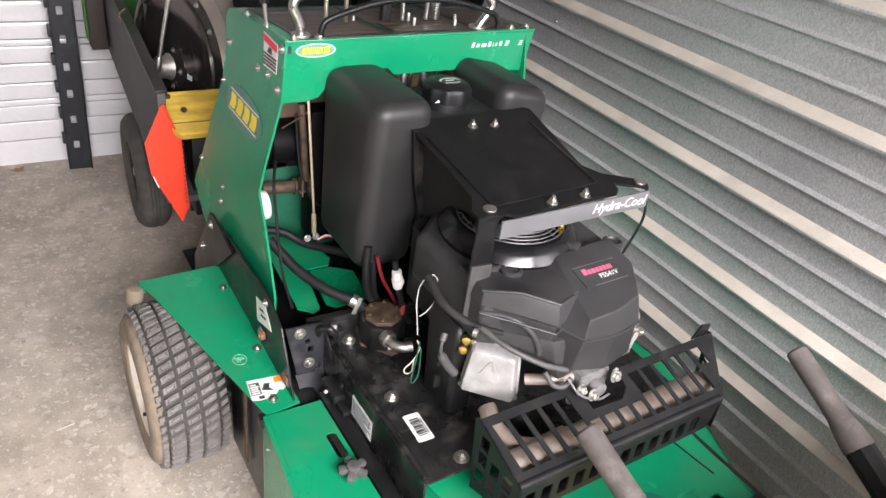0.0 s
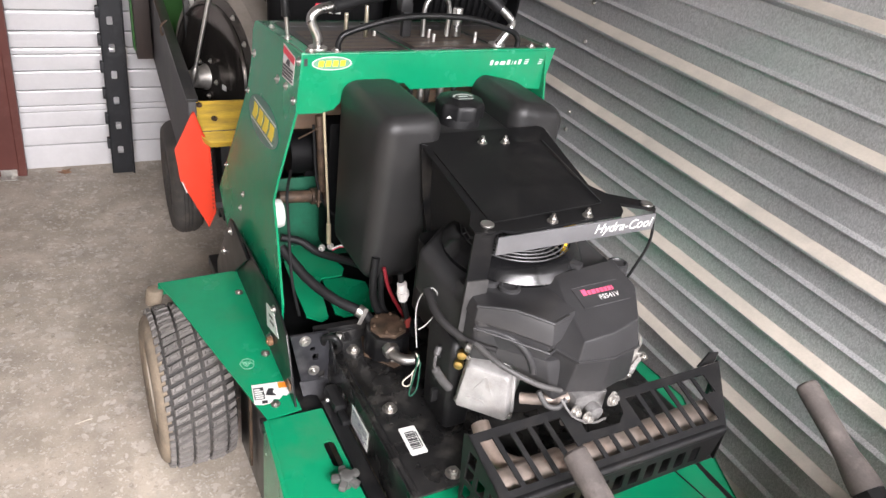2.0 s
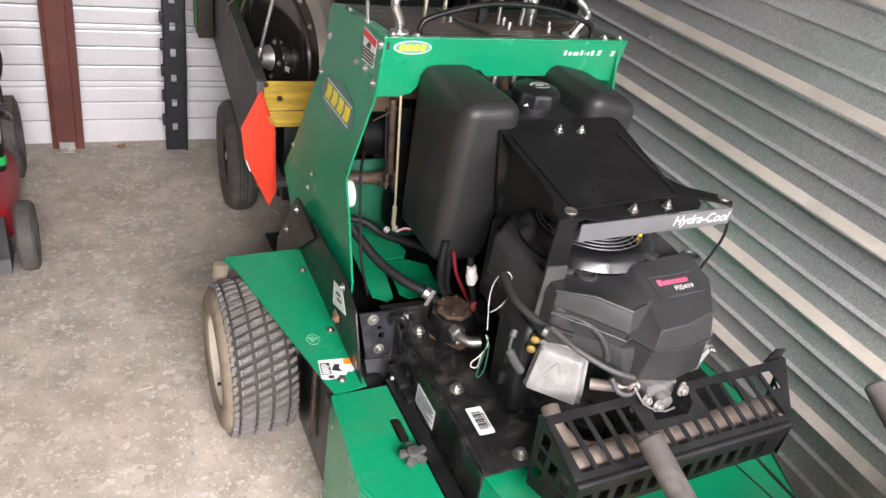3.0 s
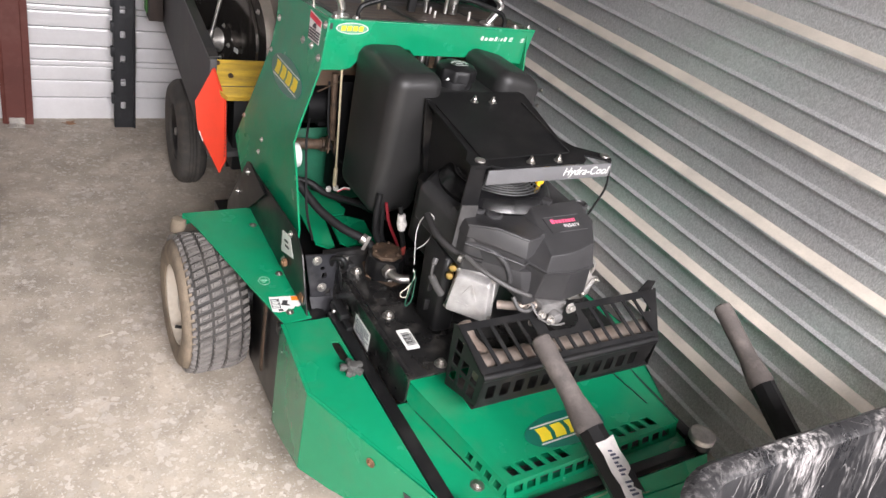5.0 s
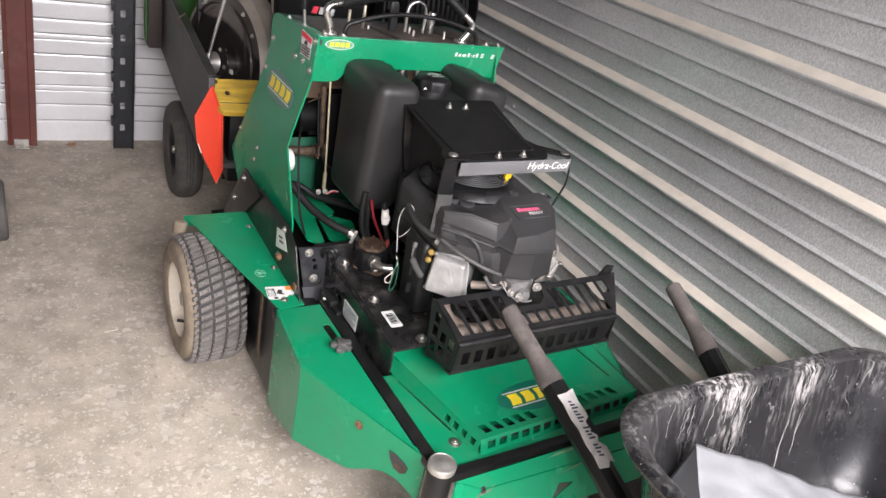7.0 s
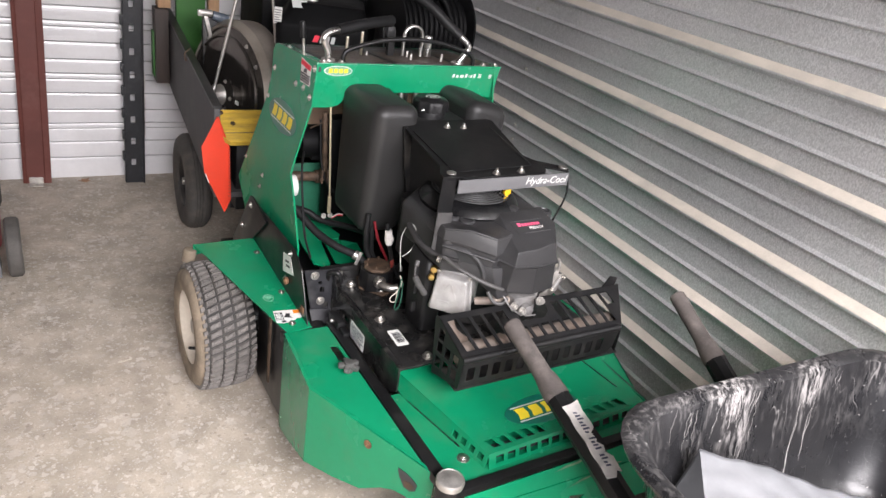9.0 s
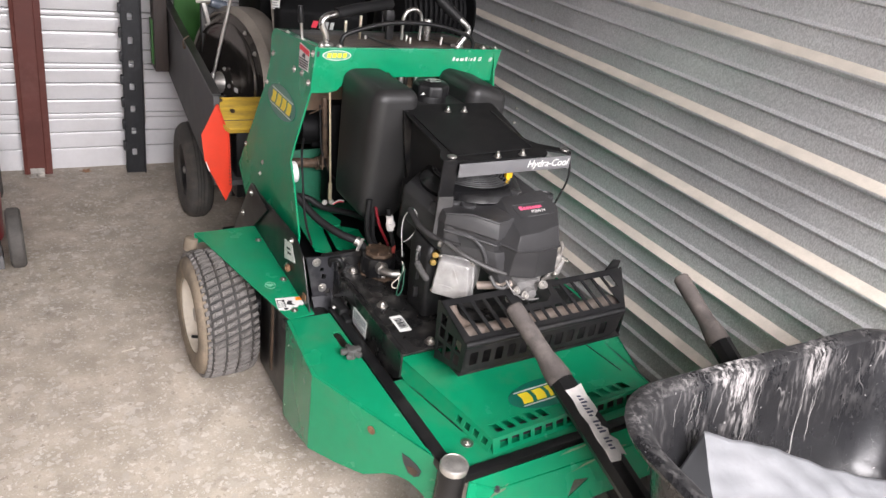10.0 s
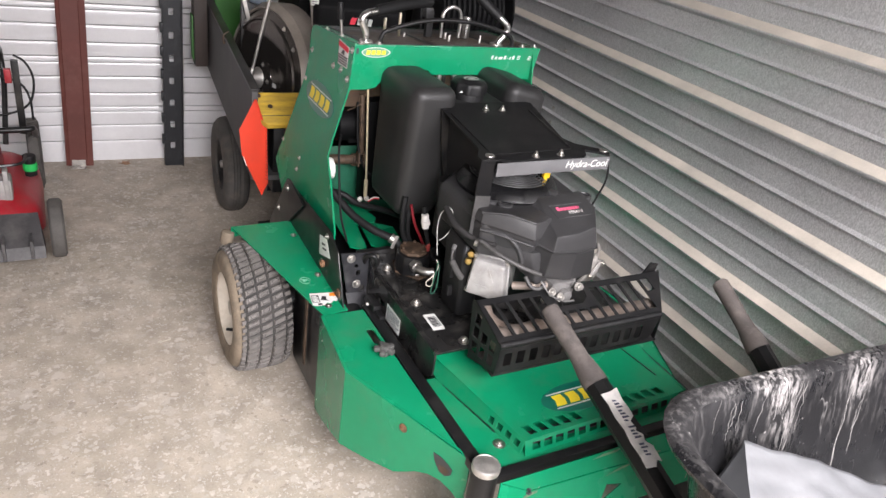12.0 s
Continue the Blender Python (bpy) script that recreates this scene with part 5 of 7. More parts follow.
# cylinders, valve covers, exhaust
def cylinder_head(mirror):
    d = Vector((0.72 if mirror else -0.72, -0.69, 0.0))
    base = Vector((0.020, 0.175, 0.640)) if mirror else Vector((0.021, 0.175, 0.650))
    q = Matrix((Vector((-d.y, d.x, 0)), Vector((0, 0, 1)), d)).transposed().to_4x4()
    if q.to_3x3().determinant() < 0:
        q = q @ Matrix.Diagonal((-1, 1, 1, 1))
    m = Matrix.Translation(base) @ q
    fins = bmesh.new()
    for k in range(7):
        merge(fins, box(-0.047, 0.047, -0.058, 0.058, 0.07 + 0.013 * k, 0.075 + 0.013 * k, 0.002, m))
    merge(fins, box(-0.042, 0.042, -0.052, 0.052, 0.05, 0.165, 0.003, m))
    head = part("cylinder", fins, ALUMINIUM, engine, "finned aluminium cylinder")
    flange = [(-0.053, -0.058), (0.053, -0.058), (0.056, -0.048), (0.046, 0.050), (0.040, 0.056), (-0.040, 0.056), (-0.046, 0.050), (-0.056, -0.048)]
    cov = loft([[m @ Vector((x * s_, y * s_, h_)) for x, y in flange] for s_, h_ in ((1.0, 0.165), (1.0, 0.173), (0.92, 0.175), (0.90, 0.196), (0.84, 0.203))])
    cover = part("valve_cover", bevelled(cov, 0.003, 2), ALUMINIUM, engine, "dull cast aluminium valve cover")
    dec = [flat(rrect(-0.030, 0.004, -0.034, -0.018, 0.004), 0.203, 0.2045), flat([(-0.02, 0.0), (-0.014, 0.0), (0.0, 0.026), (0.012, -0.002), (0.018, -0.002), (0.003, 0.034), (-0.003, 0.034)], 0.203, 0.2045)]
    decal(dec, m, "cast_mark", ALUMINIUM, cover)
    for x, y in ((-0.051, -0.053), (0.051, -0.053), (-0.041, 0.051), (0.041, 0.051)):
        part("bolt", bolt(m @ Vector((x, y, 0.173)), d, 0.006, 0.011, False), STEEL, cover)


cylinder_head(False)
cylinder_head(True)
part("spark_boot", tube(smooth_path([(-0.198, 0.090, 0.732), (-0.207, 0.082, 0.715), (-0.206, 0.080, 0.695), (-0.190, 0.078, 0.665), (-0.172, 0.078, 0.640)]), [0.0062] * 6 + [0.0032] * 11 + [0.0082] * 16, 12), GREY_BOOT, engine, "black spark plug boot")
for x, z in ((-0.150, 0.700), (-0.154, 0.679)):
    part("fuse_knob", cyl((x + 0.008, 0.096, z), (x, 0.086, z), 0.009, 16, 0.002), BRASS, engine, "brass cap")
part("exhaust_pipe", tube(smooth_path([(-0.130, 0.02, 0.59), (-0.135, -0.02, 0.575), (-0.12, -0.06, 0.568), (-0.09, -0.085, 0.572), (-0.03, -0.09, 0.58)]), 0.017, 14), MUFFLER, engine)
part("intake_pipe", tube(smooth_path([(-0.06, 0.01, 0.640), (-0.025, -0.02, 0.652), (0.02, -0.03, 0.655), (0.06, -0.02, 0.66)]), 0.0105, 14), MUFFLER, engine)
part("carburettor", merge(box(0.012, 0.085, -0.055, -0.005, 0.615, 0.672, 0.008), cyl((0.05, -0.055, 0.64), (0.05, -0.075, 0.64), 0.016, 16, 0.003)), CARB, engine, "cast aluminium carburettor")
part("fuel_hose", tube(smooth_path([(-0.150, 0.052, 0.757), (-0.128, 0.002, 0.745), (-0.080, -0.040, 0.724), (-0.030, -0.054, 0.704)]), 0.0052, 12), GREY_BOOT, engine, "dusty fuel hose across the shroud")
part("breather_hose", tube(smooth_path([(-0.058, -0.030, 0.690), (-0.046, -0.046, 0.668), (-0.026, -0.054, 0.664), (-0.010, -0.052, 0.676)]), 0.0050, 12), GREY_BOOT, engine)
part("hose_clip", cyl((-0.168, 0.050, 0.756), (-0.163, 0.044, 0.755), 0.009, 14), STEEL, engine)
for k, (x, y, z) in enumerate(((0.0, -0.07, 0.66), (0.02, -0.082, 0.65), (0.075, -0.075, 0.668), (-0.01, -0.06, 0.635), (0.095, -0.06, 0.655))):
    part("linkage_nut", bolt((x, y, z), (0.2, -1, 0.3), 0.008, 0.010), DULL_ZINC, engine)
part("governor_rod", tube(smooth_path([(-0.03, -0.06, 0.69), (-0.01, -0.08, 0.66), (0.03, -0.088, 0.64), (0.07, -0.08, 0.63)]), 0.0022, 8), CARB, engine)
part("throttle_plate", prism([(0.138, 0.630), (0.160, 0.646), (0.170, 0.690), (0.176, 0.712), (0.186, 0.710), (0.188, 0.690), (0.208, 0.687), (0.212, 0.676), (0.200, 0.664), (0.196, 0.640), (0.180, 0.626)], 'y', -0.006, 0.0, 0.0015), DULL_ZINC, engine)
part("throttle_arm", prism([(0.172, 0.640), (0.182, 0.655), (0.196, 0.682), (0.190, 0.688), (0.176, 0.664), (0.166, 0.648)], 'y', -0.014, -0.009, 0.0012), ALUMINIUM, engine)
part("throttle_horn", tube(smooth_path([(0.181, -0.006, 0.704), (0.180, -0.009, 0.720), (0.175, -0.010, 0.734), (0.166, -0.010, 0.746)]), 0.0042, 10), DULL_ZINC, engine)
for p in ((0.204, -0.008, 0.680), (0.170, -0.012, 0.648)):
    part("bolt", bolt(p, (0.4, -1, 0.2), 0.006, 0.006), STEEL, engine)
part("wire_loop", tube(smooth_path([(-0.179, 0.20, 0.640), (-0.185, 0.20, 0.68), (-0.190, 0.20, 0.718), (-0.189, 0.20, 0.750), (-0.180, 0.20, 0.769), (-0.165, 0.20, 0.777), (-0.152, 0.20, 0.765), (-0.147, 0.20, 0.748)], 8), 0.0013, 8), CORD, engine, "white twisted wire loop")
part("wire_loop", tube(smooth_path([(-0.147, 0.20, 0.748), (-0.146, 0.20, 0.72), (-0.155, 0.20, 0.703), (-0.168, 0.20, 0.690), (-0.181, 0.20, 0.684)]), 0.0013, 8), CORD, engine)
part("wire_loop", tube(smooth_path([(-0.178, 0.20, 0.625), (-0.170, 0.20, 0.60), (-0.182, 0.20, 0.575), (-0.199, 0.20, 0.560), (-0.197, 0.20, 0.547), (-0.183, 0.20, 0.545), (-0.180, 0.20, 0.575)]), 0.0014, 8), CREAM, engine)
part("wire_loop", tube(smooth_path([(-0.172, 0.20, 0.62), (-0.178, 0.195, 0.58), (-0.188, 0.19, 0.535), (-0.182, 0.19, 0.525), (-0.172, 0.19, 0.545), (-0.166, 0.20, 0.60)]), 0.0016, 8), WIRE_GREEN, engine)
part("cable_loom", tube(smooth_path([(-0.182, 0.185, 0.785), (-0.186, 0.125, 0.770), (-0.166, 0.077, 0.757), (-0.145, 0.048, 0.756), (-0.123, 0.024, 0.757)]), [0.0085] * 9 + [0.0075] * 8 + [0.006] * 8 + [0.005] * 8, 12), DUSTY_HOSE, engine)
part("loom_tail", tube(smooth_path([(-0.146, 0.365, 0.70), (-0.138, 0.36, 0.645), (-0.125, 0.36, 0.60), (-0.112, 0.365, 0.56), (-0.09, 0.37, 0.52)]), 0.0065, 10), HOSE, engine)
part("connector", merge(cyl((-0.144, 0.357, 0.680), (-0.137, 0.357, 0.636), 0.0105, 14, 0.002), cyl((-0.1405, 0.357, 0.660), (-0.137, 0.357, 0.646), 0.013, 14, 0.002)), PAPER, engine, "off-white wire connector")
part("connector", box(-0.124, -0.113, 0.354, 0.366, 0.556, 0.584, 0.005), material("red_plastic", (0.22, 0.035, 0.028), 0.45), engine, "red terminal cap")

# ---- black engine tray
tray = part("engine_tray", box(-0.272, 0.36, -0.020, 0.425, 0.489, 0.495, 0.0015), TRAY_PAINT, aerator, "oily black engine tray")
part("tray_side", sheet([[(-0.020, 0.495), (0.425, 0.495), (0.425, 0.398), (0.015, 0.398), (-0.020, 0.425)], rrect(0.285, 0.325, 0.43, 0.448, 0.008)], lambda u, v: (-0.274, u, v), (0.005, 0, 0)), TRAY_PAINT, tray)
part("tray_ridge", box(-0.260, -0.256, -0.01, 0.36, 0.495, 0.4965, 0.0006), BLACK_PAINT, tray)
part("tray_back", box(-0.30, 0.30, 0.425, 0.431, 0.40, 0.525, 0.0015), TRAY_PAINT, tray)
for x, y in ((-0.224, 0.197), (-0.228, 0.390), (-0.180, 0.005), (-0.160, 0.330)):
    part("bolt", bolt((x, y, 0.495), (0, 0, 1), 0.0105, 0.011), STEEL, tray)
lm = along((-0.2155, 0.104, 0.4955), (1, -0.04, 0), (0.04, 1, 0))
lab = decal([flat(rrect(-0.017, 0.017, -0.036, 0.036, 0.003, 2), 0, 0.0005)], lm, "barcode_label", LABEL, tray, "small white bar-code label")
decal([flat(rect(-0.010, 0.010, -0.022 + 0.0042 * k, -0.020 + 0.0042 * k + 0.0008 * (k % 3)), 0.0005, 0.0009) for k in range(11)] + [flat(rect(0.0115, 0.0135, -0.02, 0.02), 0.0005, 0.0009)], lm, "label_bar", INK, lab)
vm = along((-0.2746, 0.222, 0.436), (0, -1, 0), (0, 0, 1))
lab = decal([flat(rect(-0.044, 0.044, -0.026, 0.026), 0, 0.0006)], vm, "serial_label", LABEL, tray, "white serial label")
decal(text_bars(-0.040, 0.040, -0.022, 0.022, 8, 0.0004, 5, 0.4), vm @ pose(0, 0, 0.0006), "label_bar", FADED_INK, lab)
latch = part("latch", merge(box(-0.300, -0.272, 0.300, 0.372, 0.404, 0.432, 0.009), box(-0.296, -0.276, 0.262, 0.304, 0.402, 0.420, 0.007)), BLACK_PLASTIC, tray, "black rubber hood latch")
part("latch_pin", cyl((-0.306, 0.338, 0.418), (-0.268, 0.338, 0.418), 0.005, 10, 0.001), DULL_ZINC, latch)
# bracket and pump
brk = part("bracket", sheet([[(-0.362, 0.545), (-0.279, 0.541), (-0.258, 0.352), (-0.320, 0.338)], rrect(-0.312, -0.298, 0.468, 0.486, 0.004, 2), rrect(-0.318, -0.306, 0.495, 0.506, 0.003, 2), rrect(-0.296, -0.282, 0.412, 0.432, 0.004, 2)], lambda u, v: (u, 0.416, v), (0, 0.006, 0)), DUSTY_STEEL, aerator, "black bolted bracket plate")
part("bracket_fold", loft([[(-0.279, 0.416, 0.541), (-0.276, 0.416, 0.541), (-0.255, 0.416, 0.352), (-0.258, 0.416, 0.352)], [(-0.279, 0.370, 0.500), (-0.276, 0.370, 0.500), (-0.262, 0.370, 0.352), (-0.265, 0.370, 0.352)]]), TRAY_PAINT, brk)

part("bracket_foot", loft([[(-0.340, 0.416, 0.415), (-0.262, 0.416, 0.408), (-0.262, 0.413, 0.408), (-0.340, 0.413, 0.415)], [(-0.330, 0.384, 0.346), (-0.256, 0.384, 0.352), (-0.256, 0.381, 0.352), (-0.330, 0.381, 0.346)]]), DUSTY_STEEL, brk)
for x, z in ((-0.330, 0.527), (-0.308, 0.440)):
    part("bolt", bolt((x, 0.416, z), (0, -1, 0.1), 0.009, 0.008), STEEL, brk, "bright bolt head")
part("tie_bar", tube([(-0.30, 0.45, 0.52), (-0.20, 0.432, 0.532), (-0.11, 0.43, 0.535)], 0.012, 4), BLACK_PAINT, aerator)
part("eye_bolt", tube(smooth_path([(-0.285, 0.425, 0.50), (-0.290, 0.405, 0.535), (-0.275, 0.385, 0.545), (-0.262, 0.385, 0.520), (-0.268, 0.398, 0.495)]), 0.007, 10), BLACK_PAINT, aerator)
part("lock_nut", cyl((-0.262, 0.412, 0.522), (-0.250, 0.405, 0.522), 0.015, 6, 0.002), STEEL, aerator)
pump = part("hydraulic_pump", bevelled(loft([[(x, y, 0.496) for x, y in oval(-0.158, 0.372, 0.052, 0.052, 10)], [(x, y, 0.555) for x, y in oval(-0.158, 0.372, 0.049, 0.049, 10)]]), 0.004), BLACK_PAINT, aerator, "black hydraulic pump with rusty cover")
part("pump_cover", cyl((-0.158, 0.372, 0.555), (-0.158, 0.372, 0.566), 0.042, 8, 0.004), DARK_RUST, pump)
for k in range(6):
    a = 2 * math.pi * k / 6
    part("bolt", bolt((-0.158 + 0.033 * math.cos(a), 0.372 + 0.033 * math.sin(a), 0.566), (0, 0, 1), 0.005, 0.004, False), DARK_RUST, pump)
part("pump_base", prism([(-0.212, 0.365), (-0.166, 0.306), (-0.110, 0.320), (-0.115, 0.43), (-0.195, 0.43)], 'z', 0.495, 0.500, 0.001), DARK_RUST, pump)
part("elbow", merge(tube(smooth_path([(-0.172, 0.325, 0.535), (-0.168, 0.300, 0.535), (-0.156, 0.284, 0.535), (-0.136, 0.276, 0.537)]), 0.0115, 12), cyl((-0.172, 0.332, 0.535), (-0.170, 0.312, 0.535), 0.019, 6, 0.002)), STEEL, pump, "bright steel hose elbow")

# ---- muffler guard over the front of the tray
part("muffler", cyl((-0.170, -0.108, 0.572), (0.330, -0.100, 0.572), 0.030, 28, 0.008), MUFFLER, aerator, "heat-stained steel muffler")
# added black plate, so the guard's holes look dark inside and hide the deck
part("guard_shade", box(-0.19, 0.33, -0.150, -0.06, 0.502, 0.508, 0.001), BLACK_PAINT, aerator)
YB, ZB, YF, ZF = -0.054, 0.660, -0.166, 0.602


def guard_pt(u, v):
    """u across, v from the back edge 0 to the fold 1."""
    return (u, YB + (YF - YB) * v, ZB + (ZF - ZB) * v)


holes = []
for k in range(15):
    u = -0.1917 + 0.0345 * k
    v0, v1 = (0.54 if -0.032 < u < 0.114 else 0.12), (0.42 if k == 14 else 0.82)
    holes.append([(u + 0.025 * (v0 - 0.12), v0), (u + 0.0252 + 0.025 * (v0 - 0.12), v0), (u + 0.0252 + 0.025 * (v1 - 0.12), v1), (u + 0.025 * (v1 - 0.12), v1)])
outline = [(-0.207, 0.0), (-0.004, 0.0), (0.004, 0.10), (0.010, 0.42), (0.082, 0.44), (0.101, 0.31), (0.104, 0.09), (0.112, 0.0), (0.368, 0.0), (0.300, 1.0), (-0.193, 1.0)]
guard = part("muffler_guard", sheet([outline] + holes, guard_pt, (0, 0, -0.003)), SATIN_BLACK, aerator, "black slotted muffler guard")
fr = [rrect(-0.1773 + 0.0365 * k, -0.1553 + 0.0365 * k, 0.542, 0.578, 0.003, 2) for k in range(12)]
part("guard_front", sheet([[(-0.197, 0.524), (0.272, 0.532), (0.288, 0.545), (0.300, ZF), (-0.193, ZF)]] + fr, lambda u, v: (u, YF, v), (0, 0.003, 0)), SATIN_BLACK, guard)
part("guard_fold", tube([(-0.193, YF + 0.0065, ZF - 0.0035), (0.300, YF + 0.0065, ZF - 0.0035)], 0.009, 14), SATIN_BLACK, guard)
eh = [rect(y_, y_ + 0.022, z_, z_ + 0.030) for y_, z_ in ((-0.148, 0.530), (-0.117, 0.528), (-0.086, 0.526), (-0.148, 0.568), (-0.117, 0.568), (-0.086, 0.568), (-0.086, 0.604))]
for xa, xb in ((-0.207, -0.193), (0.368, 0.300)):
    part("guard_end", sheet([[(YF, 0.524), (YB - 0.006, 0.500), (YB + 0.010, ZB - 0.005), (YB, ZB), (YF, ZF)]] + eh, lambda u, v: (xa + (xb - xa) * (YB - u) / (YB - YF), u, v), (0.003, 0, 0)), SATIN_BLACK, guard)
part("guard_tab", prism([(0.318, 0.655), (0.362, 0.655), (0.366, 0.680), (0.338, 0.686)], 'y', -0.050, -0.046, 0.0008), SATIN_BLACK, guard)

# ---- green deck, rails, hood and skirts
wing_top = [(-0.438, 0.334), (-0.316, 0.332), (-0.316, -0.268), (-0.458, 0.085)]
deck = part("deck_wing", sheet([wing_top, rrect(-0.347, -0.325, 0.168, 0.239, 0.010)], lambda u, v: (u, v, 0.405), (0, 0, -0.004)), GREEN, aerator, "green deck wing")
def skirt(p0, p1, prof, side_name="skirt"):
    """Upright sheet from p0 to p1; prof: (share along, z) of its lower edge, the top at 0.405."""
    d = Vector((p1[0] - p0[0], p1[1] - p0[1], 0))
    nrm = Vector((d.y, -d.x, 0)).normalized() * 0.004
    loop = [(0, 0.405), (1, 0.405)] + prof[::-1]
    return sheet([loop], lambda u, v: (p0[0] + d.x * u, p0[1] + d.y * u, v), nrm)


for pa, pb in (((-0.434, 0.334), (-0.454, 0.085)), ((-0.454, 0.085), (-0.301, -0.288))):
    part("rolled_edge", tube([(*pa, 0.4005), (*pb, 0.4005)], 0.0058, 12), GREEN, deck)
part("skirt", skirt((-0.438, 0.334), (-0.458, 0.085), [(0, 0.075), (0.35, 0.10), (1.0, 0.165)]), GREEN, deck, "sage green deck skirt")
arc = [(0, 0.165), (0.25, 0.185), (0.48, 0.212), (0.56, 0.236), (0.64, 0.262), (0.73, 0.282), (0.82, 0.290), (0.90, 0.284), (1.0, 0.268)]
part("skirt", skirt((-0.458, 0.085), (-0.304, -0.290), arc), GREEN, deck, "green front skirt with wheel arch")
SD = Vector((0.154, -0.375, 0)).normalized()
SN = Vector((-0.925, -0.380, 0))
sm = along(Vector((-0.3425, -0.1961, 0.3582)) + SN * 0.0045, SD, (0.0, 0.0, 1.0))
# flat dark patch drawn as the shaded opening of a slot, brown piece inside
part("slot_shade", flat([(0, 0), (0.022, 0.001), (0.045, -0.005), (0.060, -0.014), (0.057, -0.032), (0.042, -0.044), (0.024, -0.042), (0.008, -0.022)], 0.0, 0.0012), INK, deck).data.transform(sm)
part("slot_plate", flat([(0.020, -0.024), (0.040, -0.018), (0.053, -0.024), (0.048, -0.036), (0.036, -0.041), (0.026, -0.038)], 0.0012, 0.0016), DARK_RUST, deck).data.transform(sm)
part("bolt", bolt((-0.3845, -0.1095, 0.365), SN, 0.008, 0.004), RUST, deck)
part("bolt", bolt((-0.440, 0.300, 0.345), (-1, 0, 0), 0.006, 0.004), STEEL, deck)
part("bolt", bolt((-0.437, 0.318, 0.120), (-1, 0, 0), 0.006, 0.004), STEEL, deck)
kn = bmesh.new()
for k in range(5):
    a = 2 * math.pi * k / 5 + 0.3
    merge(kn, box(0.0, 0.034, -0.009, 0.009, 0.0, 0.017, 0.006, pose(0, 0, 0, 0, 0, math.degrees(a))))
merge(kn, cyl((0, 0, -0.012), (0, 0, 0.024), 0.016, 16, 0.004))
kn.transform(Matrix.Translation((-0.341, 0.120, 0.416)) @ Matrix.Scale(0.85, 4))
far = part("deck_wing", sheet([[(0.044 - x, y) for x, y in wing_top][::-1]], lambda u, v: (u, v, 0.405), (0, 0, -0.004)), GREEN, aerator, "green deck wing by the partition")
part("skirt", skirt((0.498, 0.085), (0.478, 0.334), [(0, 0.165), (0.65, 0.10), (1.0, 0.075)]), GREEN, far)
part("skirt", skirt((0.348, -0.290), (0.498, 0.085), [(1 - a_, z_) for a_, z_ in arc][::-1]), GREEN, far)
part("star_knob", kn, KNOB, deck, "dusty black star knob")
# plain black box put in for the shade below the wing
part("deck_shadow_box", box(-0.43, -0.32, 0.10, 0.34, 0.14, 0.36, 0.004), BLACK_PAINT, deck, "black box for the shade under the deck")
part("frame_end", box(-0.448, -0.432, 0.330, 0.350, 0.375, 0.402, 0.002), BLACK_PAINT, deck)
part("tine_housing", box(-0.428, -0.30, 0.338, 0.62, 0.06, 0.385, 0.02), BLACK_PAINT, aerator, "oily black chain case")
part("hub_motor", cyl((-0.43, 0.73, 0.205), (-0.25, 0.73, 0.205), 0.07, 24, 0.008), BLACK_PAINT, aerator)
part("brake_plate", box(-0.440, -0.434, 0.458, 0.474, 0.14, 0.395, 0.002), DARK_RUST, aerator)

for x in (-0.313, 0.350):
    part("frame_rail", box(x, x + 0.032, -0.310, 0.350, 0.385, 0.409, 0.003), SATIN_BLACK, aerator)
for k, (u, v, w_, h_, t_) in enumerate(((-0.205, 0.30, 0.030, 0.010, 14), (-0.19, 0.66, 0.018, 0.006, 40), (0.02, 0.05, 0.050, 0.007, 4), (0.06, 0.34, 0.060, 0.006, 8), (0.15, 0.24, 0.030, 0.005, -12))):
    q_ = along((u, -0.3702 - 0.072 * v, 0.4042 - 0.125 * v), (1, 0, 0), (0, 0.5, 0.86)) @ pose(0, 0, 0, 0, 0, t_)
    part("scratch", flat([(-w_, 0), (-w_ * 0.3, h_ * 0.6), (w_ * 0.2, h_ * 0.3), (w_, h_ * 0.5), (w_ * 0.5, -h_ * 0.4), (-w_ * 0.2, -h_ * 0.2)], 0.0002, 0.0007), SCUFF, aerator).data.transform(q_)
part("front_bar", box(-0.300, 0.370, -0.357, -0.333, 0.385, 0.409, 0.004), SATIN_BLACK, aerator, "black front cross bar")
part("deck_plate", box(-0.281, 0.350, -0.330, 0.0, 0.393, 0.399, 0.001), GREEN, aerator, "green lower deck plate")
HZ0, HZ1 = 0.452, 0.436  # hood height at rear and front


def hood_z(v):
    return HZ1 + (HZ0 - HZ1) * (v + 0.30) / 0.32


vents = [rect(-0.155 + 0.034 * k, -0.155 + 0.034 * k + 0.022, -0.290 + 0.0013 * k, -0.262 + 0.0010 * k) for k in range(13) if not 4 < k < 9]
hood_loop = [(-0.250, 0.022), (0.335, 0.022), (0.332, -0.285), (-0.178, -0.305)]
hood = part("hood", sheet([hood_loop] + [[(u - 0.010, v) if i_ > 1 else (u, v) for i_, (u, v) in enumerate(h)] for h in vents], lambda u, v: (u, v, hood_z(v)), (0, 0, -0.003)), GREEN, aerator, "green vented front hood")
fh = [rect(0.02 + 0.034 * k, 0.043 + 0.034 * k, 0.409, 0.427) for k in range(14)]
part("hood_front", sheet([[(0.0, 0.400), (0.512, 0.400), (0.510, HZ1), (0.0, HZ1)]] + fh, lambda u, v: (-0.178 + u, -0.305 + 0.039 * u - 0.012 * (HZ1 - v) / 0.036, v), (0, 0.003, 0)), GREEN, hood)
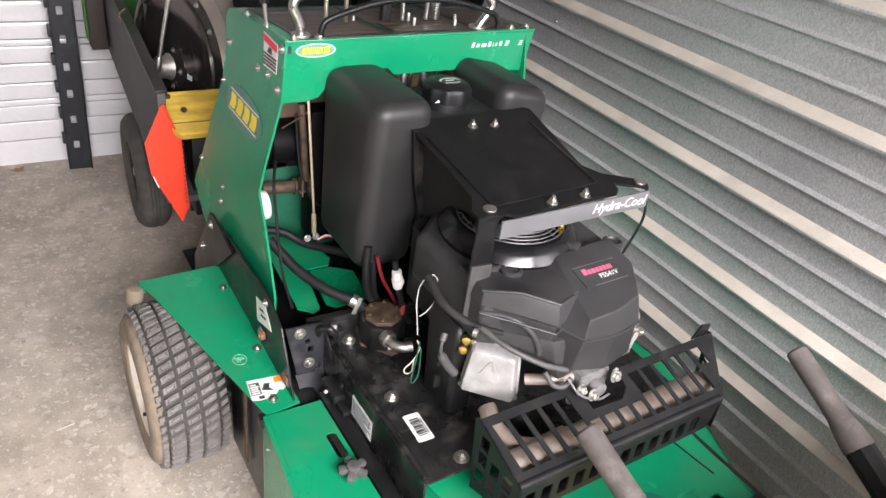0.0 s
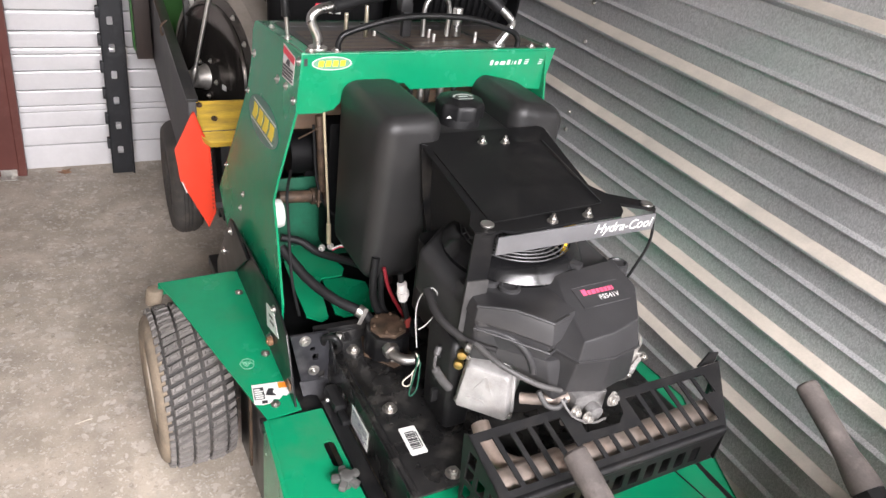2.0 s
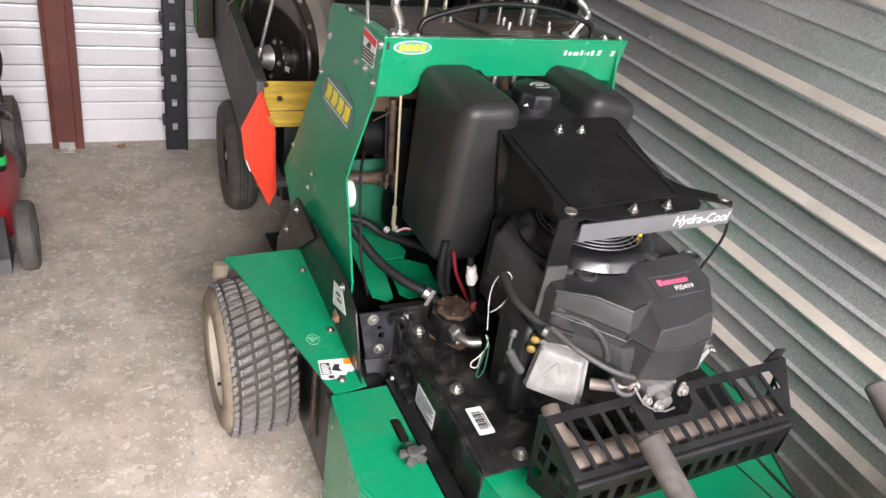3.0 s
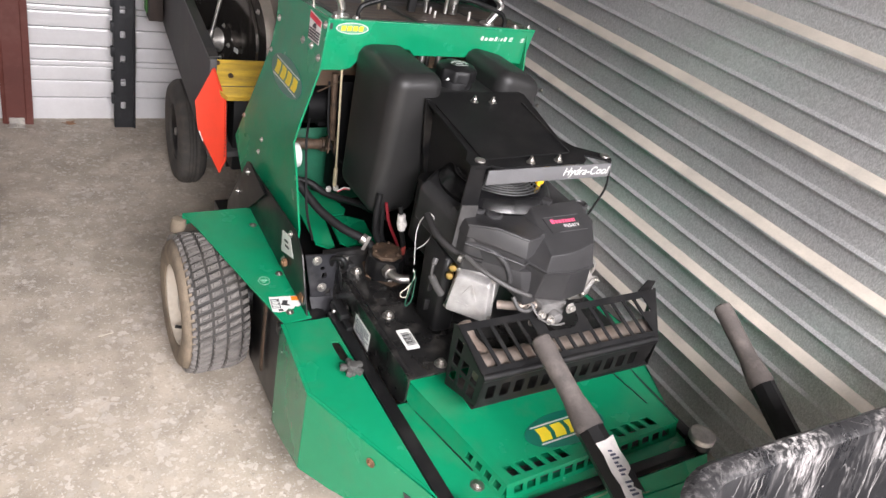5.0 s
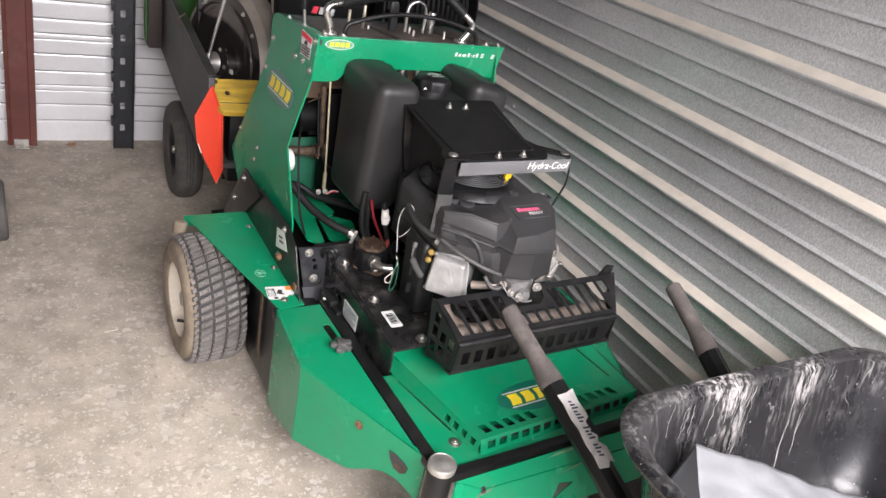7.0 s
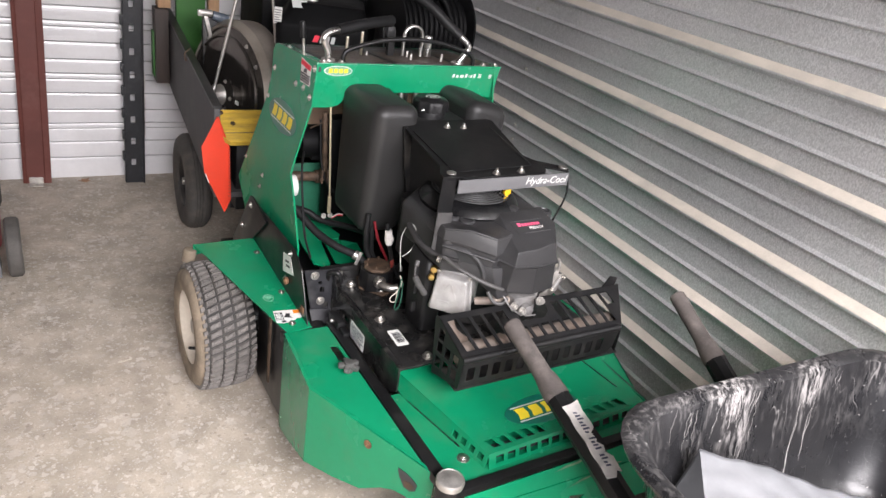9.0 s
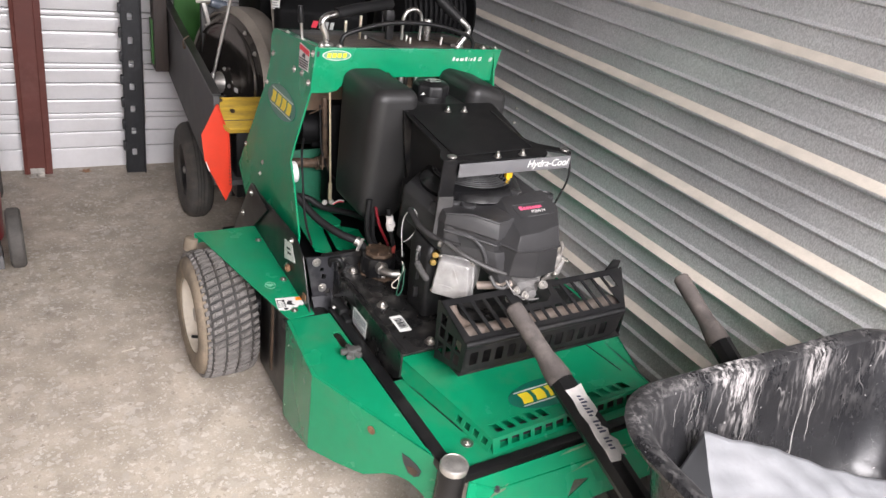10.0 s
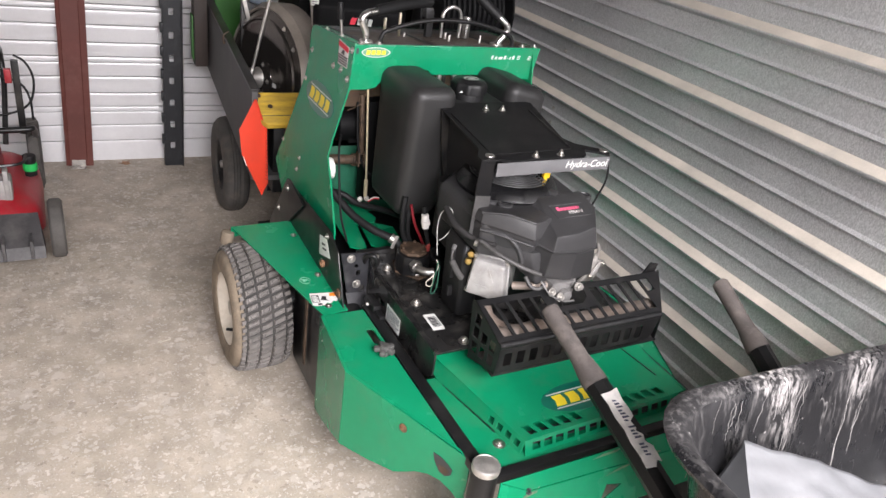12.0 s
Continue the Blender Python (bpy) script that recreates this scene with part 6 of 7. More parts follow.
sh_ = [rect(0.215 + 0.028 * k, 0.233 + 0.028 * k, 0.409, 0.427) for k in range(4)]
part("hood_side", sheet([[(0.0, 0.412), (0.04, 0.400), (0.327, 0.400), (0.327, HZ1), (0.0, HZ0)]] + sh_, lambda u, v: (-0.250 + 0.072 * u / 0.327 - 0.008 * (0.44 - v) / 0.04, 0.022 - u, v), (0.003, 0, 0)), GREEN, hood)
part("hood_side", box(0.332, 0.337, -0.285, 0.022, 0.400, 0.44, 0.001), GREEN, hood)
part("hood_back", box(-0.250, 0.335, 0.020, 0.024, 0.400, 0.449, 0.001), GREEN, hood)
# ink-dark strip below the vent row stands in for the shade under the hood
part("vent_shade", box(-0.14, 0.31, -0.292, -0.255, 0.404, 0.408, 0), INK, hood)
part("crease", tube([(0.262, -0.03, hood_z(-0.03) + 0.0005), (0.296, -0.215, hood_z(-0.215) + 0.0005)], 0.0018, 6), BLACK_PAINT, hood)
badge(along((0.040, -0.215, hood_z(-0.215) + 0.0005), (1, 0.03, 0), (-0.03, 1, 0.05)), 0.225, 0.092, hood)
part("bolt", bolt((-0.215, -0.262, 0.399), (0, 0, 1), 0.0105, 0.006), STEEL, hood)
part("bolt", bolt((-0.262, 0.010, 0.41), (0, 0, 1), 0.007, 0.006), STEEL, hood)
part("seam", tube([(-0.245, -0.03, 0.4005), (-0.205, -0.225, 0.4005)], 0.0018, 6), BLACK_PAINT, hood)
# front apron
ap = [(-0.276, 0.0), (0.365, 0.0), (0.37, 0.92), (-0.132, 0.92), (-0.164, 0.70), (-0.258, 0.55), (-0.295, 0.34)]
apron = part("apron", sheet([ap, [(0.006, 0.53), (0.05, 0.59), (-0.021, 0.78)]], lambda u, v: (u, -0.370 - 0.072 * v, 0.404 - 0.125 * v), (0, 0.003, -0.002)), GREEN, aerator, "scratched green front apron")
for u, v in ((-0.209, 0.25), (-0.163, 0.55)):
    part("bolt", bolt((u, -0.370 - 0.072 * v, 0.404 - 0.125 * v), (0, -0.86, 0.5), 0.0055, 0.004), STEEL if v > 0.5 else INK, apron)
part("fold_line", tube([(u, -0.370 - 0.072 * v - 0.0006, 0.404 - 0.125 * v) for u, v in ((-0.274, 0.02), (-0.209, 0.25), (0.085, 0.30), (0.365, 0.34))], 0.0022, 6), GREEN, apron)
# caster posts, forks and wheels
for x in (-0.300, 0.368):
    ps = part("caster_post", cyl((x, -0.338, 0.235), (x, -0.338, 0.425), 0.030, 28, 0.003), SATIN_BLACK, aerator, "black caster post with zinc cap")
    part("post_cap", lathe([(0.031, 0.422), (0.032, 0.434), (0.030, 0.4375), (0.0275, 0.4385), (0.0265, 0.4375), (0.012, 0.4405), (0, 0.441)], 32, Matrix.Translation((x, -0.338, 0))), DULL_ZINC, ps)
    fk = part("caster_fork", merge(merge(bevelled(loft([[(u, v, 0.203) for u, v in rrect(x - 0.060, x + 0.060, -0.385, -0.285, 0.045, 6)], [(u, v, 0.222) for u, v in rrect(x - 0.060, x + 0.060, -0.385, -0.285, 0.045, 6)], [(u, v, 0.240) for u, v in rrect(x - 0.040, x + 0.040, -0.372, -0.302, 0.034, 6)]]), 0.004), box(x - 0.055, x - 0.045, -0.365, -0.27, 0.08, 0.215, 0.003)), box(x + 0.045, x + 0.055, -0.365, -0.27, 0.08, 0.215, 0.003)), FORK, aerator, "worn black caster fork")
    part("caster_tyre", lathe([(0.045, -0.036), (0.085, -0.038), (0.100, -0.026), (0.103, 0.0), (0.100, 0.026), (0.085, 0.038), (0.045, 0.036)], 36, Matrix.Translation((x, -0.300, 0.103)) @ pose(0, 0, 0, 0, 90, 0), close=True), RUBBER, fk)
    part("caster_rim", cyl((x - 0.034, -0.300, 0.103), (x + 0.034, -0.300, 0.103), 0.047, 24, 0.004), CREAM, fk)

# ---------------------------------------------------------------- wheelbarrow
barrow = thing("wheelbarrow", "black poly wheelbarrow with mortar splashes and worn grips", "wheelbarrow", pose(0, 0, 0))
TX0, TX1, TY0, TY1, TZ = 0.742, 1.550, -0.55, 0.362, 0.815


def tub_ring(ix, iy0, iy1, z, r):
    return [(u, v, z) for u, v in rrect(TX0 + ix, TX1 - ix, TY0 + iy0, TY1 - iy1, r, 7)]


inner = [(-0.022, -0.022, -0.022, -0.014, 0.15), (-0.026, -0.026, -0.026, -0.004, 0.15), (-0.018, -0.018, -0.018, 0.003, 0.145), (0.0, 0.0, 0.0, 0.003, 0.135), (0.012, 0.012, 0.012, -0.006, 0.13),
         (0.022, 0.030, 0.022, -0.05, 0.125), (0.045, 0.075, 0.045, -0.15, 0.115), (0.075, 0.14, 0.080, -0.265, 0.10), (0.10, 0.18, 0.11, -0.298, 0.09), (0.14, 0.23, 0.16, -0.308, 0.07)]
rings = [tub_ring(a, b, c, 0, r) for a, b, c, z, r in inner]
rings = [[(x - TX0, y - TY1, inner[i][3]) for x, y, _ in rg] for i, rg in enumerate(rings)]
tb = loft(rings, cap=False)
bm2 = loft([rings[-1], [(x, y, z - 0.002) for x, y, z in rings[-1]]])
merge(tb, bm2)
bmesh.ops.remove_doubles(tb, verts=tb.verts, dist=1e-5)
tray_ob = part("tub", tb, TUB, barrow, "black poly tub splashed with dried mortar")
tray_ob.location = (TX0, TY1, TZ)
sol = tray_ob.modifiers.new("wall", 'SOLIDIFY')
sol.thickness, sol.offset = 0.004, -1
MORTAR = material("dried_mortar", (0.23, 0.219, 0.211), 0.8, spread=0.25, scale=60, bump=0.0006, bump_scale=300)
TUB_WALL = ((0.004, 0.0), (-0.006, 0.012), (-0.05, 0.022), (-0.15, 0.045), (-0.265, 0.080))


def tub_inset(z):
    for (za, ia), (zb, ib) in zip(TUB_WALL, TUB_WALL[1:]):
        if z >= zb:
            return ia + (ib - ia) * (za - z) / (za - zb)
    return 0.080


rnd = random.Random(21)
# how many runs, between which widths of the tub, how long, how thick
for count, u0, u1, longest, thick in ((4, 0.120, 0.155, 0.13, 0.0006), (10, 0.175, 0.365, 0.08, 0.0006), (3, 0.360, 0.378, 0.17, 0.0009),
                                      (7, 0.505, 0.565, 0.06, 0.0012), (2, 0.518, 0.524, 0.23, 0.0011), (2, 0.562, 0.566, 0.20, 0.0009), (2, 0.62, 0.68, 0.05, 0.0006)):
    for k in range(count):
        u, top_, run = rnd.uniform(u0, u1), rnd.uniform(-0.022, 0.0), longest * rnd.uniform(0.55, 1.0)
        sway, seed = run * rnd.uniform(-0.28, -0.12), rnd.uniform(0, 90)
        pts_, rad_ = [], []
        for q in range(13):
            f_ = q / 12
            z_ = max(top_ - run * f_, -0.25)
            w_ = 0.8 * thick * rnd.uniform(0.7, 1.2) * (0.75 + 0.4 * math.sin(7 * f_ + seed)) * (1.0 if 0 < q < 12 else 0.3)
            pts_.append((TX0 + u + sway * f_ + 0.008 * noise.noise((seed, f_ * 5, 2)), TY1 - tub_inset(z_) - 0.0002, TZ + z_))
            rad_.append(max(w_, 0.0003))
        part("mortar_run", tube(pts_, rad_, 6), MORTAR, barrow)
for gx0 in (0.877, 1.411):
    top = Vector((gx0, 0.832, 0.688))
    d = Vector(((0.105 if gx0 < 1 else -0.085), -0.92, -0.385)).normalized()
    joint = top + d * 0.205
    g = []
    for s, r in ((0.0, 0.017), (0.004, 0.0205), (0.02, 0.0212), (0.10, 0.0208), (0.140, 0.0215), (0.168, 0.026), (0.190, 0.0285), (0.207, 0.0290)):
        g.append((top + d * s, r))
    hd = part("handle", tube([joint - d * 0.01, joint + d * 0.45, joint + d * 0.9], [0.0275, 0.0275, 0.025], 8), HANDLE, barrow, "black square handle tube")
    part("grip", tube([p for p, _ in g], [r for _, r in g], 20), GRIP, hd, "worn grey-brown rubber grip")
    if gx0 < 1:
        side_ = Vector((1, 0, 0)) - d * d.x
        side_.normalize()
        up = side_.cross(d)
        if up.z < 0:
            up = -up
        sm_ = along(joint + d * 0.118 + up * 0.0278 + side_ * (-0.002), d, up.cross(d))
        torn = [(-0.085, -0.024), (-0.06, -0.021), (-0.03, -0.024), (0.0, -0.020), (0.03, -0.024), (0.06, -0.021), (0.085, -0.024), (0.090, 0.0), (0.078, 0.010), (0.084, 0.020), (0.05, 0.022),
                (0.035, 0.010), (0.022, 0.016), (0.010, 0.004), (-0.004, 0.016), (-0.03, 0.021), (-0.06, 0.018), (-0.088, 0.022), (-0.084, 0.0)]
        sk = decal([flat(torn, 0, 0.0012)], sm_, "torn_sticker", PAPER, hd, "torn white paper sticker")
        decal([flat([(-0.066 + 0.0078 * k, -0.008), (-0.0622 + 0.0078 * k + 0.001 * (k % 2), -0.008), (-0.0595 + 0.0078 * k, 0.001 + 0.0035 * (k % 3)), (-0.0637 + 0.0078 * k, 0.001 + 0.0035 * (k % 3))], 0.0012, 0.0016) for k in range(17) if k not in (7, 12)], sm_, "sticker_print", FADED_INK, sk)
        decal([flat([(-0.012, 0.006), (0.012, 0.010), (0.030, 0.022), (0.006, 0.022), (-0.020, 0.020)], 0.0012, 0.0018)], sm_, "bare_patch", HANDLE, sk)
part("wheel", lathe([(0.09, -0.04), (0.15, -0.046), (0.18, -0.03), (0.19, 0), (0.18, 0.03), (0.15, 0.046), (0.09, 0.04)], 36, Matrix.Translation((1.13, -0.62, 0.19)) @ pose(0, 0, 0, 0, 90, 0), close=True), RUBBER, barrow)
part("wheel_rim", cyl((1.095, -0.62, 0.19), (1.165, -0.62, 0.19), 0.092, 28, 0.004), CREAM, barrow)
for x in (0.95, 1.31):
    part("leg", tube(smooth_path([(x, 0.16, 0.46), (x, 0.18, 0.10), (x, 0.14, 0.016), (x, 0.02, 0.016), (x, -0.04, 0.10), (x, -0.10, 0.46)]), 0.014, 10), HANDLE, barrow)
for x0, x1 in ((0.998, 1.09), (1.302, 1.17)):
    part("frame_tube", tube([(x0, -0.18, 0.27), (x0 + (0.03 if x0 < 1.1 else -0.03), -0.35, 0.22), (x1, -0.62, 0.19)], 0.02, 10), HANDLE, barrow)
part("cross_bar", box(0.90, 1.36, 0.10, 0.14, 0.430, 0.502, 0.004), HANDLE, barrow)

# crumpled sheet lying in the tub
sh = bmesh.new()
NU, NV, NL = 60, 44, 12
grid = []
for i in range(-NL, NU):
    row = []
    for j in range(NV):
        v = j / (NV - 1)
        if i >= 0:
            u = i / (NU - 1)
            p = Vector((0.925 + 0.50 * u, 0.300 - 0.20 * u, 0.752 - 0.17 * u + 0.05 * u * u))
            p += v * Vector((-0.10 + 0.13 * u, -0.22 - 0.12 * u, -0.15 + 0.05 * u))
            p.z += 0.016 * noise.noise((u * 4, v * 3, 1.3)) + 0.006 * noise.noise((u * 11, v * 9, 5)) + 0.0015 * abs(noise.noise((u * 26, v * 20, 9))) + 0.012 * math.sin(5 * u + 3 * v) * u
        else:
            q = -i / NL
            p = Vector((0.925, 0.300, 0.752)) + v * Vector((-0.10, -0.22, -0.15))
            p += Vector((-0.035 * q * (1 - 0.4 * v), 0.012 * q, -0.15 * q ** 0.8 * (1 - 0.4 * v)))
            p.z += 0.008 * noise.noise((q * 4, v * 6, 8))
        row.append(sh.verts.new(p))
    grid.append(row)
for i in range(len(grid) - 1):
    for j in range(NV - 1):
        sh.faces.new((grid[i][j], grid[i + 1][j], grid[i + 1][j + 1], grid[i][j + 1]))
bag = thing("plastic_sheet", "crumpled white plastic sheet lying in the tub", "plastic sheet", bm=sh, mat=BAG)
sm2 = bag.modifiers.new("thick", 'SOLIDIFY')
sm2.thickness = 0.002

# ---------------------------------------------------------------- cart behind the aerator
CART = pose(0.50, 2.26, 0.0)
DARK_WOOD = material("dark_stained_wood", (0.032, 0.022, 0.018), 0.65, spread=0.25, scale=8, bump=0.0005, bump_scale=80, stretch=(5, 5, 1))
cart = thing("utility_cart", "dark wooden-sided utility cart tilted back on rubber wheels", "cart", CART)
SIDE = [(-0.012, 0.405), (-0.012, 0.748), (1.08, 0.878), (1.08, 0.575)]
part("side_board", prism(SIDE, 'x', 0.0, 0.022, 0.003), DARK_BOARD, cart, "dark grey wooden side board")
part("side_board", prism(SIDE, 'x', 0.95, 0.972, 0.003), DARK_BOARD, cart)
part("top_edge", prism([(-0.012, 0.746), (-0.012, 0.756), (1.08, 0.886), (1.08, 0.876)], 'x', -0.004, 0.028, 0.002), BLACK_PAINT, cart)
part("bed", loft([[(0.02, 0.0, 0.395), (0.95, 0.0, 0.395), (0.95, 1.07, 0.560), (0.02, 1.07, 0.560)], [(0.02, 0.0, 0.415), (0.95, 0.0, 0.415), (0.95, 1.07, 0.580), (0.02, 1.07, 0.580)]]), DARK_BOARD, cart)
part("tailgate", box(0.09, 0.95, 0.105, 0.125, 0.30, 0.640, 0.003), BLACK_PAINT, cart, "black tail board")
part("corner_post", box(-0.062, -0.005, 0.90, 0.99, 0.575, 0.905, 0.004), DARK_WOOD, cart, "dark wooden corner post")
part("green_edge", box(-0.069, -0.063, 0.93, 0.99, 0.60, 0.80, 0.002), GREEN_BOARD, cart)
part("post_top", box(-0.045, 0.01, 0.93, 1.00, 0.905, 1.20, 0.004), WOOD, cart, "bare wooden post top")


def yellow_z(v):
    return 0.664 + 0.62 * v


yb = part("yellow_board", sheet([[(0.012, 0.080), (0.008, 0.030), (0.032, -0.030), (0.052, -0.047), (0.70, -0.047), (0.70, 0.080)]], lambda u, v: (u, v, yellow_z(v)), (0, 0.011, -0.018)), YELLOW_WOOD, cart, "worn yellow painted board")
part("board_bolt", bolt((0.075, 0.025, yellow_z(0.025)), (0, -0.53, 0.85), 0.0065, 0.004), DARK_RUST, yb)
part("board_bolt", bolt((0.040, 0.068, yellow_z(0.068)), (0, -0.53, 0.85), 0.0065, 0.004), DARK_RUST, yb)
part("board_bolt", bolt((0.40, 0.025, yellow_z(0.025)), (0, -0.53, 0.85), 0.0065, 0.004), DARK_RUST, yb)
part("board_gap", tube([(0.03, -0.012, yellow_z(-0.012) + 0.0005), (0.70, -0.012, yellow_z(-0.012) + 0.0005)], 0.0016, 6), DARK_BOARD, yb)
orr = part("reflector_panel", sheet([[(0.008, 0.722), (0.030, 0.660), (0.048, 0.613), (0.057, 0.398), (0.036, 0.350), (-0.036, 0.511), (-0.046, 0.610)]], lambda u, v: (u, -0.024, v), (0, 0.004, 0)), ORANGE, cart, "bright orange-red metal warning panel")
part("rolled_edge", tube([(0.010, -0.026, 0.722), (0.031, -0.026, 0.660), (0.049, -0.026, 0.613), (0.058, -0.026, 0.398), (0.037, -0.026, 0.349)], 0.0034, 8), ORANGE, orr)
for k in range(14):
    part("edge_notch", box(0.0515, 0.0555, -0.0305, -0.027, 0.412 + 0.0142 * k, 0.4165 + 0.0142 * k, 0), OXIDE, orr)
part("panel_edge", sheet([[(-0.034, 0.508), (-0.030, 0.506), (-0.018, 0.470), (-0.021, 0.469)]], lambda u, v: (u, -0.027, v), (0, 0.002, 0)), WHITE, orr)
part("lamp_box", box(0.088, 0.30, 0.02, 0.10, 0.33, 0.635, 0.01), BLACK_PLASTIC, cart)
for x in (0.035, 0.935):
    wy = 0.60
    wm_ = Matrix.Translation((x + 0.0, wy, 0.215)) @ pose(0, 0, 0, 0, 90, 0)
    sgn = -1 if x < 0.5 else 1
    tyre = part("tyre", lathe([(0.115, -0.045), (0.150, -0.056), (0.190, -0.052), (0.207, -0.036), (0.214, -0.020), (0.211, -0.016), (0.215, -0.008), (0.212, -0.003), (0.215, 0.003), (0.211, 0.010), (0.214, 0.020), (0.207, 0.036), (0.190, 0.052), (0.150, 0.056), (0.115, 0.045)], 48, wm_, close=True), CART_RUBBER, cart, "ribbed dusty rubber cart tyre")
    rim = part("rim", lathe([(0.0, -0.020), (0.030, -0.030), (0.034, -0.012), (0.095, -0.006), (0.118, -0.040), (0.122, -0.046), (0.122, 0.046), (0.0, 0.03)], 36, wm_), BLACK_PAINT, cart, "black steel rim")
    part("hub_nut", cyl((x + sgn * 0.028, wy, 0.215), (x + sgn * 0.042, wy, 0.215), 0.016, 16, 0.003), STEEL, rim)
    for k in range(5):
        a = 2 * math.pi * k / 5
        part("rim_hole", cyl((x + sgn * 0.006, wy + 0.066 * math.cos(a), 0.215 + 0.066 * math.sin(a)), (x + sgn * 0.0125, wy + 0.066 * math.cos(a), 0.215 + 0.066 * math.sin(a)), 0.014, 14), INK, rim)
part("axle", cyl((0.0, 0.60, 0.215), (0.94, 0.60, 0.215), 0.015, 12), BLACK_PAINT, cart)
part("axle_bracket", box(0.10, 0.14, 0.54, 0.66, 0.20, 0.50, 0.004), BLACK_PAINT, cart)
part("chain_clip", tube(smooth_path([(0.012, 0.50, 0.835), (-0.008, 0.50, 0.815), (-0.006, 0.50, 0.785), (0.004, 0.50, 0.80)]), 0.0030, 8), DARK_RUST, cart)

# machinery in the cart
drum = thing("reel_drum", "dull steel drum housing with a bright hub, lying in the cart", "drum", Matrix.Translation((0.628, 2.66, 0.676)) @ Vector((-0.945, -0.31, 0.08)).to_track_quat('Z', 'Y').to_matrix().to_4x4())
part("housing", lathe([(0.0, -0.014), (0.06, -0.012), (0.10, -0.004), (0.150, 0.006), (0.200, 0.006), (0.245, -0.002), (0.262, -0.010), (0.268, -0.012), (0.270, -0.050), (0.0, -0.060)], 64), FLYWHEEL, drum, "dull dark steel dish")
part("outer_band", lathe([(0.270, -0.010), (0.276, -0.006), (0.294, -0.030), (0.298, -0.034), (0.298, -0.120), (0.284, -0.120), (0.272, -0.040)], 64, None, close=True), BAND_STEEL, drum)
part("dish_ridge", lathe([(0.104, -0.004), (0.107, 0.0), (0.110, 0.0), (0.113, -0.002)], 56), FLYWHEEL, drum)
part("dish_ridge", lathe([(0.226, 0.003), (0.231, 0.011), (0.236, 0.010), (0.240, 0.002)], 56), FLYWHEEL, drum)
part("hub_flange", lathe([(0.080, -0.008), (0.072, 0.004), (0.052, 0.010), (0.044, 0.018), (0.030, 0.020)], 36), FLYWHEEL, drum, "dark turned hub flange")
part("hub", lathe([(0.044, 0.016), (0.037, 0.030), (0.033, 0.058), (0.024, 0.064), (0.021, 0.096), (0.012, 0.098), (0.0, 0.098)], 36), DULL_ZINC, drum, "bright turned hub")
for k in range(5):
    a = 2 * math.pi * k / 5
    part("bolt", bolt((0.062 * math.cos(a), 0.062 * math.sin(a), 0.012), (0, 0, 1), 0.006, 0.006), STEEL, drum)
for a in (40, 62, 130, 210, 300):
    part("bolt", bolt((0.252 * math.cos(radians(a)), 0.252 * math.sin(radians(a)), -0.006), (0, 0, 1), 0.007, 0.006), STEEL, drum)
part("scuff_mark", flat(rect(0.10, 0.125, -0.010, 0.006), 0.0105, 0.0125), LABEL, drum)
part("motor_body", cyl((0, 0, -0.12), (0, 0, -0.20), 0.18, 36, 0.02), BLACK_PAINT, drum)

thing("brace_rod", "thin steel brace rod rising from the cart", "rod", bm=merge(cyl((0.556, 2.55, 0.700), (0.700, 2.55, 1.32), 0.0065, 10), cyl((0.556, 2.55, 0.700), (0.566, 2.55, 0.745), 0.010, 10, 0.002)), mat=STEEL)
thing("brace_rod", "thin steel brace rod rising from the cart", "rod", bm=cyl((0.836, 2.55, 0.60), (0.745, 2.55, 1.40), 0.0065, 10), mat=STEEL)
clamp = thing("clamp_bracket", "grey steel clamp with a smoked plastic roller", "clamp", pose(0.588, 2.80, 0.93) @ Matrix.Scale(0.62, 4))
part("arm", box(-0.012, 0.012, -0.01, 0.01, -0.10, 0.06, 0.003, pose(0, 0, 0, 0, -14, 0)), DULL_ZINC, clamp)
part("head", merge(cyl((-0.045, 0, 0.065), (0.03, 0, 0.065), 0.022, 16, 0.004), box(-0.06, -0.03, -0.02, 0.02, 0.045, 0.085, 0.006)), DULL_ZINC, clamp)
part("roller", cyl((0.03, -0.005, 0.055), (0.13, -0.005, 0.03), 0.030, 20, 0.006), BLUE_GREY, clamp, "smoked plastic roller")
part("stand", box(-0.02, 0.12, 0.03, 0.08, -0.70, 0.03, 0.004), BLACK_PAINT, clamp)
thing("green_panel", "upright green board in the cart", "board", pose(0, 0, 0), bm=box(0.535, 0.66, 3.20, 3.24, 0.58, 1.35, 0.004), mat=GREEN_BOARD)
thing("wooden_board", "upright bare wooden board in the cart", "board", bm=box(0.672, 0.72, 3.19, 3.23, 0.58, 1.35, 0.004), mat=WOOD)

eng = thing("spare_engine", "black power-tool engine with white labels standing in the cart", "engine", pose(0.965, 2.50, 0.0, 0, 0, -20))
part("body", bevelled(loft([[(x, y, 0.62) for x, y in rrect(-0.16, 0.17, -0.13, 0.16, 0.03)], [(x, y, 1.02) for x, y in rrect(-0.17, 0.18, -0.14, 0.17, 0.03)], [(x, y, 1.10) for x, y in rrect(-0.12, 0.16, -0.09, 0.15, 0.03)]]), 0.01), DULL_BLACK, eng)
part("cap", cyl((-0.045, -0.02, 1.08), (-0.045, -0.02, 1.125), 0.026, 24, 0.008), DULL_ZINC, eng, "bright filler cap")
lab = decal([flat(rect(-0.018, 0.018, -0.030, 0.030), 0, 0.001)], along((-0.162, -0.118, 1.046), (0.8, -0.6, 0.1), (-0.3, 0.4, 0.8)), "label", LABEL, eng, "white specification label")
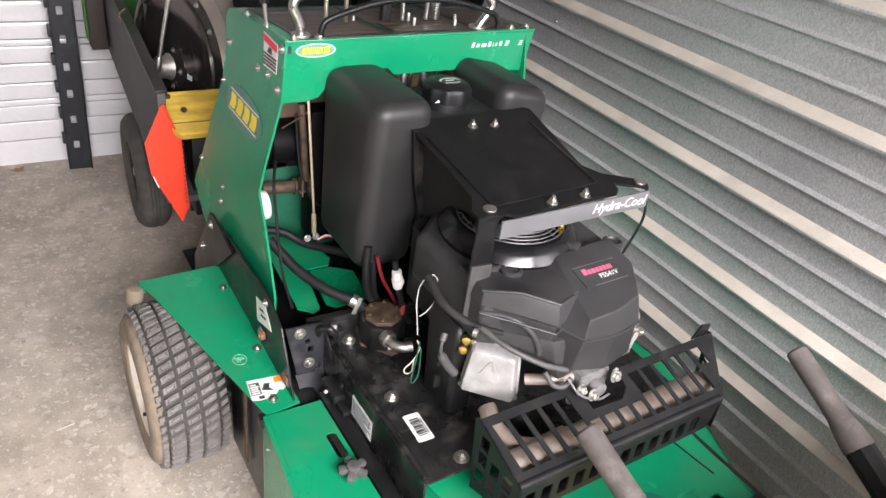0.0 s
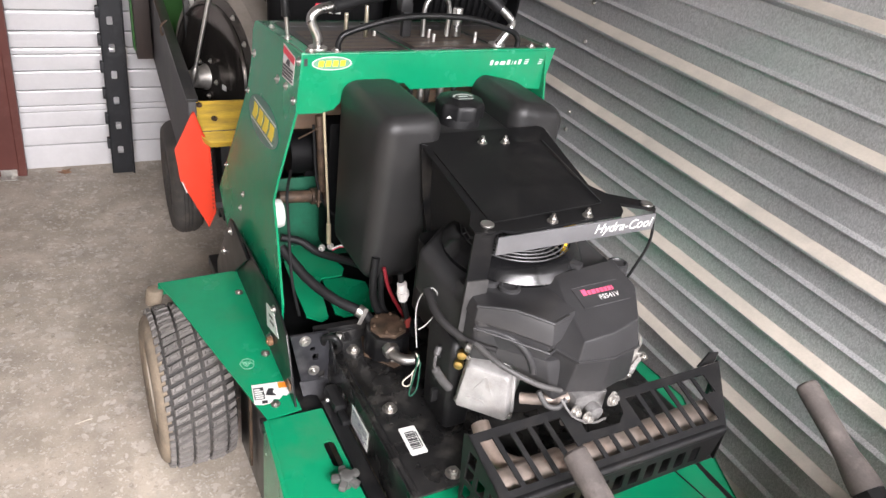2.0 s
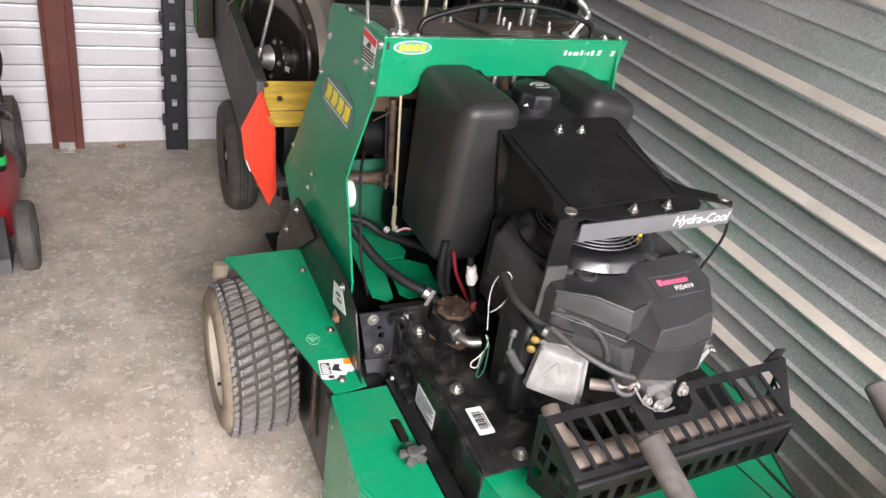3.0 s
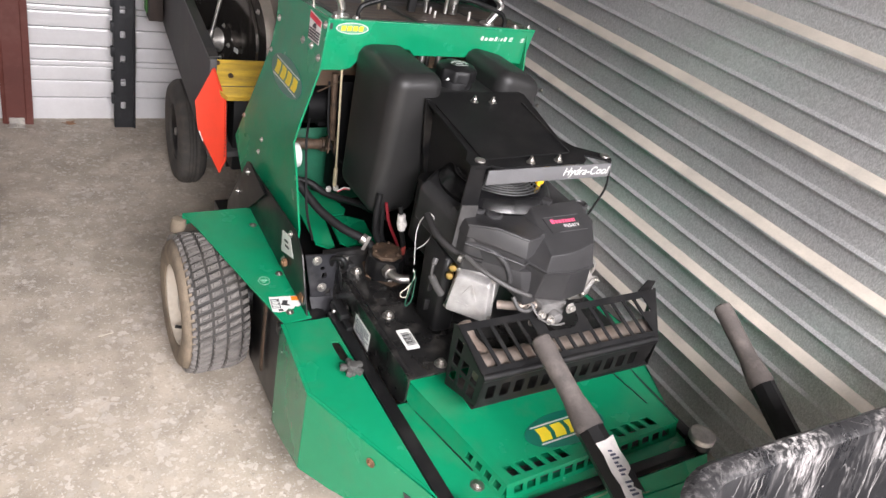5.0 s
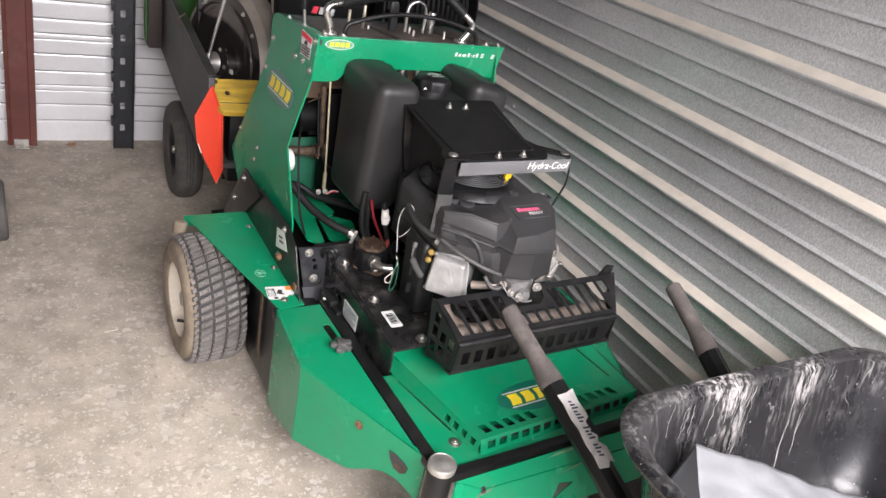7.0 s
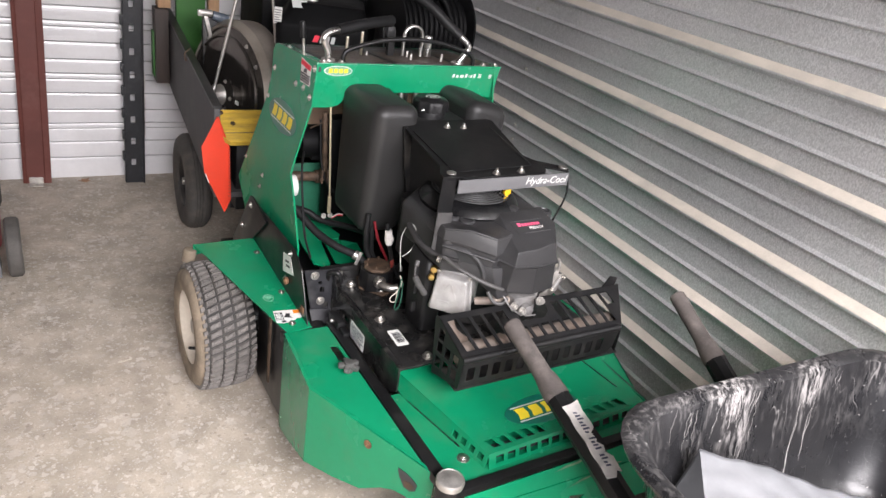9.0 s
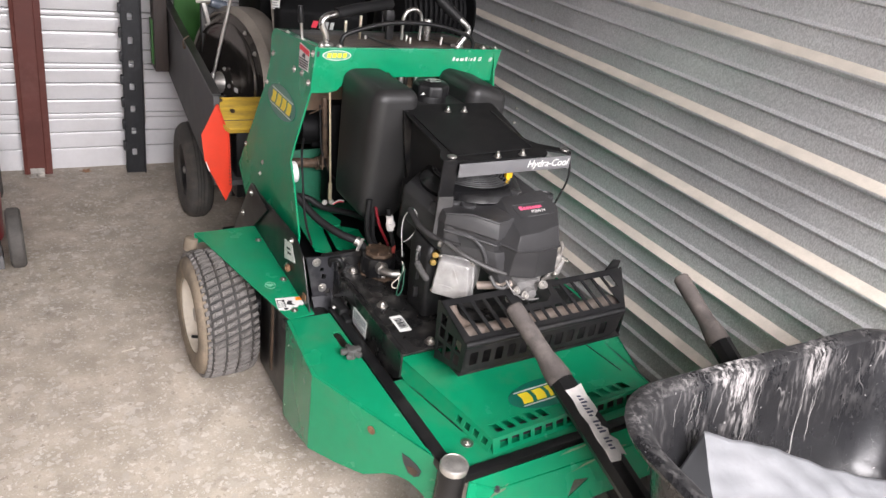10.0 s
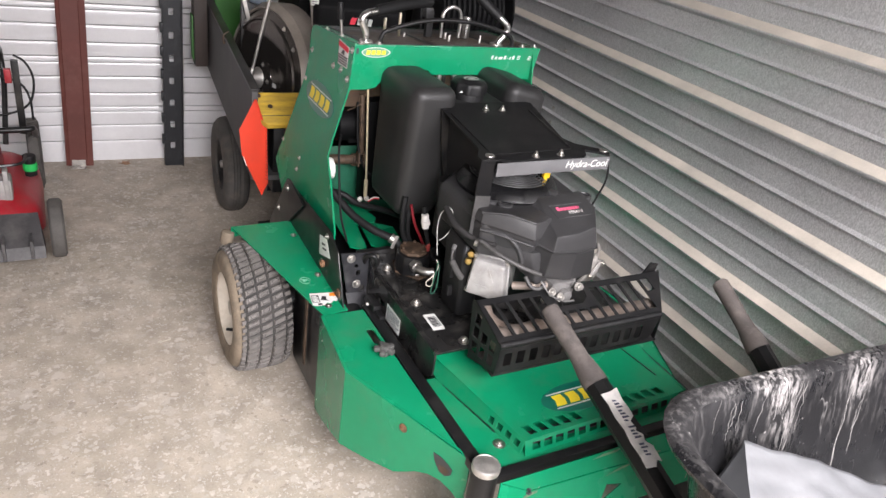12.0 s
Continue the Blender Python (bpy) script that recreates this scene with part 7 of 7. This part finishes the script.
decal(text_bars(-0.015, 0.015, -0.026, 0.026, 6, 0.0005, 8, 0.4), along((-0.162, -0.118, 1.046), (0.8, -0.6, 0.1), (-0.3, 0.4, 0.8)) @ pose(0, 0, 0.001), "label_bar", BAND, lab)
decal([flat(rect(-0.030, 0.030, -0.016, 0.016), 0, 0.001)], along((-0.085, -0.094, 1.093), (0.94, 0.34, 0.0), (-0.25, 0.6, 0.75)), "silver_label", SILVER_INK, eng, "silver rating label")
em = along((0.02, -0.1405, 0.980), (1, 0, 0), (0, 0, 1))
decal([flat([(-0.05, -0.012), (-0.03, -0.012), (-0.022, 0.014), (-0.042, 0.014)], 0, 0.001)], em, "red_mark", RED_INK, eng)
decal([flat([(-0.022 + 0.02 * k, -0.012), (-0.008 + 0.02 * k, -0.012), (-0.004 + 0.02 * k, 0.014), (-0.018 + 0.02 * k, 0.014)], 0, 0.001) for k in range(3)], em, "pale_mark", SILVER_INK, eng)
part("stand", box(-0.14, 0.14, -0.10, 0.13, 0.40, 0.63, 0.01), BLACK_PAINT, eng)

reel = thing("hose_reel", "black hose coiled on a reel in the cart", "hose reel", pose(1.31, 2.34, 1.055, 0, 90, 6))
for zz in (-0.165, 0.150):
    part("flange", lathe([(0.0, 0.0), (0.155, 0.002), (0.165, 0.006), (0.166, 0.012), (0.155, 0.012), (0.0, 0.010)], 48, Matrix.Translation((0, 0, zz))), DULL_BLACK, reel)
    part("side_stand", prism([(0.0, -0.03), (0.0, 0.03), (0.50, 0.10), (0.50, -0.10)], 'z', zz - 0.012, zz - 0.004, 0.001), BLACK_PAINT, reel)
for layer, (rad_, n_) in enumerate(((0.128, 12), (0.106, 13))):
    for k in range(n_):
        part("hose_turn", lathe([(rad_ + 0.0115 * math.cos(a), -0.140 + 0.0115 * layer + 0.0232 * k + 0.0115 * math.sin(a)) for a in [2 * math.pi * q / 8 for q in range(8)]], 40, None, close=True), DULL_BLACK, reel)
part("hose_end", tube(smooth_path([(-0.128, 0.0, -0.10), (-0.15, -0.06, -0.06), (-0.13, -0.11, 0.02), (-0.05, -0.14, 0.06)]), 0.0115, 10), DULL_BLACK, reel)
thing("machine_case", "dark machine case standing in the cart", "case", bm=merge(box(0.80, 1.34, 2.78, 3.15, 0.56, 1.16, 0.03), box(0.86, 1.28, 2.83, 3.10, 1.16, 1.22, 0.02)), mat=DULL_BLACK)
thing("red_case", "small red tool case on the dark machine case", "case", bm=box(0.64, 0.72, 3.02, 3.10, 0.56, 0.86, 0.01), mat=RED_PAINT)

# ---------------------------------------------------------------- red push mower
FLAP = material("grey_flap_plastic", (0.060, 0.057, 0.059), 0.5, spread=0.2, scale=9, dirt=(0.2, 0.19, 0.18), dirt_amount=0.5)
mower = thing("push_mower", "red push mower with black handle and grey discharge flap", "lawn mower", pose(-0.47, 2.80, 0.0, 0, 0, 2))
hull = [[(x, y, 0.075) for x, y in rrect(-0.26, 0.246, -0.28, 0.36, 0.13, 8)]]
for a_ in (0, 15, 30, 45, 60, 72, 82):
    i_ = 0.13 * (1 - math.cos(radians(a_)))
    hull.append([(x, y, 0.105 + 0.125 * math.sin(radians(a_)) + 0.012 * math.sin(7 * y) * math.sin(radians(a_))) for x, y in rrect(-0.252 + i_, 0.244 - i_, -0.272 + i_, 0.352 - i_ * 1.2, 0.13 - 0.5 * i_, 8)])
part("deck", loft(hull), RED_PAINT, mower, "red steel mower deck")
part("engine_cover", bevelled(loft([[(x, y, 0.24) for x, y in rrect(-0.15, 0.12, -0.15, 0.18, 0.06, 4)], [(x, y, 0.36) for x, y in rrect(-0.14, 0.11, -0.14, 0.17, 0.06, 4)], [(x, y, 0.40) for x, y in rrect(-0.10, 0.07, -0.09, 0.13, 0.05, 4)]]), 0.008), RED_PAINT, mower)
part("grey_shroud", box(-0.05, 0.10, -0.02, 0.16, 0.26, 0.385, 0.012), SATIN_BLACK, mower)
part("oil_filler", merge(cyl((0.215, -0.04, 0.24), (0.215, -0.04, 0.30), 0.022, 16, 0.002), cyl((0.215, -0.04, 0.295), (0.215, -0.04, 0.325), 0.024, 16, 0.004)), BLACK_PLASTIC, mower)
part("filler_ring", cyl((0.215, -0.04, 0.262), (0.215, -0.04, 0.292), 0.026, 16, 0.002), material("bright_green_plastic", (0.02, 0.42, 0.09), 0.4), mower, "bright green filler neck")
part("muffler_box", merge(box(0.055, 0.150, -0.19, -0.11, 0.20, 0.285, 0.008), box(0.125, 0.142, -0.195, -0.15, 0.205, 0.325, 0.004)), ALUMINIUM, mower, "pale cast engine side")
part("recoil_frame", tube(smooth_path([(-0.10, -0.165, 0.33), (0.05, -0.168, 0.332), (0.185, -0.15, 0.335), (0.205, -0.06, 0.33)]), 0.006, 8), BLACK_PAINT, mower)
part("discharge_flap", loft([[(-0.24, -0.40, 0.055), (0.238, -0.40, 0.055), (0.238, -0.27, 0.055), (-0.24, -0.27, 0.055)], [(-0.24, -0.385, 0.10), (0.238, -0.385, 0.10), (0.225, -0.25, 0.175), (-0.23, -0.25, 0.175)]]), FLAP, mower, "grey plastic flap")
for x in (-0.20, -0.10, 0.0, 0.10, 0.19):
    part("flap_rib", box(x, x + 0.012, -0.405, -0.28, 0.055, 0.13, 0.004), FLAP, mower)
for x, y, r in ((0.285, -0.275, 0.115), (-0.305, -0.275, 0.115), (0.228, 0.40, 0.155), (-0.285, 0.40, 0.155)):
    wm_ = Matrix.Translation((x, y, r)) @ pose(0, 0, 0, 0, 90, 0)
    tyre = part("wheel", lathe([(r * 0.62, -0.024), (r * 0.9, -0.026), (r * 0.985, -0.018), (r, 0.0), (r * 0.985, 0.018), (r * 0.9, 0.026), (r * 0.62, 0.024)], 40, wm_, close=True), MOWER_RUBBER, mower, "dusty grey mower wheel")
    tn = bmesh.new()
    for k in range(40 if r > 0.12 else 0):
        a = 2 * math.pi * k / 40
        merge(tn, box(-0.020, 0.020, -0.004, 0.004, r - 0.003, r + 0.003, 0, Matrix.Translation((x, y, r)) @ pose(0, 0, 0, math.degrees(a), 0, 0) @ pose(0, 0, 0, 0, 0, 25)))
    if r > 0.12:
        part("tread", tn, MOWER_RUBBER, tyre)
    part("wheel_disc", lathe([(0.0, -0.016), (r * 0.3, -0.018), (r * 0.63, -0.010), (r * 0.63, 0.010), (0.0, 0.016)], 32, wm_), SATIN_BLACK, tyre)
for x in (-0.20, 0.13):
    part("handle_tube", tube(smooth_path([(x, 0.20, 0.28), (x + 0.02, 0.34, 0.50), (x + 0.02, 0.36, 0.62), (x + 0.02, 0.18, 0.70)]), 0.011, 10), BLACK_PAINT, mower)
part("handle_bar", tube(smooth_path([(-0.18, 0.06, 0.385), (-0.10, 0.06, 0.387), (0.10, 0.06, 0.390), (0.215, 0.06, 0.393), (0.240, 0.09, 0.385), (0.242, 0.25, 0.30)]), 0.012, 10), BLACK_PAINT, mower)
part("handle_bar", box(0.192, 0.218, 0.095, 0.115, 0.36, 0.66, 0.004), BLACK_PAINT, mower)
part("cable", tube(smooth_path([(0.205, 0.10, 0.68), (0.240, 0.10, 0.655), (0.262, 0.10, 0.60), (0.258, 0.10, 0.535), (0.232, 0.10, 0.480), (0.16, 0.10, 0.445), (0.0, 0.08, 0.43)]), 0.0045, 8), HOSE, mower)
part("cable", tube(smooth_path([(0.05, 0.12, 0.60), (0.15, 0.12, 0.59), (0.215, 0.11, 0.565), (0.242, 0.10, 0.51), (0.245, 0.10, 0.42)]), 0.0045, 8), HOSE, mower)
part("knob", box(0.165, 0.190, 0.09, 0.12, 0.57, 0.625, 0.006), RED_PAINT, mower)
